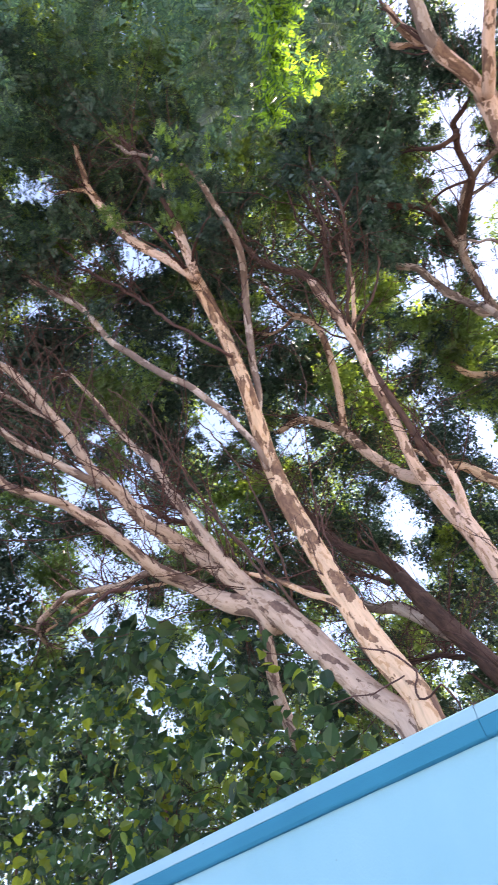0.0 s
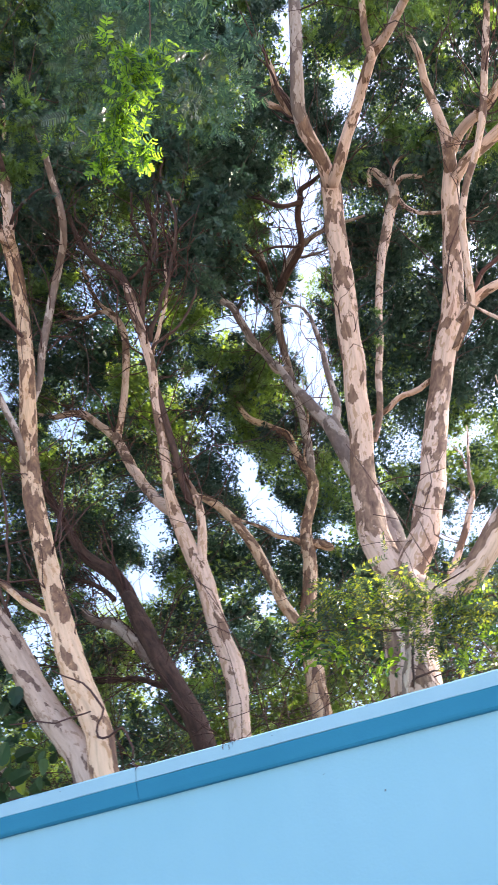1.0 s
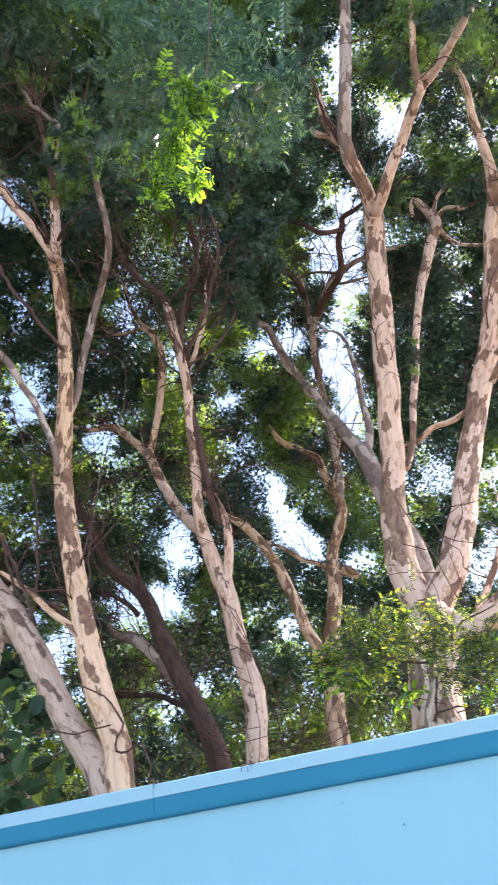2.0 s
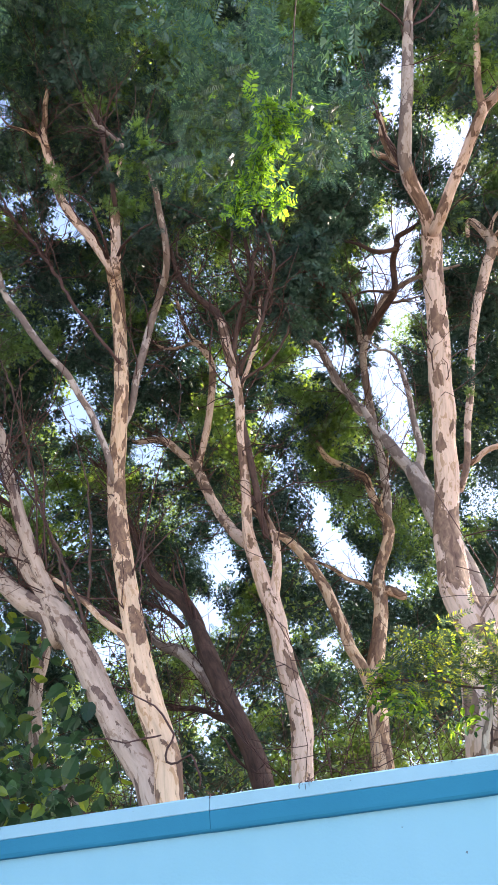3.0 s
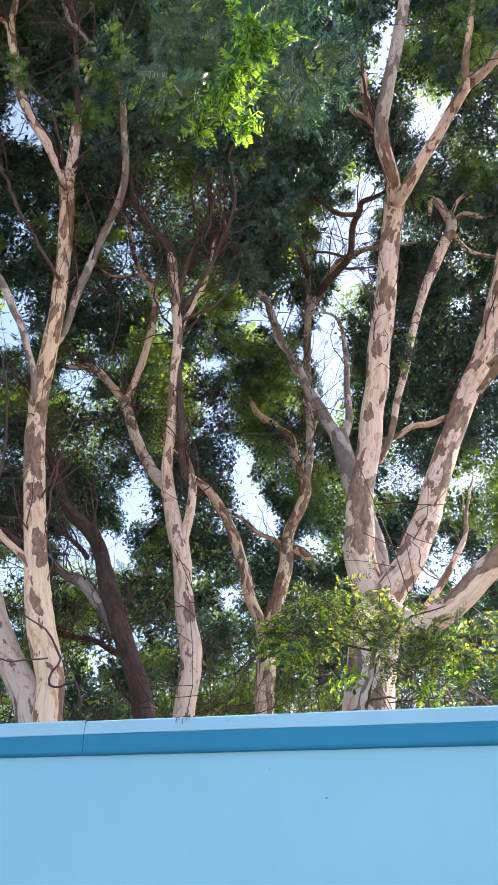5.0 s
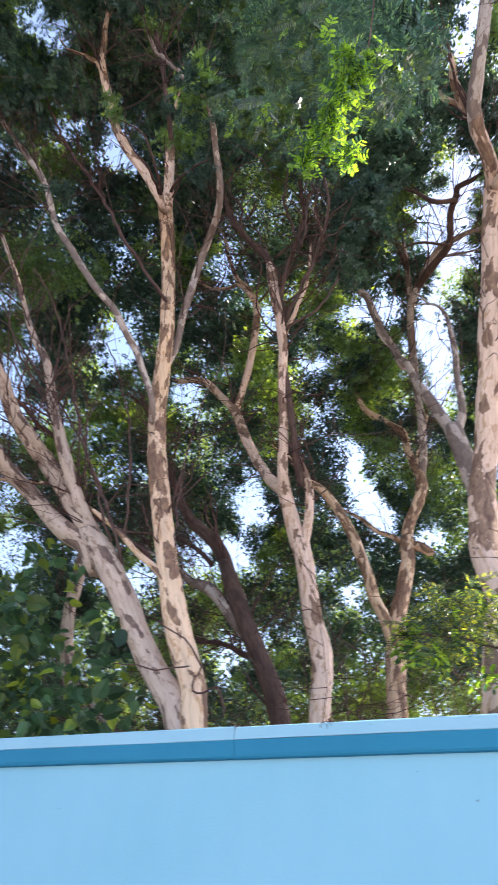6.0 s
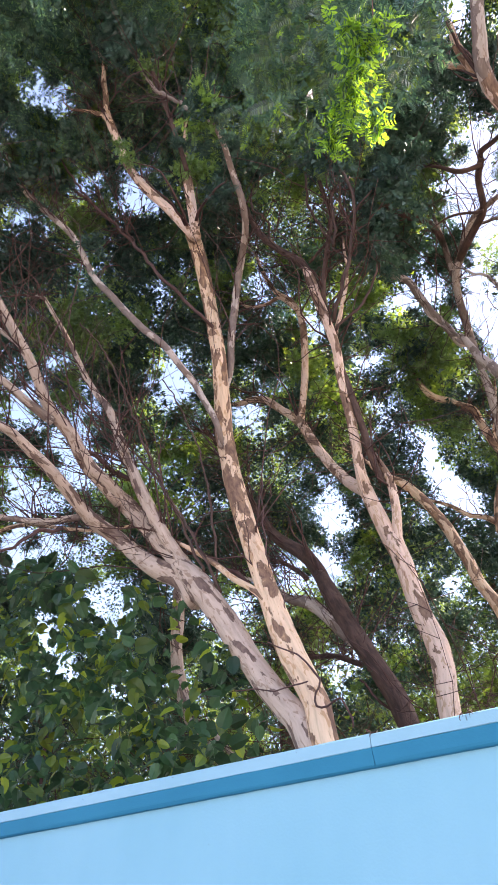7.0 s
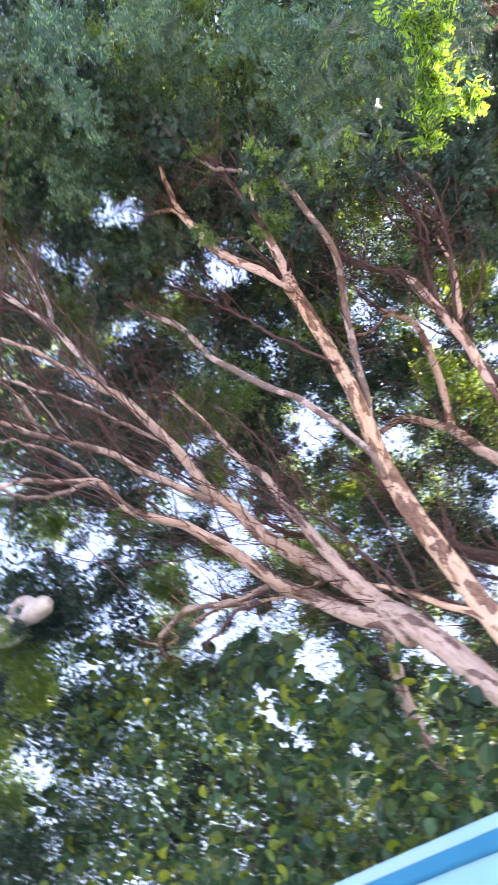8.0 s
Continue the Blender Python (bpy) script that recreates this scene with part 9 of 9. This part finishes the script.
limb(bough, "branch", [(3.15, -0.5, 5.3, 0.06), (2.5, -0.45, 6.2, 0.04), (1.2, -0.05, 6.1, 0.015), (0.24, 0.34, 5.91, 0.0054), (-0.10, 0.70, 5.07, 0.0027), (-0.30, 0.98, 4.40, 0.0023), (-0.39, 1.02, 4.34, 0.0022), (-0.45, 1.04, 4.19, 0.002), (-0.50, 1.10, 4.14, 0.0018), (-0.55, 1.14, 4.17, 0.0015)], TWIG)
leaf_spray(bough, [(-0.30, 0.98, 4.38, 0.04), (-0.33, 0.98, 4.30, 0.04), (-0.38, 1.02, 4.31, 0.04), (-0.42, 1.02, 4.23, 0.048), (-0.44, 1.04, 4.18, 0.048), (-0.46, 1.06, 4.14, 0.048), (-0.49, 1.10, 4.12, 0.048), (-0.45, 1.10, 4.06, 0.04), (-0.42, 1.11, 3.97, 0.024), (-0.54, 1.14, 4.15, 0.04), (-0.60, 1.14, 4.11, 0.024), (-0.39, 0.94, 4.38, 0.048)], LEAF_MESHES, 15, 0.95, 45, 60)
# Dim sprays, with their shade already in the leaf colour.
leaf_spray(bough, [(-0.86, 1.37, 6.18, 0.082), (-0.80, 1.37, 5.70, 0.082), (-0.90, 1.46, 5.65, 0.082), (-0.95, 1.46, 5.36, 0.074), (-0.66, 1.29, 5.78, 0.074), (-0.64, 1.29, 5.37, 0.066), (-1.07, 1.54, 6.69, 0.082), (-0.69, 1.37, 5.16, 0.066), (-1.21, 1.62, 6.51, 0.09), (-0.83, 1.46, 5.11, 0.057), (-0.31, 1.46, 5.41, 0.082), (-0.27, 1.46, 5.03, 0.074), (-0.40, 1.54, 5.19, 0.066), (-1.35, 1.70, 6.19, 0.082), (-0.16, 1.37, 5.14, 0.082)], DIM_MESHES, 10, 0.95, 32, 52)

sapling = tree("young feathery green tree reaching up in front of a trunk", BARK_GREY)
limb(sapling, "trunk", [(-0.49, 4.30, 3.00, 0.022), (-0.41, 4.30, 3.25, 0.018), (-0.35, 4.25, 3.44, 0.014), (-0.20, 4.20, 3.56, 0.009), (-0.04, 4.15, 3.49, 0.005)])
for x0, z0, x1, z1 in ((-0.38, 3.40, -1.05, 3.50), (-0.36, 3.42, -0.72, 3.74), (-0.34, 3.45, -0.30, 3.72), (-0.30, 3.45, 0.10, 3.60), (-0.22, 3.35, 0.45, 3.42), (-0.15, 3.28, 0.80, 3.30)):
    limb(sapling, "branch", [(x0, 4.25, z0, 0.008), ((x0 + x1) / 2, 4.20, (z0 + z1) / 2 + 0.05, 0.006), (x1, 4.12, z1, 0.003)])
leaf_spray(sapling, [(-0.95, 4.12, 3.54, 0.09), (-0.80, 4.16, 3.46, 0.13), (-0.72, 4.10, 3.68, 0.12), (-0.62, 4.18, 3.56, 0.15), (-0.52, 4.08, 3.70, 0.13), (-0.46, 4.20, 3.52, 0.16), (-0.32, 4.10, 3.64, 0.15), (-0.26, 4.18, 3.48, 0.16), (-0.12, 4.12, 3.54, 0.15), (-0.06, 4.20, 3.38, 0.15), (0.10, 4.14, 3.46, 0.16), (0.26, 4.18, 3.36, 0.16), (0.42, 4.14, 3.42, 0.16), (0.58, 4.18, 3.30, 0.16), (0.75, 4.14, 3.32, 0.17), (-0.20, 4.16, 3.30, 0.13)], FERN_MESHES, 28, 0.60, 35)
leaf_spray(sapling, [(-1.05, 4.10, 3.42, 0.05), (-0.92, 4.12, 3.40, 0.06), (-0.80, 4.10, 3.36, 0.05), (-0.95, 4.10, 3.56, 0.05), (-0.60, 4.20, 3.26, 0.07)], TIP_MESHES, 5, 0.85, 35, 40)
leaf_spray(sapling, [(-0.10, 4.20, 3.18, 0.10), (0.10, 4.22, 3.14, 0.12), (0.35, 4.20, 3.12, 0.12)], LEAF_MESHES, 9, 1.5, 35)
near_crown(sapling, [(0.55, 4.45, 3.3, 0.2), (0.9, 4.4, 3.3, 0.22)])


def coping_litter(x, seed):
    """A few curled dead leaf stalks lodged on the coping's edge."""
    g = random.Random(seed)
    verts, faces = [], []
    for _ in range(g.randrange(3, 6)):
        at, way, line = Vector((x + g.gauss(0, 0.012), 3.156 + g.uniform(0, 0.02), 2.668)), Vector((g.gauss(0, 1), -0.4, g.uniform(-0.2, 0.9))).normalized(), []
        for k in range(6):
            line.append((at.x, at.y, at.z, 0.0022 * (1 - 0.1 * k)))
            way = (way + Vector((g.gauss(0, 0.35), g.gauss(0, 0.2), g.gauss(-0.12, 0.3)))).normalized()
            at = at + way * 0.008
        v, f = tube(line, 5)
        faces += [tuple(i + len(verts) for i in face) for face in f]
        verts += v
    GRAIN.clear()
    tagged(part("leaf_litter", shell("leaf_litter", verts, faces, TWIG), TWIG), "small dry dark leaf stalks lodged on the blue coping", "litter", "litter on the coping")


for k, x in enumerate((-1.66, -1.17, -1.14, -0.40, -2.35)):
    coping_litter(x, 500 + k)
